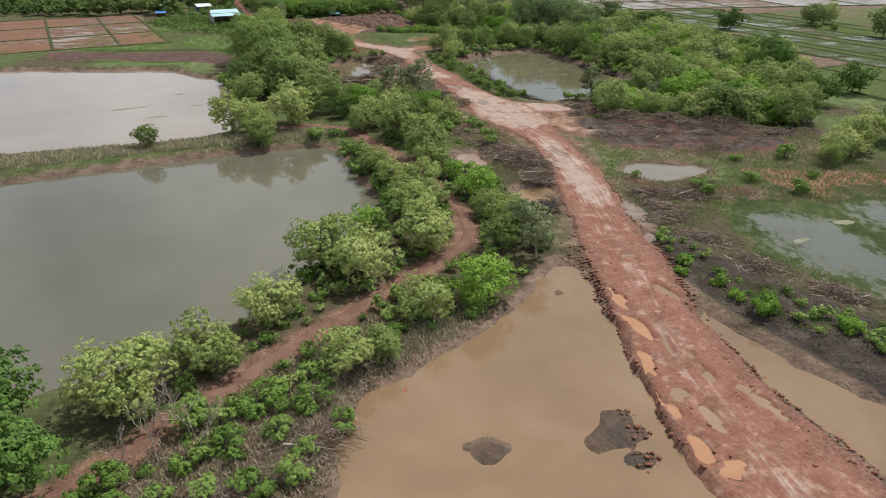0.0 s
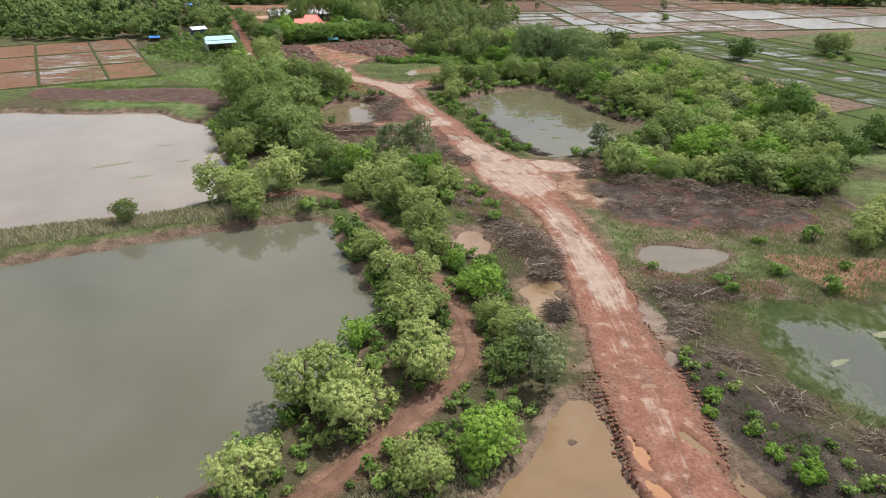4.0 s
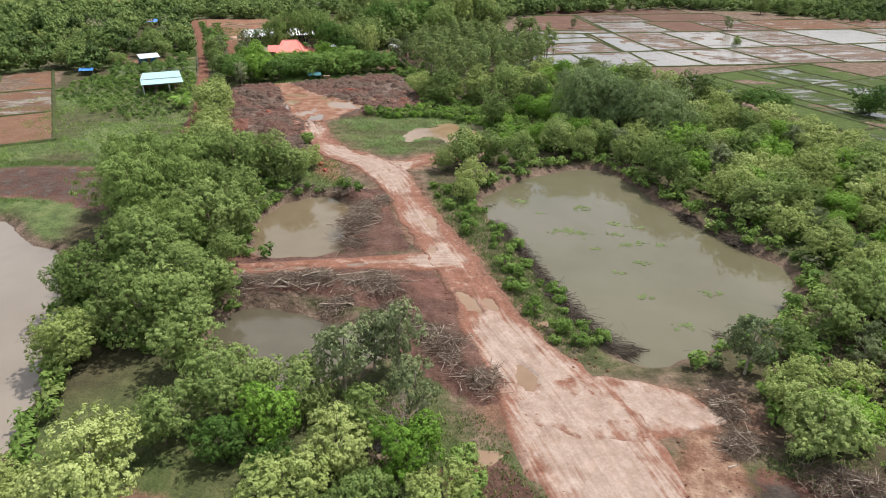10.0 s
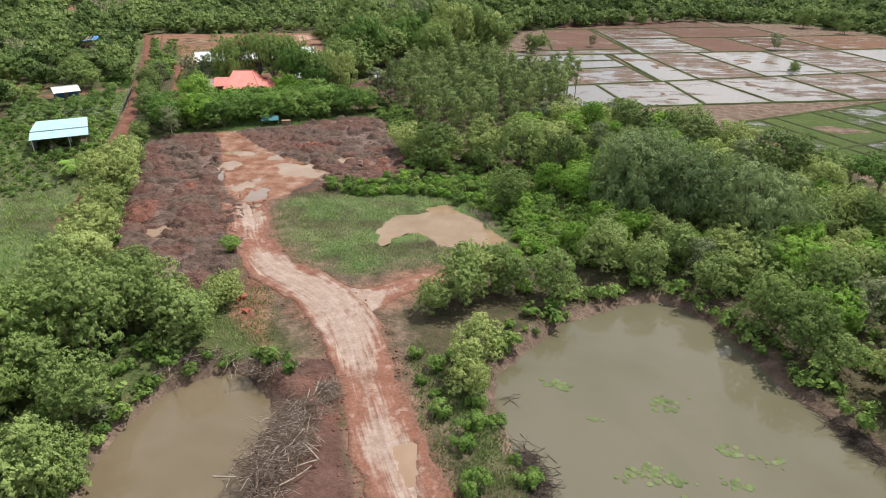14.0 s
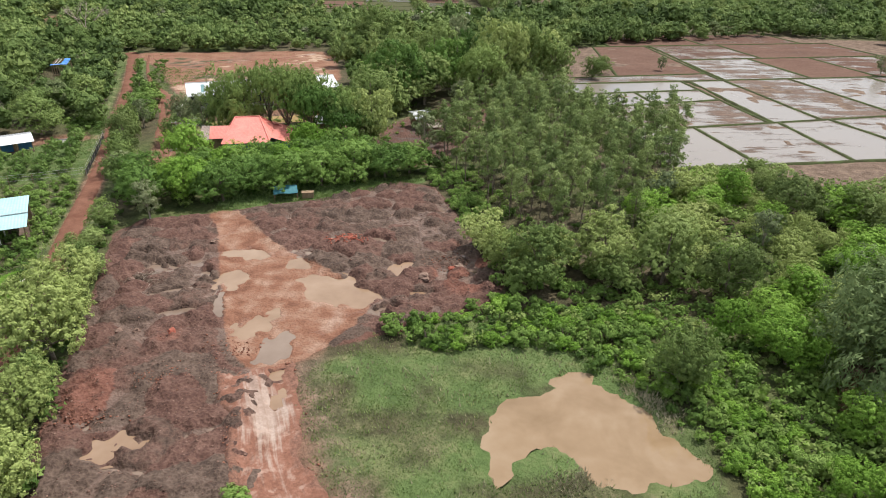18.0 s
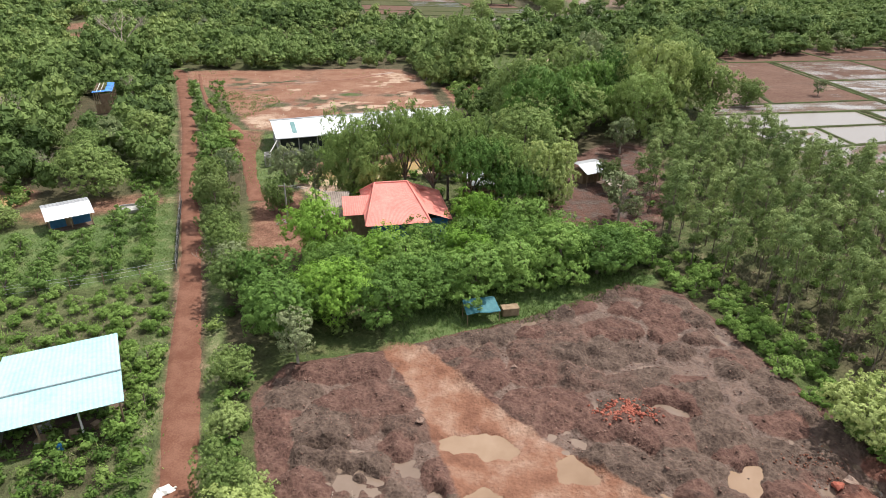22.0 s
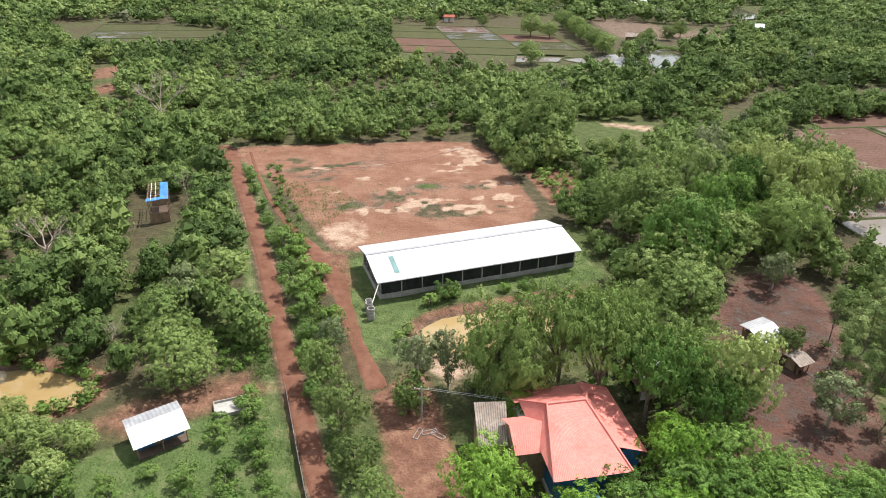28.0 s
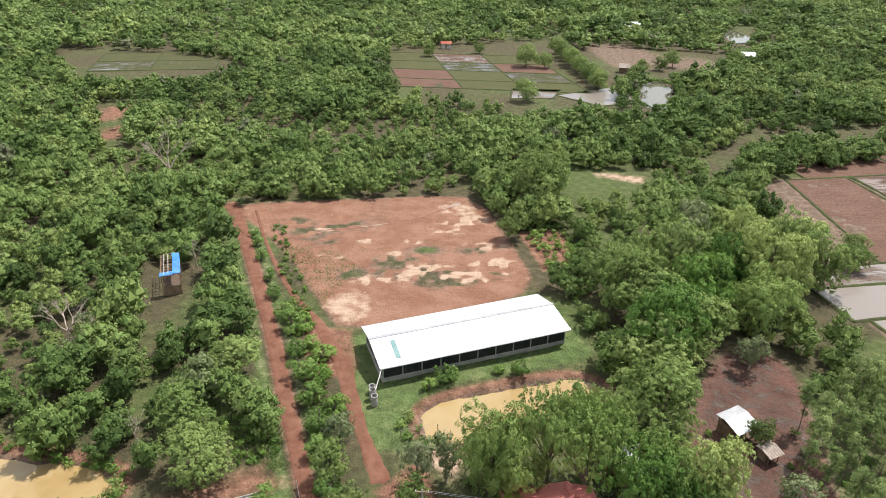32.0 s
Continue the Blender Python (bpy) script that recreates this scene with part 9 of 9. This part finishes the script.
for cx, cy, n, r in ((23.9, 164.2, 26, 1.2), (16.9, 161.1, 24, 1.6), (24.9, 152, 16, 1.0), (24.2, 157.4, 18, 1.0), (22.9, 142.9, 12, 0.7), (31.5, 144.2, 16, 1.0), (20, 170.5, 26, 1.2), (23, 160.7, 14, 1.0), (26, 136.8, 14, 0.8), (26.5, 158, 10, 0.8), (10.2, 173, 26, 1.0), (15.9, 161.8, 20, 1.2), (18.6, 160.9, 16, 0.8), (27.5, 163, 10, 0.8), (29, 157.5, 10, 0.8), (21.6, 149, 8, 0.6), (13, 168, 8, 0.6), (19.5, 156, 8, 0.6)):
    for _ in range(n):
        x, y, s = rl.gauss(cx, r * 0.7), rl.gauss(cy, r * 0.4), rl.uniform(0.13, 0.32)
        b = len(lv)
        a0 = rl.uniform(0, 6.28)
        lv += [(x + s * math.cos(a0 + k * 0.9), y + s * math.sin(a0 + k * 0.9), -0.985 + rl.uniform(0, 0.03)) for k in range(7)]
        lf.append(tuple(range(b, b + 7)))
tagged(new("lily_pads", mesh_from("lily_pads", lv, lf, LILY)), "floating clusters of pale green lily pads", "water lilies", kind="stuff")
ALGAE = speckled("floating_weed", (0.12, 0.135, 0.075), (0.165, 0.170, 0.115), 0.8, 0.8, 0.3, 0.3)
for x, y, ra, rb, turn in ((-60, 124, 3.2, 0.5, 30), (-54.4, 136.2, 1.6, 0.4, 10), (-47.9, 126.6, 1.4, 0.4, 20), (-52, 118, 2.2, 0.5, 25), (38.5, 64, 1.2, 0.5, 20), (46, 69, 1.6, 0.6, 10)):
    bm = bmesh.new()
    zz = -0.785 if x < 0 else -0.236
    bm.faces.new([bm.verts.new((a, b, zz)) for a, b in ragged_outline(x, y, ra, rb, turn)])
    ob = part("floating_weed", bm, ALGAE, None)
    tagged(ob, "thin green raft of weed floating on the pond", "water weed", kind="structure")


# ---- bare trees ----
def bare_tree(x, y, tall, spread, seed, label="leafless grey tree with bare twisted branches"):
    rng = random.Random(seed)
    t = thing("bare_tree", label, "tree", pose(x, y, 0))

    def limb(p, d, L, r, depth, out):
        q = p + d * L
        m = p + d * L * 0.5 + Vector((rng.gauss(0, 0.06), rng.gauss(0, 0.06), 0)) * L
        out.append([(*p, r), (*m, r * 0.8), (*q, r * 0.55)])
        if depth:
            for _ in range(3):
                nd = (d + Vector((rng.gauss(0, spread), rng.gauss(0, spread), rng.uniform(-0.1, 0.5)))).normalized()
                limb(q, nd, L * rng.uniform(0.6, 0.8), r * 0.55, depth - 1, out)
    trunk, twigs = [], []
    limb(Vector((0, 0, -0.2)), Vector((rng.gauss(0, 0.1), rng.gauss(0, 0.1), 1)).normalized(), tall * 0.35, 0.05 * tall / 3, 0, trunk)
    top = Vector(trunk[0][-1][:3])
    for _ in range(4):
        limb(top, Vector((rng.gauss(0, spread), rng.gauss(0, spread), 0.8)).normalized(), tall * 0.3, (0.055 if tall > 6.5 else 0.035) * tall / 3, 3, twigs)
    tube_object("trunk", trunk, BARK_PALE, t, 6)
    tube_object("bare_crown", twigs, DEADWOOD, t, 4)


for i, (x, y, h_, sp) in enumerate(((-145.2, 402, 14, 0.55), (-133, 322, 9, 0.6), (-128, 318, 8, 0.6), (-34.5, 287.5, 7, 0.6), (-31, 290, 6.5, 0.6), (-16.5, 33.5, 4.2, 0.3), (-15.2, 31.8, 3.8, 0.3), (-17.9, 31.2, 4.4, 0.3), (-19.4, 29.6, 3.6, 0.3), (-110, 298, 5, 0.5), (-120, 352, 6, 0.4), (-3, 113.5, 6, 0.35), (-55.4, 269.4, 4, 0.6), (-72.4, 267.2, 4, 0.5), (28, 221, 5, 0.6), (-160, 440, 9, 0.5))):
    bare_tree(x, y, h_, sp, i)


# ---- small things by the farm path ----
def palm(x, y, tall, reach, seed):
    """A young coconut palm: a short trunk and arching fronds of many leaflets."""
    rng = random.Random(seed)
    z = float(height(np.array([x]), np.array([y]))[0])
    t = thing("palm", "young coconut palm with arching yellow-green fronds", "palm", pose(x, y, z))
    tube_object("trunk", [[(0, 0, -0.2, 0.2), (0.05, 0.02, tall * 0.5, 0.16), (0.08, 0.05, tall, 0.13)]], BARK, t, 8)
    tri = []
    n = 26
    for i in range(n):
        u = (i + 1) / n
        q = np.array((reach * u, 0.0, 0.75 * reach * u - 1.05 * reach * u * u))
        L = reach * 0.42 * math.sin(math.pi * min(1.0, 0.15 + 0.85 * u)) + 0.12
        for side in (-1, 1):
            tip = q + np.array((0.45 * L, side * L * 0.8, -0.35 * L))
            tri += [q + np.array((-0.05, 0, 0)), q + np.array((0.07, 0, 0)), tip]
    V = np.array(tri)
    rib, rib_f = tubes([[(reach * u, 0, 0.75 * reach * u - 1.05 * reach * u * u, 0.03 * (1.1 - u)) for u in np.linspace(0, 1, 8)]], 4)
    blade = mesh_from("frond", V, np.arange(len(V)).reshape(-1, 3), LEAF["fresh"])
    stalk = mesh_from("midrib", rib, rib_f, LEAF["straw"], True)
    for i in range(15):
        fr = new("frond", blade)
        fr.parent = t
        fr.matrix_basis = pose(0.08, 0.05, tall - 0.05, 0, rng.uniform(-38, 18), i * 137.5 + rng.uniform(-12, 12))
        mr = new("midrib", stalk)
        mr.parent = fr


palm(-64.7, 225.7, 2.0, 2.9, 3)


def sack(x, y, turn, size=1.0):
    t = thing("sack", "crumpled white plastic sack thrown on the grass verge", "sack", pose(x, y, float(height(np.array([x]), np.array([y]))[0]) + 0.14, 0, 0, turn), "white sacks on the verge")
    bm = bmesh.new()
    bmesh.ops.create_icosphere(bm, subdivisions=2, radius=0.42 * size)
    for v in bm.verts:
        v.co.x *= 1.5
        v.co *= 1 + 0.5 * noise.noise(v.co * 3.1 + Vector((turn, 0, 0)))
        v.co.z *= 0.55
    part("bag", bm, PLASTER, t)
    part("tie", rod((0.5 * size, 0, 0.05), (0.72 * size, 0.05, 0.12), 0.06, 0.1, 6), PLASTER, t)


for x, y, turn, size in ((-64.3, 234.1, 20, 1.1), (-64.6, 233.4, 110, 0.8), (-65.6, 230.6, 50, 1.2), (-64.9, 230.4, 160, 0.7)):
    sack(x, y, turn, size)


def blue_shelter():
    h = thing("tarp_shelter", "low shelter roofed with a bright blue sheet among young plants", "shelter", turned(-108.0, 260.4, 0.95, 0.3))
    part("sheet", corrugated([(0, 0, 1.5), (3.8, 0, 1.5), (3.8, 2.2, 2.0), (0, 2.2, 2.0)], 10), TARP_BLUE, h)
    for x, y, z in ((0.1, 0.1, 1.5), (3.7, 0.1, 1.5), (3.7, 2.1, 1.95), (0.1, 2.1, 1.95)):
        part("post", rod((x, y, -0.1), (x, y, z), 0.05), TIMBER, h)


blue_shelter()
for x, y, tall in ((-1.9, 51.6, 1.9), (-5.4, 47.4, 1.7), (-9.6, 42.0, 1.8), (5.3, 57.4, 1.6)):
    t = thing("post", "thin leaning timber post beside the bank path", "post", pose(x, y, float(height(np.array([x]), np.array([y]))[0])), "posts along the bank path")
    part("stake", rod((0, 0, -0.2), (0.12, 0.06, tall), 0.06, 0.045, 6), TIMBER, t)
    part("cut_top", rod((0.12, 0.06, tall), (0.125, 0.062, tall + 0.05), 0.045, 0.03, 6), PALE_LOG, t)
